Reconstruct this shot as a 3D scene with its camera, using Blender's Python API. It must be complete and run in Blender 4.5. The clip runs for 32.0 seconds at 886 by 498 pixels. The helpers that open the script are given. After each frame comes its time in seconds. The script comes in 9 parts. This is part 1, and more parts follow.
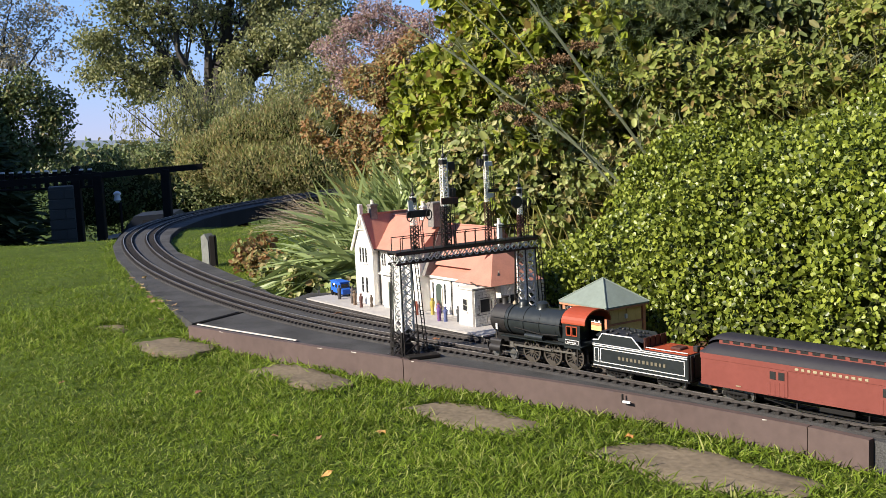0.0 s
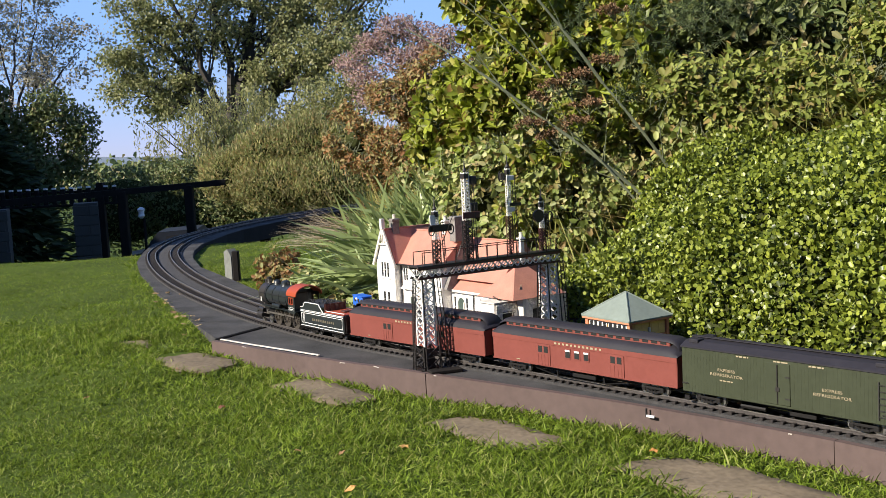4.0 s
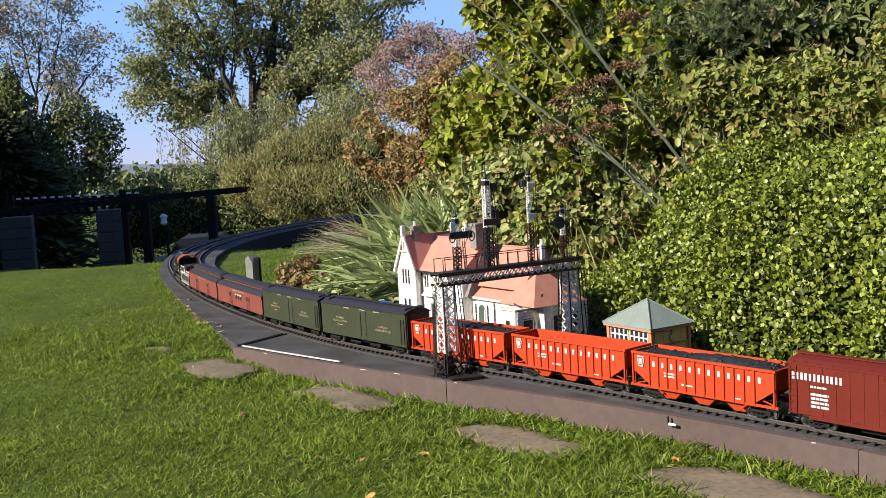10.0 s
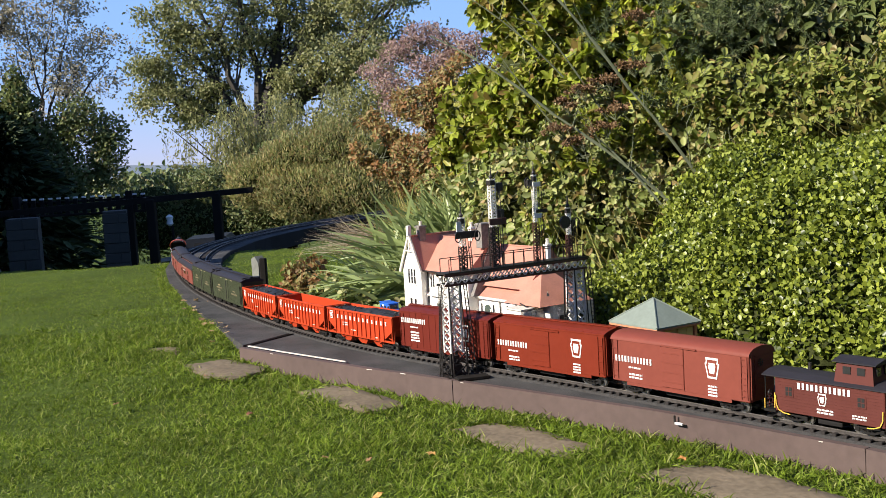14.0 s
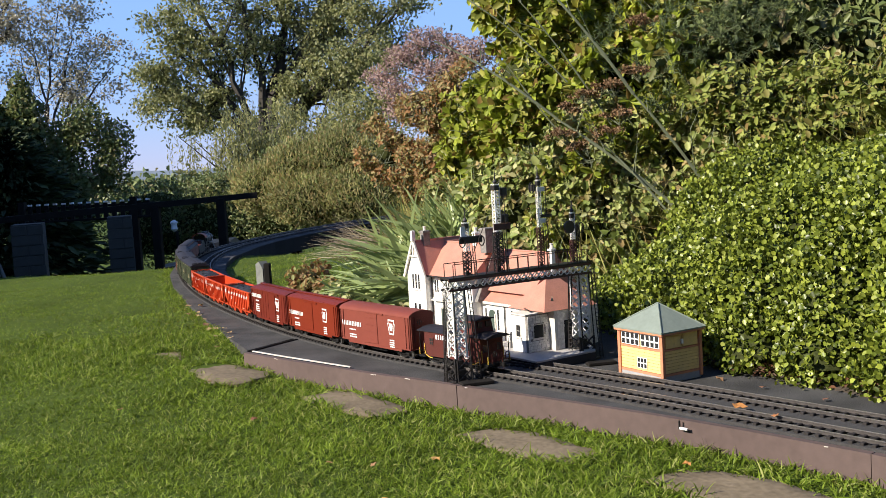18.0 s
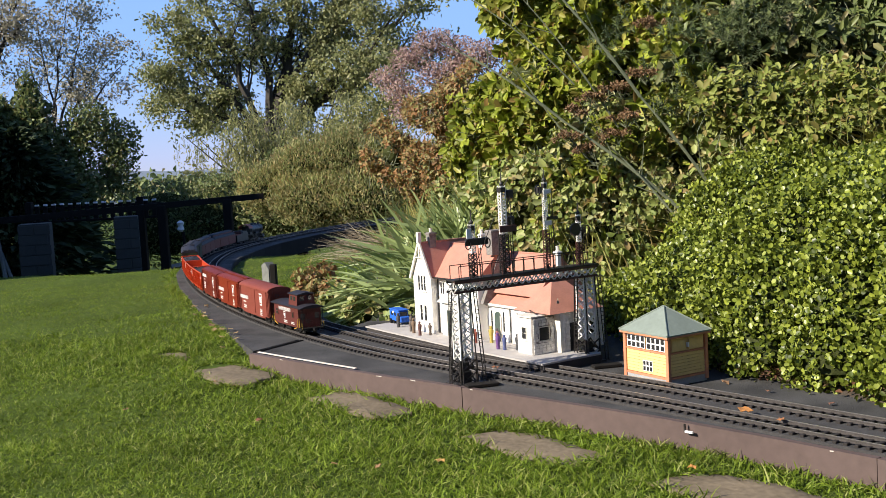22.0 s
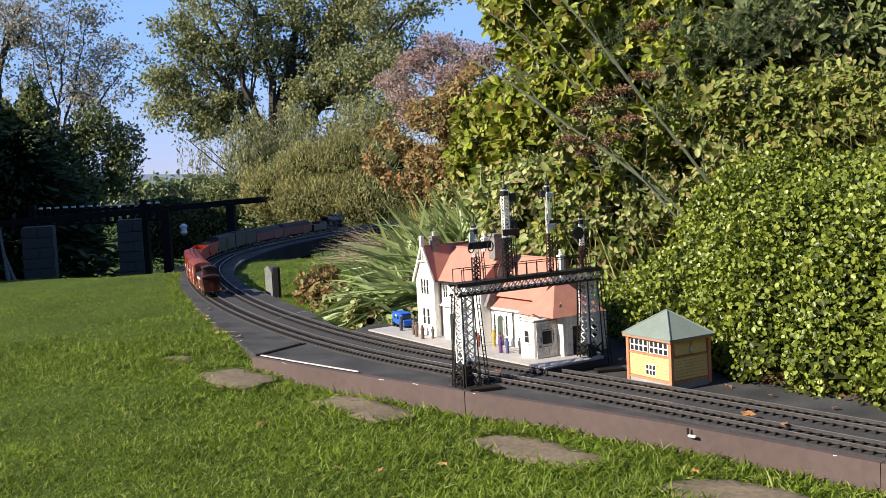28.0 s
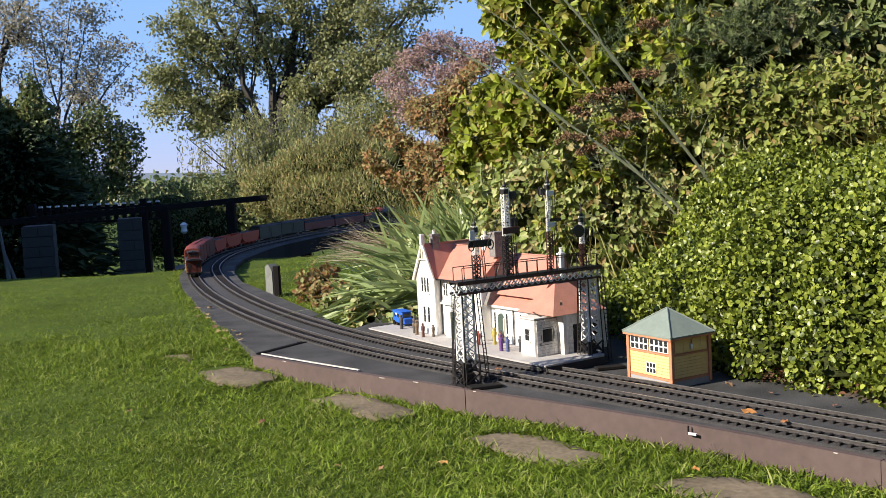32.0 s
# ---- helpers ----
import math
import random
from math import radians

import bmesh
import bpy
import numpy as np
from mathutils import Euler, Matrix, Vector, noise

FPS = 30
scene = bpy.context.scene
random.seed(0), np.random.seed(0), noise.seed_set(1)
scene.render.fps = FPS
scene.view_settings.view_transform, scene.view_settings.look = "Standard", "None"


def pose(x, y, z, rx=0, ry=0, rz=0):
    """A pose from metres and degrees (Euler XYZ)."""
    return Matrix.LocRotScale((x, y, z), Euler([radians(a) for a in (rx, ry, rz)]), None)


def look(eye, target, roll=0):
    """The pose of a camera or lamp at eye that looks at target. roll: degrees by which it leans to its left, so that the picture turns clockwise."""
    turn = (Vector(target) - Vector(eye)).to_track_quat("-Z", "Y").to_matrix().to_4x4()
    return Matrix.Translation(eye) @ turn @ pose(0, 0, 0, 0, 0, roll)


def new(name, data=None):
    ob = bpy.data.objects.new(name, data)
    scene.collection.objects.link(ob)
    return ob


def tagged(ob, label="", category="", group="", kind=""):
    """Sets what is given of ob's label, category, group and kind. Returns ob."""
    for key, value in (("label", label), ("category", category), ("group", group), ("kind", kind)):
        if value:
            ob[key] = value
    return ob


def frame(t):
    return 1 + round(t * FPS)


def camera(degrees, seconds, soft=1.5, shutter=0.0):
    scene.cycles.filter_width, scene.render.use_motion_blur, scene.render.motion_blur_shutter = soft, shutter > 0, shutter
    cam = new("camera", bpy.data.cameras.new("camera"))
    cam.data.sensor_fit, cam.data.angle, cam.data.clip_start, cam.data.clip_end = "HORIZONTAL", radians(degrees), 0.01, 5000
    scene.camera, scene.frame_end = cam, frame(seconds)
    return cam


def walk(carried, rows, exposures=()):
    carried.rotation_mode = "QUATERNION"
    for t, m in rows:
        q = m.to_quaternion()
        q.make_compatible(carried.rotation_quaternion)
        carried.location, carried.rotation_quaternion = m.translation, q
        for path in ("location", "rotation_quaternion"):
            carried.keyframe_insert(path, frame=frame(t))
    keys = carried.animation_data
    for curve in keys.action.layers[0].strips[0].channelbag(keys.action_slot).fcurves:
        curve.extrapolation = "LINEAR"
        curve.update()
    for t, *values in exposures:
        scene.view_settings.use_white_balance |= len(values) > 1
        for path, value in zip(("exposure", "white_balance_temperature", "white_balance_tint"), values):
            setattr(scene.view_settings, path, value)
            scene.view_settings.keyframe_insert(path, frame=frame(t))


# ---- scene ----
CAM_Z = 0.41
cam = camera(45.93, 32.0, soft=0.8)
walk(cam, [
    (0, pose(0, 0, CAM_Z, 83.493, 2.560, -0.292)),
    (0.5, pose(0, 0, CAM_Z, 83.523, 2.752, -0.200)),
    (1, pose(0, 0, CAM_Z, 83.716, 2.771, -0.171)),
    (1.5, pose(0, 0, CAM_Z, 83.940, 2.712, -0.077)),
    (2, pose(0, 0, CAM_Z, 84.088, 2.751, 0.079)),
    (2.5, pose(0, 0, CAM_Z, 84.122, 2.965, 0.339)),
    (3, pose(0, 0, CAM_Z, 84.189, 2.954, 0.639)),
    (3.5, pose(0, 0, CAM_Z, 84.258, 2.932, 0.777)),
    (5.5, pose(0, 0, CAM_Z, 84.545, 3.024, 1.184)),
    (6, pose(0, 0, CAM_Z, 84.605, 2.919, 1.262)),
    (6.5, pose(0, 0, CAM_Z, 84.674, 2.987, 1.389)),
    (7, pose(0, 0, CAM_Z, 84.712, 3.145, 1.543)),
    (7.5, pose(0, 0, CAM_Z, 84.733, 3.100, 1.687)),
    (8, pose(0, 0, CAM_Z, 84.791, 3.088, 1.802)),
    (8.5, pose(0, 0, CAM_Z, 84.707, 3.050, 1.816)),
    (9, pose(0, 0, CAM_Z, 84.707, 3.068, 1.902)),
    (9.5, pose(0, 0, CAM_Z, 84.712, 3.076, 1.993)),
    (10, pose(0, 0, CAM_Z, 84.768, 3.019, 2.015)),
    (10.5, pose(0, 0, CAM_Z, 84.659, 3.098, 2.053)),
    (11, pose(0, 0, CAM_Z, 84.659, 3.187, 2.106)),
    (11.5, pose(0, 0, CAM_Z, 84.775, 3.059, 2.135)),
    (12, pose(0, 0, CAM_Z, 84.757, 3.197, 2.198)),
    (12.5, pose(0, 0, CAM_Z, 84.704, 3.126, 2.221)),
    (13, pose(0, 0, CAM_Z, 84.618, 3.203, 2.228)),
    (13.5, pose(0, 0, CAM_Z, 84.711, 3.230, 2.277)),
    (14, pose(0, 0, CAM_Z, 84.775, 3.242, 2.312)),
    (14.5, pose(0, 0, CAM_Z, 84.807, 3.203, 2.336)),
    (16.5, pose(0, 0, CAM_Z, 85.065, 3.257, 2.464)),
    (17, pose(0, 0, CAM_Z, 84.951, 3.238, 2.476)),
    (17.5, pose(0, 0, CAM_Z, 84.959, 3.389, 2.506)),
    (18, pose(0, 0, CAM_Z, 85.062, 3.324, 2.533)),
    (18.5, pose(0, 0, CAM_Z, 85.125, 3.276, 2.601)),
    (19, pose(0, 0, CAM_Z, 85.098, 3.225, 2.612)),
    (19.5, pose(0, 0, CAM_Z, 85.005, 3.233, 2.626)),
    (20, pose(0, 0, CAM_Z, 85.046, 3.258, 2.701)),
    (20.5, pose(0, 0, CAM_Z, 85.064, 3.224, 2.777)),
    (21, pose(0, 0, CAM_Z, 85.089, 3.178, 2.797)),
    (21.5, pose(0, 0, CAM_Z, 85.117, 3.078, 2.828)),
    (22, pose(0, 0, CAM_Z, 85.181, 3.058, 2.882)),
    (22.5, pose(0, 0, CAM_Z, 85.242, 3.132, 2.889)),
    (23, pose(0, 0, CAM_Z, 85.250, 3.071, 2.906)),
    (23.5, pose(0, 0, CAM_Z, 85.243, 3.006, 2.944)),
    (24, pose(0, 0, CAM_Z, 85.228, 3.091, 2.971)),
    (24.5, pose(0, 0, CAM_Z, 85.301, 3.019, 3.025)),
    (25, pose(0, 0, CAM_Z, 85.345, 3.004, 3.016)),
    (25.5, pose(0, 0, CAM_Z, 85.299, 3.002, 3.016)),
    (27.5, pose(0, 0, CAM_Z, 85.402, 2.978, 3.040)),
    (28, pose(0, 0, CAM_Z, 85.382, 2.992, 3.048)),
    (28.5, pose(0, 0, CAM_Z, 85.410, 2.911, 3.062)),
    (29, pose(0, 0, CAM_Z, 85.490, 2.962, 3.051)),
    (29.5, pose(0, 0, CAM_Z, 85.438, 2.969, 3.029)),
    (30, pose(0, 0, CAM_Z, 85.339, 3.011, 2.990)),
    (30.5, pose(0, 0, CAM_Z, 85.320, 3.099, 3.016)),
    (31, pose(0, 0, CAM_Z, 85.323, 3.109, 3.082)),
    (31.5, pose(0, 0, CAM_Z, 85.350, 3.022, 3.096)),
    (32, pose(0, 0, CAM_Z, 85.284, 3.083, 3.054)),
])

# ---- daylight ----
SUN = Vector((-0.88, -0.47, 0.60)).normalized()
world = bpy.data.worlds.new("world")
scene.world = world
world.use_nodes = True
wn = world.node_tree
sky = wn.nodes.new("ShaderNodeTexSky")
sky.sky_type, sky.sun_disc = "NISHITA", False
sky.sun_elevation, sky.sun_rotation = math.asin(SUN.z), math.atan2(SUN.x, SUN.y)
sky.air_density, sky.dust_density, sky.ozone_density = 1.0, 0.0, 4.0
tint = wn.nodes.new("ShaderNodeMix")
tint.data_type, tint.blend_type = "RGBA", "MULTIPLY"
tint.inputs[0].default_value = 1.0
tint.inputs[7].default_value = (1.0, 1.03, 1.22, 1)
wn.links.new(sky.outputs[0], tint.inputs[6])
# the sky pales to a lilac haze towards the horizon
where, split = wn.nodes.new("ShaderNodeTexCoord"), wn.nodes.new("ShaderNodeSeparateXYZ")
fade = wn.nodes.new("ShaderNodeValToRGB")
for k_, (at_, col_) in enumerate(((0.0, (3.8, 4.1, 5.8)), (0.04, (3.1, 4.05, 6.2)), (0.10, (2.2, 3.7, 6.8)), (0.4, (1.3, 2.7, 5.8)))):
    e_ = fade.color_ramp.elements[k_] if k_ < 2 else fade.color_ramp.elements.new(at_)
    e_.position, e_.color = at_, (*col_, 1)
wn.links.new(where.outputs["Generated"], split.inputs[0])
wn.links.new(split.outputs[2], fade.inputs[0])
haze = wn.nodes.new("ShaderNodeMix")
haze.data_type, haze.blend_type = "RGBA", "DARKEN"
haze.inputs[0].default_value = 1.0
wn.links.new(fade.outputs[0], haze.inputs[7])
wn.links.new(tint.outputs[2], haze.inputs[6])
wn.links.new(haze.outputs[2], wn.nodes["Background"].inputs[0])
wn.nodes["Background"].inputs[1].default_value = 0.09
sun = new("sun", bpy.data.lights.new("sun", "SUN"))
sun.data.energy, sun.data.angle, sun.data.color = 5.0, radians(0.55), (1.0, 0.92, 0.78)
sun.matrix_basis = look(SUN * 20, (0, 0, 0))
scene.view_settings.exposure = 0.84


# ---- materials ----
def mat(name, col, rough=0.7, metal=0.0, var=0.15, scale=60.0, bump=0.0, fine=6.0, island=0.0, spec=0.5, dirt=None):
    """A surface with two scales of variation, wear and a little relief."""
    m = bpy.data.materials.new(name)
    m.use_nodes = True
    nt = m.node_tree
    n, l = nt.nodes, nt.links
    b = n["Principled BSDF"]
    b.inputs["Roughness"].default_value, b.inputs["Metallic"].default_value = rough, metal
    b.inputs["Specular IOR Level"].default_value = spec
    co = n.new("ShaderNodeTexCoord")
    t1, t2 = n.new("ShaderNodeTexNoise"), n.new("ShaderNodeTexNoise")
    t1.inputs["Scale"].default_value, t2.inputs["Scale"].default_value = scale, scale * fine
    t1.inputs["Detail"].default_value, t2.inputs["Detail"].default_value = 4, 6
    l.new(co.outputs["Object"], t1.inputs["Vector"]), l.new(co.outputs["Object"], t2.inputs["Vector"])
    add = n.new("ShaderNodeMath")
    add.operation = "ADD"
    l.new(t1.outputs["Fac"], add.inputs[0]), l.new(t2.outputs["Fac"], add.inputs[1])
    val = add.outputs[0]
    if island:
        oi = n.new("ShaderNodeObjectInfo")
        ge = n.new("ShaderNodeNewGeometry")
        a2 = n.new("ShaderNodeMath")
        a2.operation = "ADD"
        l.new(oi.outputs["Random"], a2.inputs[0]), l.new(ge.outputs["Random Per Island"], a2.inputs[1])
        mu = n.new("ShaderNodeMath")
        mu.operation = "MULTIPLY_ADD"
        mu.inputs[1].default_value = island
        l.new(a2.outputs[0], mu.inputs[0]), l.new(val, mu.inputs[2])
        val = mu.outputs[0]
    mr = n.new("ShaderNodeMapRange")
    mr.inputs["From Min"].default_value, mr.inputs["From Max"].default_value = 0.65, 1.35 + island * 1.4
    l.new(val, mr.inputs["Value"])
    ramp = n.new("ShaderNodeValToRGB")
    c = Vector(col)
    d = Vector(dirt) if dirt else c * (1 - var)
    ramp.color_ramp.elements[0].color = (*d, 1)
    ramp.color_ramp.elements[1].color = (*(c * (1 + var * 0.7)), 1)
    l.new(mr.outputs[0], ramp.inputs[0])
    l.new(ramp.outputs[0], b.inputs["Base Color"])
    rr = n.new("ShaderNodeMapRange")
    rr.inputs["To Min"].default_value, rr.inputs["To Max"].default_value = max(0.05, rough - 0.12), min(1, rough + 0.12)
    l.new(t2.outputs["Fac"], rr.inputs["Value"]), l.new(rr.outputs[0], b.inputs["Roughness"])
    if bump:
        bp = n.new("ShaderNodeBump")
        bp.inputs["Strength"].default_value, bp.inputs["Distance"].default_value = 0.7, bump
        l.new(t2.outputs["Fac"], bp.inputs["Height"]), l.new(bp.outputs[0], b.inputs["Normal"])
    return m


def leafmat(name, cols, rough=0.45, trans=0.35, spec=0.4, patch=2.2, swing=0.27):
    """Foliage: each leaf takes its own colour from the list; some light comes through."""
    m = bpy.data.materials.new(name)
    m.use_nodes = True
    n, l = m.node_tree.nodes, m.node_tree.links
    b = n["Principled BSDF"]
    b.inputs["Roughness"].default_value, b.inputs["Specular IOR Level"].default_value = rough, spec
    g = n.new("ShaderNodeNewGeometry")
    ramp = n.new("ShaderNodeValToRGB")
    e = ramp.color_ramp.elements
    while len(e) < len(cols):
        e.new(0.5)
    for i, c in enumerate(cols):
        e[i].position, e[i].color = i / (len(cols) - 1), (*c, 1)
    l.new(g.outputs["Random Per Island"], ramp.inputs[0])
    co, no = n.new("ShaderNodeTexCoord"), n.new("ShaderNodeTexNoise")
    no.inputs["Scale"].default_value, no.inputs["Detail"].default_value = patch, 4
    l.new(co.outputs["Object"], no.inputs["Vector"])
    hs = n.new("ShaderNodeHueSaturation")
    mr = n.new("ShaderNodeMapRange")
    mr.inputs["To Min"].default_value, mr.inputs["To Max"].default_value = 1 - swing, 1 + swing
    l.new(no.outputs["Fac"], mr.inputs["Value"]), l.new(mr.outputs[0], hs.inputs["Value"])
    l.new(ramp.outputs[0], hs.inputs["Color"])
    l.new(hs.outputs[0], b.inputs["Base Color"])
    tr, mx = n.new("ShaderNodeBsdfTranslucent"), n.new("ShaderNodeMixShader")
    mx.inputs[0].default_value = trans
    l.new(hs.outputs[0], tr.inputs["Color"])
    l.new(b.outputs[0], mx.inputs[1]), l.new(tr.outputs[0], mx.inputs[2])
    l.new(mx.outputs[0], n["Material Output"].inputs["Surface"])
    return m


M_LAWN = mat("lawn_soil", (0.064, 0.092, 0.016), 0.95, var=0.35, scale=3, fine=30, bump=0.004, spec=0.08)
M_GRASS = leafmat("grass", [(0.060, 0.095, 0.011), (0.150, 0.215, 0.020), (0.235, 0.31, 0.036), (0.100, 0.158, 0.015), (0.18, 0.255, 0.025), (0.36, 0.37, 0.12)], 0.5, 0.36, 0.15, patch=5.0, swing=0.5)
M_STONE = mat("paving_stone", (0.185, 0.145, 0.098), 0.95, var=0.4, scale=9, fine=12, bump=0.0012, spec=0.2)
M_FELT = mat("roofing_felt", (0.066, 0.064, 0.064), 0.92, var=0.75, scale=11, fine=42, bump=0.002, spec=0.22)
M_BOARD = mat("weathered_board", (0.108, 0.076, 0.070), 0.7, var=0.18, scale=5, fine=14, bump=0.0008, spec=0.22)
M_BOARDEND = mat("pale_timber", (0.62, 0.56, 0.50), 0.7, var=0.2, scale=30)
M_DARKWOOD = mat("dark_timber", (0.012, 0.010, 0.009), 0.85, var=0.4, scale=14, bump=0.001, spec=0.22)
M_POST = mat("grey_timber", (0.17, 0.175, 0.16), 0.8, var=0.3, scale=14, bump=0.001)
M_RAIL = mat("rail_steel", (0.088, 0.077, 0.073), 0.5, 0.4, var=0.3, scale=40)
M_RAILHEAD = mat("rail_head", (0.36, 0.335, 0.32), 0.35, 0.7, var=0.3, scale=30)
M_SLEEPER = mat("sleeper", (0.030, 0.026, 0.025), 0.8, var=0.3, scale=80, island=0.3, spec=0.22)
M_BALLAST = mat("ballast", (0.048, 0.045, 0.045), 0.95, var=0.5, scale=90, fine=7, bump=0.002)
M_SOIL = mat("soil", (0.075, 0.055, 0.04), 0.95, var=0.5, scale=14, fine=9, bump=0.006)
M_BANK = mat("bank_earth", (0.035, 0.035, 0.018), 0.95, var=0.6, scale=6, fine=9, bump=0.02)
M_WHITE = mat("white_render", (0.86, 0.83, 0.78), 0.75, var=0.07, scale=30)
M_CREAMSTONE = mat("cream_stone", (0.66, 0.62, 0.55), 0.85, var=0.2, scale=60)
M_RUBBLE = mat("rubble_stone", (0.74, 0.71, 0.66), 0.9, var=0.4, scale=80, island=0.35, bump=0.001)
M_ROOF = mat("terracotta_roof", (0.46, 0.20, 0.145), 0.75, var=0.16, scale=40, fine=8)
M_TILE = mat("terracotta_tile", (0.56, 0.27, 0.195), 0.75, var=0.12, scale=40, fine=8, island=0.25)
M_GLASSDARK = mat("window_dark", (0.03, 0.03, 0.032), 0.2, var=0.2, scale=30)
M_PLATFORM = mat("platform_top", (0.40, 0.37, 0.35), 0.85, var=0.15, scale=40)
M_PLATSIDE = mat("platform_side", (0.035, 0.03, 0.03), 0.8, var=0.3, scale=40)
M_IRON = mat("iron_black", (0.022, 0.019, 0.019), 0.5, var=0.3, scale=60)
M_IRONRED = mat("iron_oxide", (0.075, 0.026, 0.022), 0.6, var=0.3, scale=60)
M_LATTICE = mat("lattice_white", (0.78, 0.76, 0.73), 0.6, var=0.12, scale=50)
M_CREAM = mat("cream_boards", (0.80, 0.56, 0.22), 0.65, var=0.1, scale=40)
M_ORANGE = mat("orange_trim", (0.56, 0.22, 0.12), 0.6, var=0.15, scale=40)
M_GREENROOF = mat("grey_green_roof", (0.19, 0.225, 0.195), 0.7, var=0.16, scale=30)
M_GREYBASE = mat("grey_base", (0.33, 0.33, 0.34), 0.8, var=0.2, scale=40)
M_DOORGREEN = mat("door_green", (0.06, 0.085, 0.07), 0.5, var=0.25, scale=60)
M_BLUE = mat("blue_paint", (0.02, 0.12, 0.55), 0.5, var=0.15, scale=40)
M_TUSCAN = mat("tuscan_red", (0.195, 0.056, 0.045), 0.5, var=0.1, scale=25, spec=0.22)
M_BOXRED = mat("boxcar_red", (0.125, 0.017, 0.010), 0.5, var=0.1, scale=25, spec=0.22)
M_BOXRED2 = mat("boxcar_red_bright", (0.165, 0.022, 0.009), 0.48, var=0.1, scale=25, spec=0.22)
M_BOXRED3 = mat("boxcar_red_faded", (0.19, 0.046, 0.032), 0.6, var=0.1, scale=25, spec=0.22)
M_CABOOSE = mat("caboose_brown", (0.098, 0.026, 0.021), 0.6, var=0.12, scale=25, spec=0.22)
M_ORANGERED = mat("hopper_red", (0.43, 0.050, 0.016), 0.45, var=0.08, scale=25, spec=0.22)
M_CARGREEN = mat("coach_green", (0.042, 0.049, 0.029), 0.5, var=0.12, scale=25, spec=0.22)
M_ROOFGREY = mat("car_roof", (0.026, 0.024, 0.030), 0.6, var=0.2, scale=25, spec=0.22)
M_TRUCK = mat("truck_black", (0.012, 0.011, 0.011), 0.6, var=0.3, scale=60, spec=0.22)
M_WHEEL = mat("wheel_steel", (0.32, 0.31, 0.30), 0.35, 0.85, var=0.2, scale=60)
M_COAL = mat("coal", (0.016, 0.016, 0.017), 0.55, var=0.4, scale=150, island=0.3)
M_LETTER = mat("white_lettering", (0.78, 0.77, 0.75), 0.6, var=0.05, scale=60)
M_GILT = mat("gilt_lettering", (0.34, 0.28, 0.18), 0.5, var=0.1, scale=60)
M_LOCO = mat("engine_green", (0.018, 0.022, 0.024), 0.38, var=0.2, scale=30)
M_LOCORED = mat("cab_roof_red", (0.33, 0.052, 0.018), 0.5, var=0.12, scale=30)
M_ROD = mat("rod_steel", (0.22, 0.20, 0.18), 0.45, 0.7, var=0.2, scale=60)
M_YELLOW = mat("yellow_rail", (0.70, 0.45, 0.06), 0.6, var=0.1, scale=60)
M_BARK = mat("bark", (0.05, 0.042, 0.034), 0.9, var=0.4, scale=4, fine=8, bump=0.01)
M_DULLGILT = mat("tarnished_gilt", (0.15, 0.13, 0.090), 0.55, var=0.15, scale=60)
M_DECKRED = mat("deck_oxide", (0.075, 0.022, 0.014), 0.6, var=0.3, scale=40)
M_STALK = mat("grey_stalk", (0.125, 0.14, 0.080), 0.7, var=0.3, scale=20)
M_PIER = mat("pier_block", (0.052, 0.052, 0.047), 0.9, var=0.3, scale=5, island=0.25, bump=0.003)
M_CARPAINT = mat("car_paint", (0.012, 0.015, 0.024), 0.45, 0.0, var=0.05, scale=5)
M_MIRROR = mat("white_plastic", (0.80, 0.81, 0.82), 0.4, var=0.1, scale=30)
# distance haze is put into the hills' blue base colour
M_HILL = mat("hazed_hills", (0.20, 0.24, 0.32), 1.0, var=0.2, scale=0.02)
M_FIELD = mat("field", (0.08, 0.11, 0.03), 0.95, var=0.3, scale=0.3)

# the palest hedge tones put glossy highlights into the colour, the darkest put shade
L_HEDGE = leafmat("hedge_leaf", [(0.046, 0.0644, 0.0092), (0.092, 0.1196, 0.0138), (0.3312, 0.3772, 0.0506), (0.0736, 0.1012, 0.012), (0.184, 0.23, 0.0276), (0.38, 0.42, 0.10)], 0.38, 0.25, 0.4)
L_LAUREL = leafmat("laurel_leaf", [(0.09, 0.12, 0.02), (0.24, 0.285, 0.03), (0.40, 0.45, 0.055), (0.16, 0.205, 0.028), (0.46, 0.43, 0.10), (0.13, 0.155, 0.025), (0.27, 0.17, 0.06)], 0.42, 0.38, 0.25)
L_BRAMBLE = leafmat("bramble_leaf", [(0.135, 0.175, 0.045), (0.24, 0.30, 0.08), (0.42, 0.45, 0.16), (0.17, 0.22, 0.055), (0.36, 0.25, 0.11), (0.50, 0.50, 0.24), (0.11, 0.145, 0.04)], 0.5, 0.32, 0.25)
L_SCRUB = leafmat("scrub_leaf", [(0.13, 0.17, 0.035), (0.24, 0.28, 0.06), (0.38, 0.40, 0.11), (0.16, 0.20, 0.04), (0.30, 0.21, 0.08)], 0.55, 0.32, 0.2)
L_DARK = leafmat("dark_leaf", [(0.07, 0.10, 0.035), (0.13, 0.165, 0.05), (0.20, 0.23, 0.08), (0.10, 0.13, 0.04), (0.24, 0.20, 0.09)], 0.5, 0.25)
L_IRIS = leafmat("iris_leaf", [(0.06, 0.10, 0.032), (0.12, 0.18, 0.052), (0.20, 0.28, 0.09), (0.28, 0.34, 0.14), (0.085, 0.14, 0.042), (0.20, 0.24, 0.09)], 0.4, 0.2, 0.4)
L_DEAD = leafmat("dead_leaf", [(0.52, 0.42, 0.29), (0.70, 0.60, 0.45), (0.38, 0.28, 0.18), (0.62, 0.54, 0.36)], 0.7, 0.3)
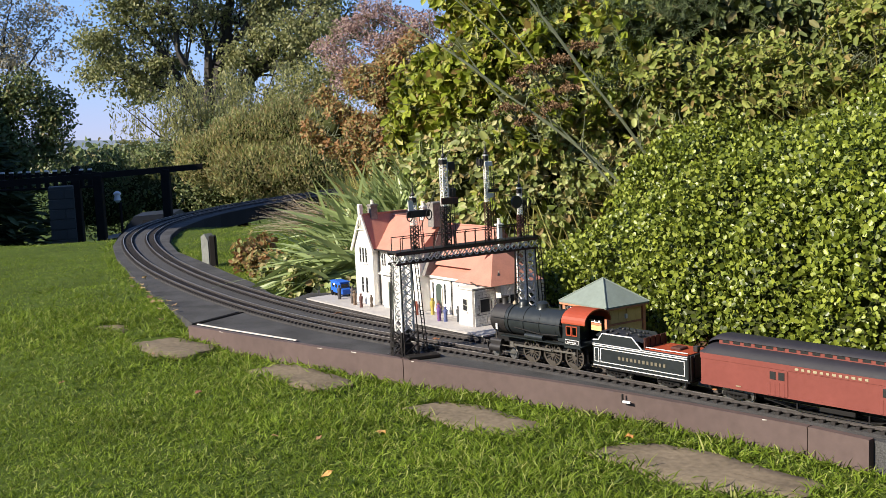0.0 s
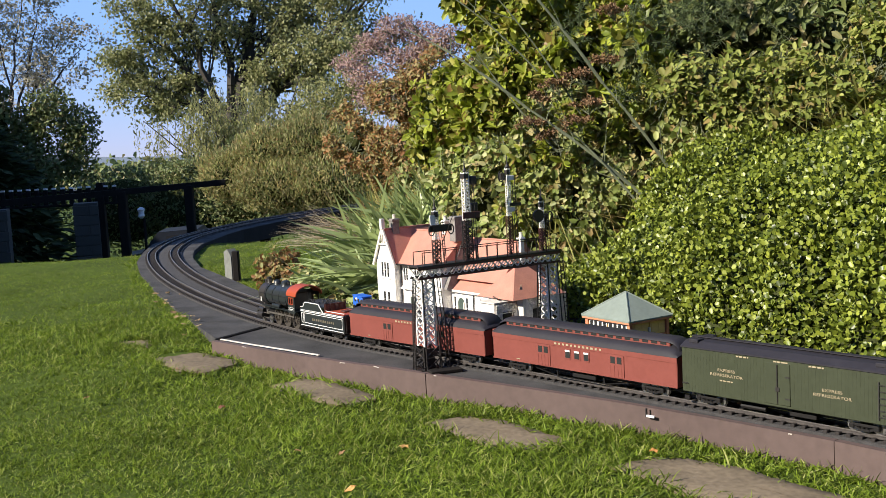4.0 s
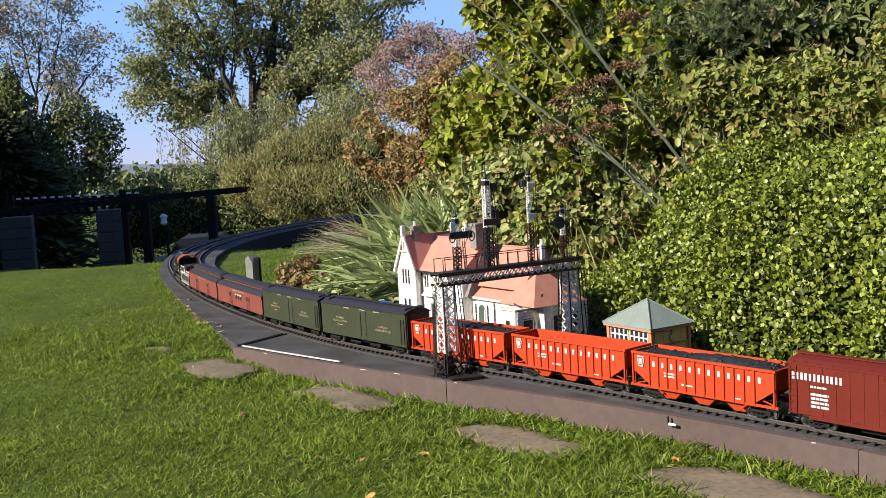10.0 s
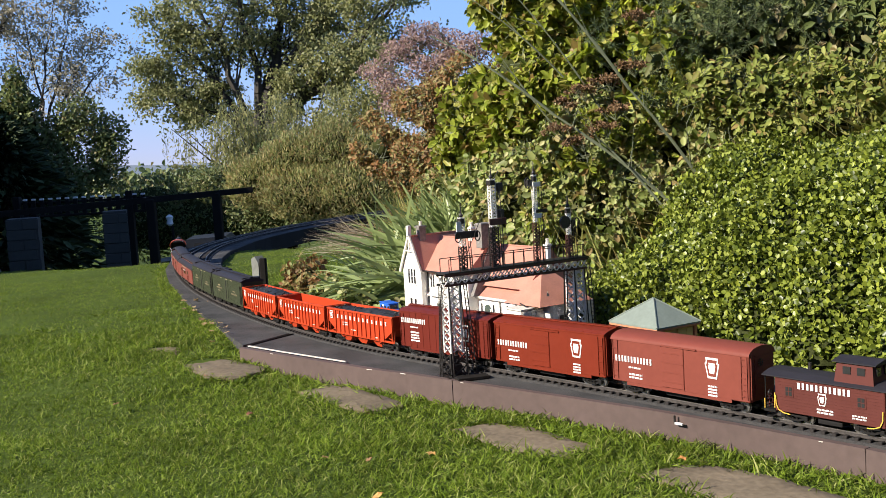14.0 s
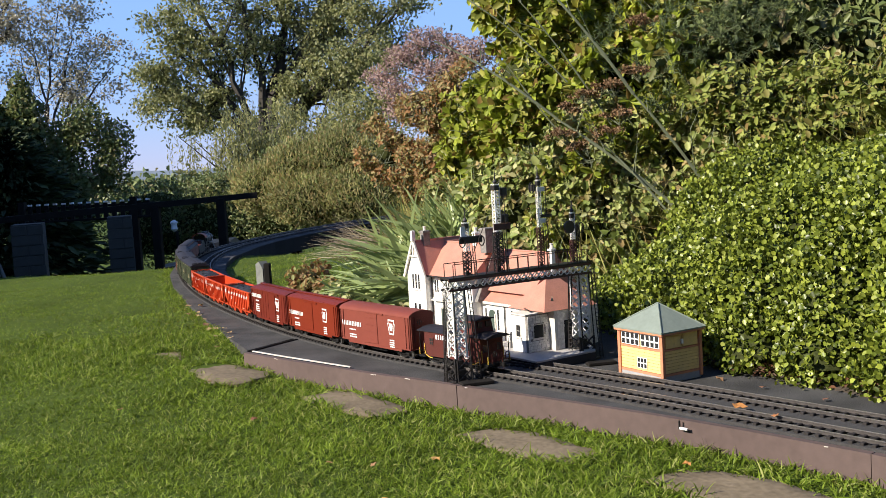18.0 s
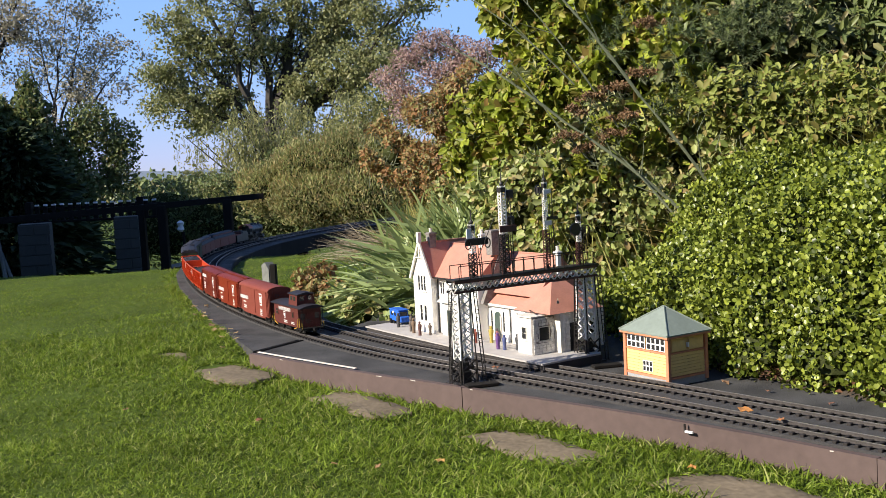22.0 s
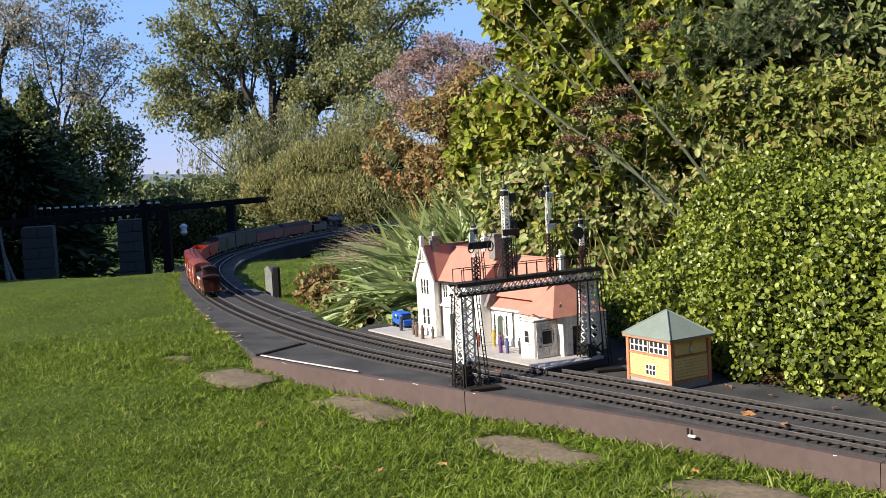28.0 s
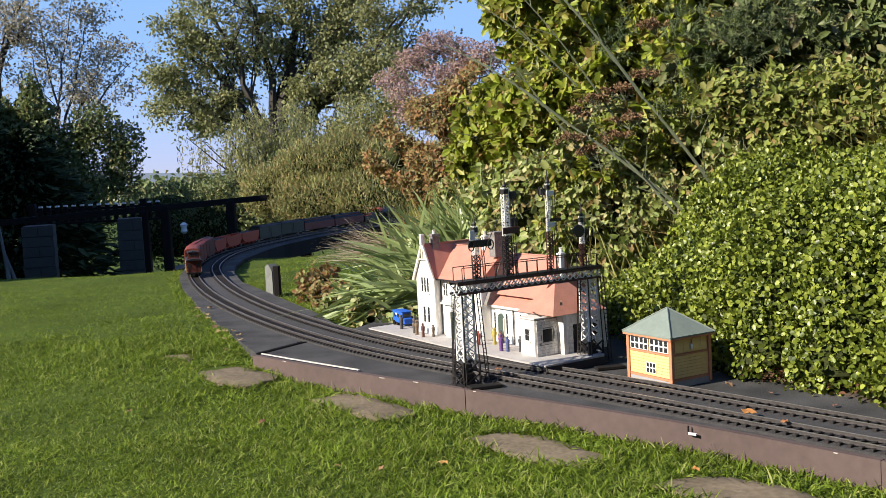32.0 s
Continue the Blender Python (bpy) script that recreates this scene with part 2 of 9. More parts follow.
L_RUST = leafmat("rust_leaf", [(0.25, 0.1125, 0.0438), (0.375, 0.2, 0.075), (0.1875, 0.1125, 0.05), (0.3375, 0.25, 0.1), (0.2375, 0.25, 0.075), (0.4375, 0.325, 0.15)], 0.6, 0.35)
L_SEDGE = leafmat("sedge_leaf", [(0.29, 0.33, 0.08), (0.47, 0.44, 0.14), (0.42, 0.30, 0.12), (0.24, 0.31, 0.07)], 0.55, 0.38)
L_OLIVE = leafmat("olive_leaf", [(0.17, 0.21, 0.06), (0.32, 0.32, 0.11), (0.36, 0.25, 0.11), (0.13, 0.18, 0.05), (0.42, 0.36, 0.17), (0.22, 0.27, 0.08)], 0.55, 0.35, patch=2.6, swing=0.55)
L_PLUM = leafmat("seedhead_leaf", [(0.27, 0.17, 0.16), (0.36, 0.24, 0.22), (0.44, 0.32, 0.29), (0.26, 0.16, 0.11)], 0.8, 0.25)
L_OAK = leafmat("tree_leaf", [(0.12, 0.14, 0.05), (0.25, 0.26, 0.10), (0.18, 0.19, 0.07), (0.36, 0.34, 0.16), (0.16, 0.18, 0.06)], 0.5, 0.38)
L_BIRCH = leafmat("birch_leaf", [(0.28, 0.25, 0.16), (0.40, 0.36, 0.24), (0.48, 0.42, 0.34)], 0.5, 0.42)
L_WILLOW = leafmat("willow_leaf", [(0.15, 0.17, 0.06), (0.28, 0.29, 0.10), (0.38, 0.35, 0.14), (0.12, 0.13, 0.045)], 0.5, 0.38)
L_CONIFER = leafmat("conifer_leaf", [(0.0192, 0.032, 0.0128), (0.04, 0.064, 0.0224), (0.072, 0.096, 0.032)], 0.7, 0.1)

L_FENNEL = leafmat("fennel_leaf", [(0.07, 0.10, 0.045), (0.12, 0.16, 0.07), (0.17, 0.21, 0.09), (0.09, 0.12, 0.055)], 0.6, 0.2, 0.2)
L_UMBEL = leafmat("umbel_seed", [(0.21, 0.115, 0.060), (0.29, 0.17, 0.085), (0.15, 0.085, 0.045), (0.34, 0.23, 0.12)], 0.7, 0.2)
L_GOLD = leafmat("golden_leaf", [(0.42, 0.30, 0.05), (0.30, 0.28, 0.05), (0.50, 0.38, 0.09), (0.20, 0.22, 0.04), (0.36, 0.20, 0.06)], 0.5, 0.35, 0.25)

L_LITTER = leafmat("litter_leaf", [(0.10, 0.045, 0.025), (0.17, 0.075, 0.035), (0.07, 0.04, 0.025), (0.22, 0.13, 0.07)], 0.7, 0.15)


# ---- mesh helpers ----
class Geo:
    """Vertices and faces of one part."""

    def __init__(self):
        self.v, self.f = [], []

    def add(self, vs, fs):
        o = len(self.v)
        self.v += [tuple(p) for p in vs]
        self.f += [tuple(o + i for i in q) for q in fs]
        return self

    def box(self, x0, x1, y0, y1, z0, z1, c=0.0):
        """A box, with chamfered edges when c is given."""
        if c <= 0:
            vs = [(x, y, z) for z in (z0, z1) for y in (y0, y1) for x in (x0, x1)]
            return self.add(vs, [(0, 2, 3, 1), (4, 5, 7, 6), (0, 1, 5, 4), (2, 6, 7, 3), (0, 4, 6, 2), (1, 3, 7, 5)])
        b = bmesh.new()
        bmesh.ops.create_cube(b, size=1)
        for w in b.verts:
            w.co = Vector(((x0 + x1) / 2 + w.co.x * (x1 - x0), (y0 + y1) / 2 + w.co.y * (y1 - y0), (z0 + z1) / 2 + w.co.z * (z1 - z0)))
        bmesh.ops.bevel(b, geom=b.edges[:], offset=c, segments=1, affect="EDGES")
        b.verts.index_update()
        self.add([w.co[:] for w in b.verts], [[w.index for w in q.verts] for q in b.faces])
        b.free()
        return self

    def tube(self, p, q, r, n=8, r2=None, caps=True):
        """A round bar from p to q."""
        p, q = Vector(p), Vector(q)
        r2 = r if r2 is None else r2
        d = (q - p).normalized()
        a = d.orthogonal().normalized()
        b = d.cross(a)
        ring = [(math.cos(2 * math.pi * i / n), math.sin(2 * math.pi * i / n)) for i in range(n)]
        vs = [p + (a * c + b * s) * r for c, s in ring] + [q + (a * c + b * s) * r2 for c, s in ring]
        fs = [(i, (i + 1) % n, n + (i + 1) % n, n + i) for i in range(n)]
        if caps:
            fs += [tuple(range(n - 1, -1, -1)), tuple(range(n, 2 * n))]
        return self.add(vs, fs)

    def bar(self, p, q, w, h=None):
        """A square bar from p to q."""
        p, q = Vector(p), Vector(q)
        h = h or w
        d = (q - p).normalized()
        up = Vector((0, 0, 1)) if abs(d.z) < 0.95 else Vector((1, 0, 0))
        a = d.cross(up).normalized() * w / 2
        b = a.cross(d).normalized() * h / 2
        vs = [e + s * a + t * b for e in (p, q) for s, t in ((-1, -1), (1, -1), (1, 1), (-1, 1))]
        return self.add(vs, [(3, 2, 1, 0), (4, 5, 6, 7), (0, 1, 5, 4), (1, 2, 6, 5), (2, 3, 7, 6), (3, 0, 4, 7)])

    def prism(self, prof, x0, x1, axis="x"):
        """A profile of (y, z) pairs carried from x0 to x1 (or of (x, z) pairs along y)."""
        n = len(prof)
        vs = [((x, a, b) if axis == "x" else (a, x, b)) for x in (x0, x1) for a, b in prof]
        fs = [(i, (i + 1) % n, n + (i + 1) % n, n + i) for i in range(n)]
        return self.add(vs, fs + [tuple(range(n - 1, -1, -1)), tuple(range(n, 2 * n))])

    def lathe(self, prof, c=(0, 0, 0), n=14):
        """A (radius, height) profile turned about the upright through c."""
        vs, fs = [], []
        for r, z in prof:
            vs += [(c[0] + r * math.cos(2 * math.pi * i / n), c[1] + r * math.sin(2 * math.pi * i / n), c[2] + z) for i in range(n)]
        for k in range(len(prof) - 1):
            fs += [(k * n + i, k * n + (i + 1) % n, (k + 1) * n + (i + 1) % n, (k + 1) * n + i) for i in range(n)]
        fs += [tuple(range(n - 1, -1, -1)), tuple((len(prof) - 1) * n + i for i in range(n))]
        return self.add(vs, fs)

    def mesh(self, name, material, smooth=False):
        me = bpy.data.meshes.new(name)
        me.from_pydata(self.v, [], self.f)
        b = bmesh.new()
        b.from_mesh(me)
        bmesh.ops.recalc_face_normals(b, faces=b.faces[:])
        b.to_mesh(me)
        b.free()
        me.materials.append(material)
        if smooth:
            me.shade_smooth()
            me.set_sharp_from_angle(angle=radians(40))
        return me


def part(name, geo, material, parent=None, label="", m=None, smooth=False):
    """Links a Geo (or a ready mesh) as one mesh object, under a thing or part when parent is given."""
    me = geo.mesh(name, material, smooth) if isinstance(geo, Geo) else geo
    ob = new(name, me)
    ob.parent = parent
    if m is not None:
        ob.matrix_basis = m
    return tagged(ob, label)


def soup(name, verts, faces, material):
    """A mesh from arrays: verts (n, 3), faces (m, k)."""
    verts, faces = np.asarray(verts, np.float32), np.asarray(faces, np.int32)
    me = bpy.data.meshes.new(name)
    k = faces.shape[1]
    me.vertices.add(len(verts)), me.loops.add(faces.size), me.polygons.add(len(faces))
    me.vertices.foreach_set("co", verts.ravel())
    me.loops.foreach_set("vertex_index", faces.ravel())
    me.polygons.foreach_set("loop_start", np.arange(0, faces.size, k, dtype=np.int32))
    me.update(calc_edges=True)
    me.materials.append(material)
    return me


def unit(a):
    return a / np.maximum(np.linalg.norm(a, axis=-1, keepdims=True), 1e-9)


def leaf_mesh(name, c, along, normal, length, width, material, fold=0.25, blunt=0.0):
    """Leaves at the points c: pointed ovals folded on the midrib, six corners each."""
    c, along = np.asarray(c), unit(np.asarray(along))
    side = unit(np.cross(normal, along))
    up = np.cross(along, side)
    n = len(c)
    length, width = np.broadcast_to(length, n)[:, None], np.broadcast_to(width, n)[:, None]
    p0 = c
    p1 = c + along * length * 0.38 + side * width * 0.5 + up * width * fold
    p2 = c + along * length * (0.72 + 0.14 * blunt) + side * width * (0.36 + 0.07 * blunt) + up * width * fold * 0.6
    p3 = c + along * length - up * length * 0.08
    p4 = c + along * length * (0.72 + 0.14 * blunt) - side * width * (0.36 + 0.07 * blunt) + up * width * fold * 0.6
    p5 = c + along * length * 0.38 - side * width * 0.5 + up * width * fold
    v = np.stack([p0, p1, p2, p3, p4, p5], 1).reshape(-1, 3)
    o = np.arange(n)[:, None] * 6
    f = np.concatenate([o + np.array([[0, 1, 2, 3]]), o + np.array([[0, 3, 4, 5]])])
    return soup(name, v, f, material)


def blade_mesh(name, root, direction, length, width, droop, material, seg=4):
    """Long arching blades (grass, sedge, iris), each a tapered strip."""
    root, direction = np.asarray(root), unit(np.asarray(direction))
    n = len(root)
    length, width, droop = (np.broadcast_to(a, n)[:, None] for a in (length, width, droop))
    flat = direction * np.array([1, 1, 0])
    flat = unit(flat + np.random.normal(0, 0.02, flat.shape))
    side = np.cross(flat, np.array([0, 0, 1.0]))
    tw = np.random.uniform(-1.2, 1.2, (n, 1))
    side = unit(side * np.cos(tw) + np.cross(direction, side) * np.sin(tw))
    rows = []
    for k in range(seg + 1):
        u = k / seg
        p = root + direction * length * u + (flat * 0.55 - np.array([0, 0, 0.8])) * droop * length * u * u
        w = width * (1 - u ** 1.6) * (0.75 + 0.5 * min(u * 3, 0.5)) * 0.5 + width * 0.02
        rows += [p - side * w, p + side * w]
    v = np.stack(rows, 1).reshape(-1, 3)
    o = np.arange(n)[:, None] * (2 * seg + 2)
    f = np.concatenate([o + np.array([[2 * k, 2 * k + 1, 2 * k + 3, 2 * k + 2]]) for k in range(seg)])
    return soup(name, v, f, material)


def thing(name, label, category, group="", kind="", m=None):
    ob = tagged(new(name), label, category, group, kind)
    if m is not None:
        ob.matrix_basis = m
    return ob


R = np.random.default_rng(11)
rnd = random.Random(5)

# ---- the railway's line ----
GAUGE, RAIL_TOP, SPACING = 0.032, 0.012, 0.093
NEAR_RAIL = [(3.05, -1.57), (1.9, -0.25), (1.0, 0.775), (0.482, 1.36), (0.129, 1.758), (-0.105, 2.0), (-0.31, 2.235), (-0.525, 2.54), (-0.735, 2.90),
             (-0.912, 3.25), (-1.075, 3.62), (-1.24, 4.06), (-1.365, 4.47), (-1.435, 4.83), (-1.475, 5.20), (-1.470, 5.53), (-1.436, 5.85), (-1.335, 6.37), (-1.185, 6.84),
             (-0.945, 7.45), (-0.5, 8.20), (0.2, 8.90)]


def glide(pts, n=40):
    """A smooth line through the points."""
    p = np.array(pts, float)
    p = np.vstack([2 * p[0] - p[1], p, 2 * p[-1] - p[-2]])
    out = []
    for i in range(1, len(p) - 2):
        a, b, c, d = p[i - 1:i + 3]
        for u in np.linspace(0, 1, n, endpoint=False):
            out.append(0.5 * (2 * b + (c - a) * u + (2 * a - 5 * b + 4 * c - d) * u * u + (3 * b - a - 3 * c + d) * u ** 3))
    return np.array(out + [p[-2]])


LINE = glide(NEAR_RAIL)
ARC = np.r_[0, np.cumsum(np.hypot(*np.diff(LINE, axis=0).T))]
# soften the bends of the line a little
_k = np.exp(-np.linspace(-2, 2, 41) ** 2)
_pad = np.vstack([LINE[:1] + (LINE[:1] - LINE[1:2]) * np.arange(20, 0, -1)[:, None], LINE, LINE[-1:] + (LINE[-1:] - LINE[-2:-1]) * np.arange(1, 21)[:, None]])
LINE = np.stack([np.convolve(_pad[:, i], _k / _k.sum(), "valid") for i in (0, 1)], 1)
TAN = unit(np.gradient(LINE, axis=0))
RIGHT = np.stack([TAN[:, 1], -TAN[:, 0]], 1)


def along(s, off=0.0):
    """The point of the line at s metres, off metres to the right of the near rail, and the way it runs."""
    p = np.array([np.interp(s, ARC, LINE[:, i]) for i in (0, 1)])
    t = np.array([np.interp(s, ARC, TAN[:, i]) for i in (0, 1)])
    t /= np.hypot(*t)
    return p + off * np.array([t[1], -t[0]]), t


def smooth(u):
    u = np.clip(u, 0, 1)
    return u * u * (3 - 2 * u)


# ---- ground ----
FOOT = np.array([(3.2, -0.6), (1.5, 1.05), (0.66, 1.80), (0.46, 2.10), (0.27, 2.36), (-0.04, 2.66), (-0.30, 2.98), (-0.46, 3.45), (-0.52, 4.2), (-0.42, 5.3), (0.1, 6.1), (1.5, 6.8), (6, 7.5)])


def behind_foot(x, y):
    """How far a point lies behind the foot of the planted bank."""
    x, y = np.asarray(x, float), np.asarray(y, float)
    best = np.full(x.shape, 1e9)
    sign = np.zeros(x.shape)
    for a, b in zip(FOOT, FOOT[1:]):
        d = b - a
        u = np.clip(((x - a[0]) * d[0] + (y - a[1]) * d[1]) / (d @ d), 0, 1)
        ex, ey = x - a[0] - u * d[0], y - a[1] - u * d[1]
        q = np.hypot(ex, ey)
        c = -(d[0] * ey - d[1] * ex)
        w = q < best
        best[w], sign[w] = q[w], np.sign(c[w])
    return best * sign


def ground_z(x, y):
    x, y = np.asarray(x, float), np.asarray(y, float)
    z = -0.042 + 0.034 * smooth((y - 1.95) / 0.7) * smooth((-0.25 - x) / 0.35)
    tx = np.interp(y, LINE[:, 1][ARC < 7.9], LINE[:, 0][ARC < 7.9])
    inner = smooth((x - tx - 0.06) / 0.12) * smooth((y - 2.75) / 0.5)
    z = z - (1 - inner) * (0.07 * smooth((y - 4.35) / 1.2) + 0.16 * np.clip(y - 4.7, 0, 8)) - inner * (0.010 + 0.16 * np.clip(y - 5.15, 0, 5.0))
    d = behind_foot(x, y)
    near = smooth((1.4 - d) / 0.6 + 0)
    z = z + np.where(d > 0, np.minimum(d * 0.62, 1.25 - 0.25 * np.clip(d - 2, 0, 8)), 0)
    z = z + 0.004 * np.sin(x * 9.1 + 1.7 * np.sin(y * 5.3)) * np.sin(y * 7.7)
    far = np.hypot(x, y)
    z = np.where(far > 14, np.maximum(z, -1.3) * smooth((40 - far) / 26) - 1.3 * smooth((far - 14) / 26), z) - 0.03 * np.clip(y - 18, 0, None)
    return z


def build_ground():
    core = np.arange(-4.5, 4.51, 0.06)
    ring = np.array([5, 6, 8, 11, 15, 20, 28, 40, 60, 100, 180, 350, 900, 2500])
    xs = np.r_[-ring[::-1], core, ring]
    ys = np.r_[-ring[::-1], np.arange(-4.5, 8.01, 0.06), 8 + ring - 4.2]
    X, Y = np.meshgrid(xs, ys)
    Z = ground_z(X, Y)
    w, h = len(xs), len(ys)
    i = (np.arange(h - 1)[:, None] * w + np.arange(w - 1)[None]).ravel()
    f = np.stack([i, i + 1, i + 1 + w, i + w], 1)
    me = soup("ground", np.stack([X, Y, Z], -1).reshape(-1, 3), f, M_LAWN)
    me.materials.append(M_BANK)
    cx, cy = (X[:-1, :-1] + X[1:, 1:]).ravel() / 2, (Y[:-1, :-1] + Y[1:, 1:]).ravel() / 2
    me.polygons.foreach_set("material_index", (behind_foot(cx, cy) > -0.03).astype(np.int32))
    me.shade_smooth()
    tagged(new("ground", me), "mown garden lawn with a planted earth bank", "lawn", kind="structure")


build_ground()


# ---- track bed: felt-covered boards ----
EDGE_NEAR = [(3.0, -1.63), (1.85, -0.30), (0.95, 0.735), (0.474, 1.338), (0.351, 1.470), (0.243, 1.578), (0.123, 1.686), (-0.02, 1.81), (-0.074, 1.858), (-0.161, 1.935),
             (-0.214, 1.975), (-0.335, 2.083), (-0.462, 2.200), (-0.566, 2.300)]
BACK_NEAR = [(3.4, -0.9), (2.4, 0.25), (1.6, 1.15), (0.85, 1.80), (0.62, 2.05), (0.50, 2.25), (0.35, 2.45), (0.20, 2.60), (0.05, 2.72), (-0.10, 2.80), (-0.2, 2.86), (-0.3, 2.86), (-0.37, 2.68), (-0.43, 2.56)]
EDGE_FAR = [(-0.575, 2.335), (-0.669, 2.538), (-0.816, 2.872), (-0.958, 3.20), (-1.057, 3.449), (-1.193, 3.794), (-1.340, 4.230), (-1.445, 4.662), (-1.53, 5.1), (-1.54, 5.53),
            (-1.505, 5.87), (-1.405, 6.40), (-1.255, 6.87), (-1.01, 7.49), (-0.56, 8.25), (0.16, 8.97)]
BACK_FAR = [(-0.435, 2.575), (-0.46, 2.74), (-0.548, 2.965), (-0.68, 3.24), (-0.79, 3.476), (-0.995, 3.90), (-1.129, 4.303), (-1.204, 4.62), (-1.25, 4.95), (-1.255, 5.5),
            (-1.23, 5.80), (-1.13, 6.30), (-0.985, 6.76), (-0.755, 7.35), (-0.33, 8.05), (0.34, 8.73)]


def slab(front, back, top, bottom):
    g = Geo()
    n = len(front)
    vs = [(*p, top) for p in front] + [(*p, top) for p in back] + [(*p, bottom) for p in front] + [(*p, bottom) for p in back]
    fs = []
    for i in range(n - 1):
        fs += [(i, i + 1, n + i + 1, n + i), (2 * n + i, 3 * n + i, 3 * n + i + 1, 2 * n + i + 1), (i, 2 * n + i, 2 * n + i + 1, i + 1), (n + i, n + i + 1, 3 * n + i + 1, 3 * n + i)]
    fs += [(0, n, 3 * n, 2 * n), (n - 1, 3 * n - 1, 4 * n - 1, 2 * n - 1) if False else (n - 1, 3 * n - 1, 4 * n - 1, 2 * n - 1)]
    return g.add(vs, fs)


bed = thing("trackbed", "raised model railway bed of boards covered with grey felt", "trackbed", kind="structure")
part("near_deck", slab(EDGE_NEAR, BACK_NEAR, 0.0, -0.05), M_FELT, bed)
part("far_deck", slab(EDGE_FAR, BACK_FAR, 0.0, -0.035), M_FELT, bed)


def ribbon(line, z0, z1, thick):
    """A board standing on edge along a line, thick metres to its left."""
    p = np.array(line)
    t = unit(np.gradient(p, axis=0))
    q = p + np.stack([-t[:, 1], t[:, 0]], 1) * thick
    return slab([tuple(a) for a in q], [tuple(a) for a in p], z1, z0)


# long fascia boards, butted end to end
# beyond the fascia's end: a set-back board, near black in place of shade
part("inner_board", ribbon([(3.02, -1.60), (1.875, -0.28), (0.975, 0.755), (0.56, 1.268)], -0.07, -0.001, 0.010), M_DARKWOOD, bed, "recessed board with shade put into its dark colour")
for a, b in ((2, 3), (3, 8), (8, 13)):
    seg = [tuple(np.array(EDGE_NEAR[i])) for i in range(a, b + 1)]
    if a == 2:
        seg[0] = (0.528, 1.270)
    d = np.array(seg[-1]) - np.array(seg[-2])
    seg[-1] = tuple(np.array(seg[-1]) - d / np.hypot(*d) * 0.002)
    part("fascia_board", ribbon(seg, -0.062, 0.003, 0.012), M_BOARD, bed, "weathered brown fascia board")
for i in range(5):
    u = rnd.uniform(3.2, 12.6)
    k = int(u)
    p, q = np.array(EDGE_NEAR[k]), np.array(EDGE_NEAR[k + 1])
    d = (q - p) / np.hypot(*(q - p))
    c = p + (q - p) * (u - k) + np.array([-d[1], d[0]]) * 0.0122
    e = c + d * rnd.uniform(0.003, 0.016)
    z = 0.002
    part("paint_chip", Geo().bar((*c, z), (*e, z + rnd.uniform(-0.001, 0.001)), 0.0012, rnd.uniform(0.0006, 0.0012)), M_BOARDEND, bed, "pale scuff on the fascia board")
# the deck's shaded inner side, its shade painted as near-black timber
part("inner_fascia", ribbon([tuple(np.array(p) + np.array([0.004, -0.003])) for p in BACK_FAR[6:14]], -0.085, -0.002, 0.012), M_DARKWOOD, bed, "inner side board with shade put into its dark colour")
part("edge_strip", ribbon([(-0.30, 2.064), (-0.335, 2.096), (-0.462, 2.213), (-0.552, 2.300)], 0.0035, 0.0055, 0.0042), M_BOARDEND, bed, "pale worn edge of the board")
part("deck_joint", Geo().bar((-0.562, 2.318, 0.001), (-0.468, 2.475, 0.001), 0.0035, 0.003), M_DARKWOOD, bed, "dark joint between the boards")
for x, y in ((-1.36, 4.55), (-1.42, 4.9), (-1.31, 5.3), (-1.42, 5.7), (-1.22, 6.4), (-0.95, 7.15), (-0.55, 7.9)):
    z = float(ground_z(x, y))
    part("deck_leg", Geo().box(x - 0.03, x + 0.03, y - 0.03, y + 0.03, z - 0.02, -0.035, 0.004), M_DARKWOOD, bed)
part("ballast", slab([tuple(p - r * 0.012) for p, r in zip(LINE[::12], RIGHT[::12])], [tuple(p + r * 0.14) for p, r in zip(LINE[::12], RIGHT[::12])], 0.0040, -0.002), M_BALLAST, bed, "dark grey ballast strip")

# garden post beside the deck
post = thing("garden_post", "grey weathered timber post with a slanted top", "post")
pz = float(ground_z(-0.795, 3.55))
post.matrix_basis = pose(-0.795, 3.55, pz - 0.02)
ph = 0.094 - pz + 0.02
part("panel", Geo().add([(-0.034, 0.022, 0), (-0.002, -0.014, 0), (-0.002, -0.014, ph - 0.024), (-0.018, 0.004, ph), (-0.034, 0.022, ph - 0.010),
                         (-0.012, 0.044, 0), (0.020, 0.008, 0), (0.020, 0.008, ph - 0.024), (0.004, 0.026, ph), (-0.012, 0.044, ph - 0.010)],
                        [(0, 1, 2, 3, 4), (9, 8, 7, 6, 5), (0, 5, 6, 1), (1, 6, 7, 2), (2, 7, 8, 3), (3, 8, 9, 4), (4, 9, 5, 0)]), M_POST, post)
part("backing", Geo().box(0.002, 0.024, -0.020, 0.006, 0, ph - 0.006, 0.003), M_DARKWOOD, post)


# ---- track ----
def sleeper_mesh():
    return Geo().box(-0.0031, 0.0031, -0.0250, 0.0250, 0.0, 0.0064, 0.0007).mesh("sleeper", M_SLEEPER)


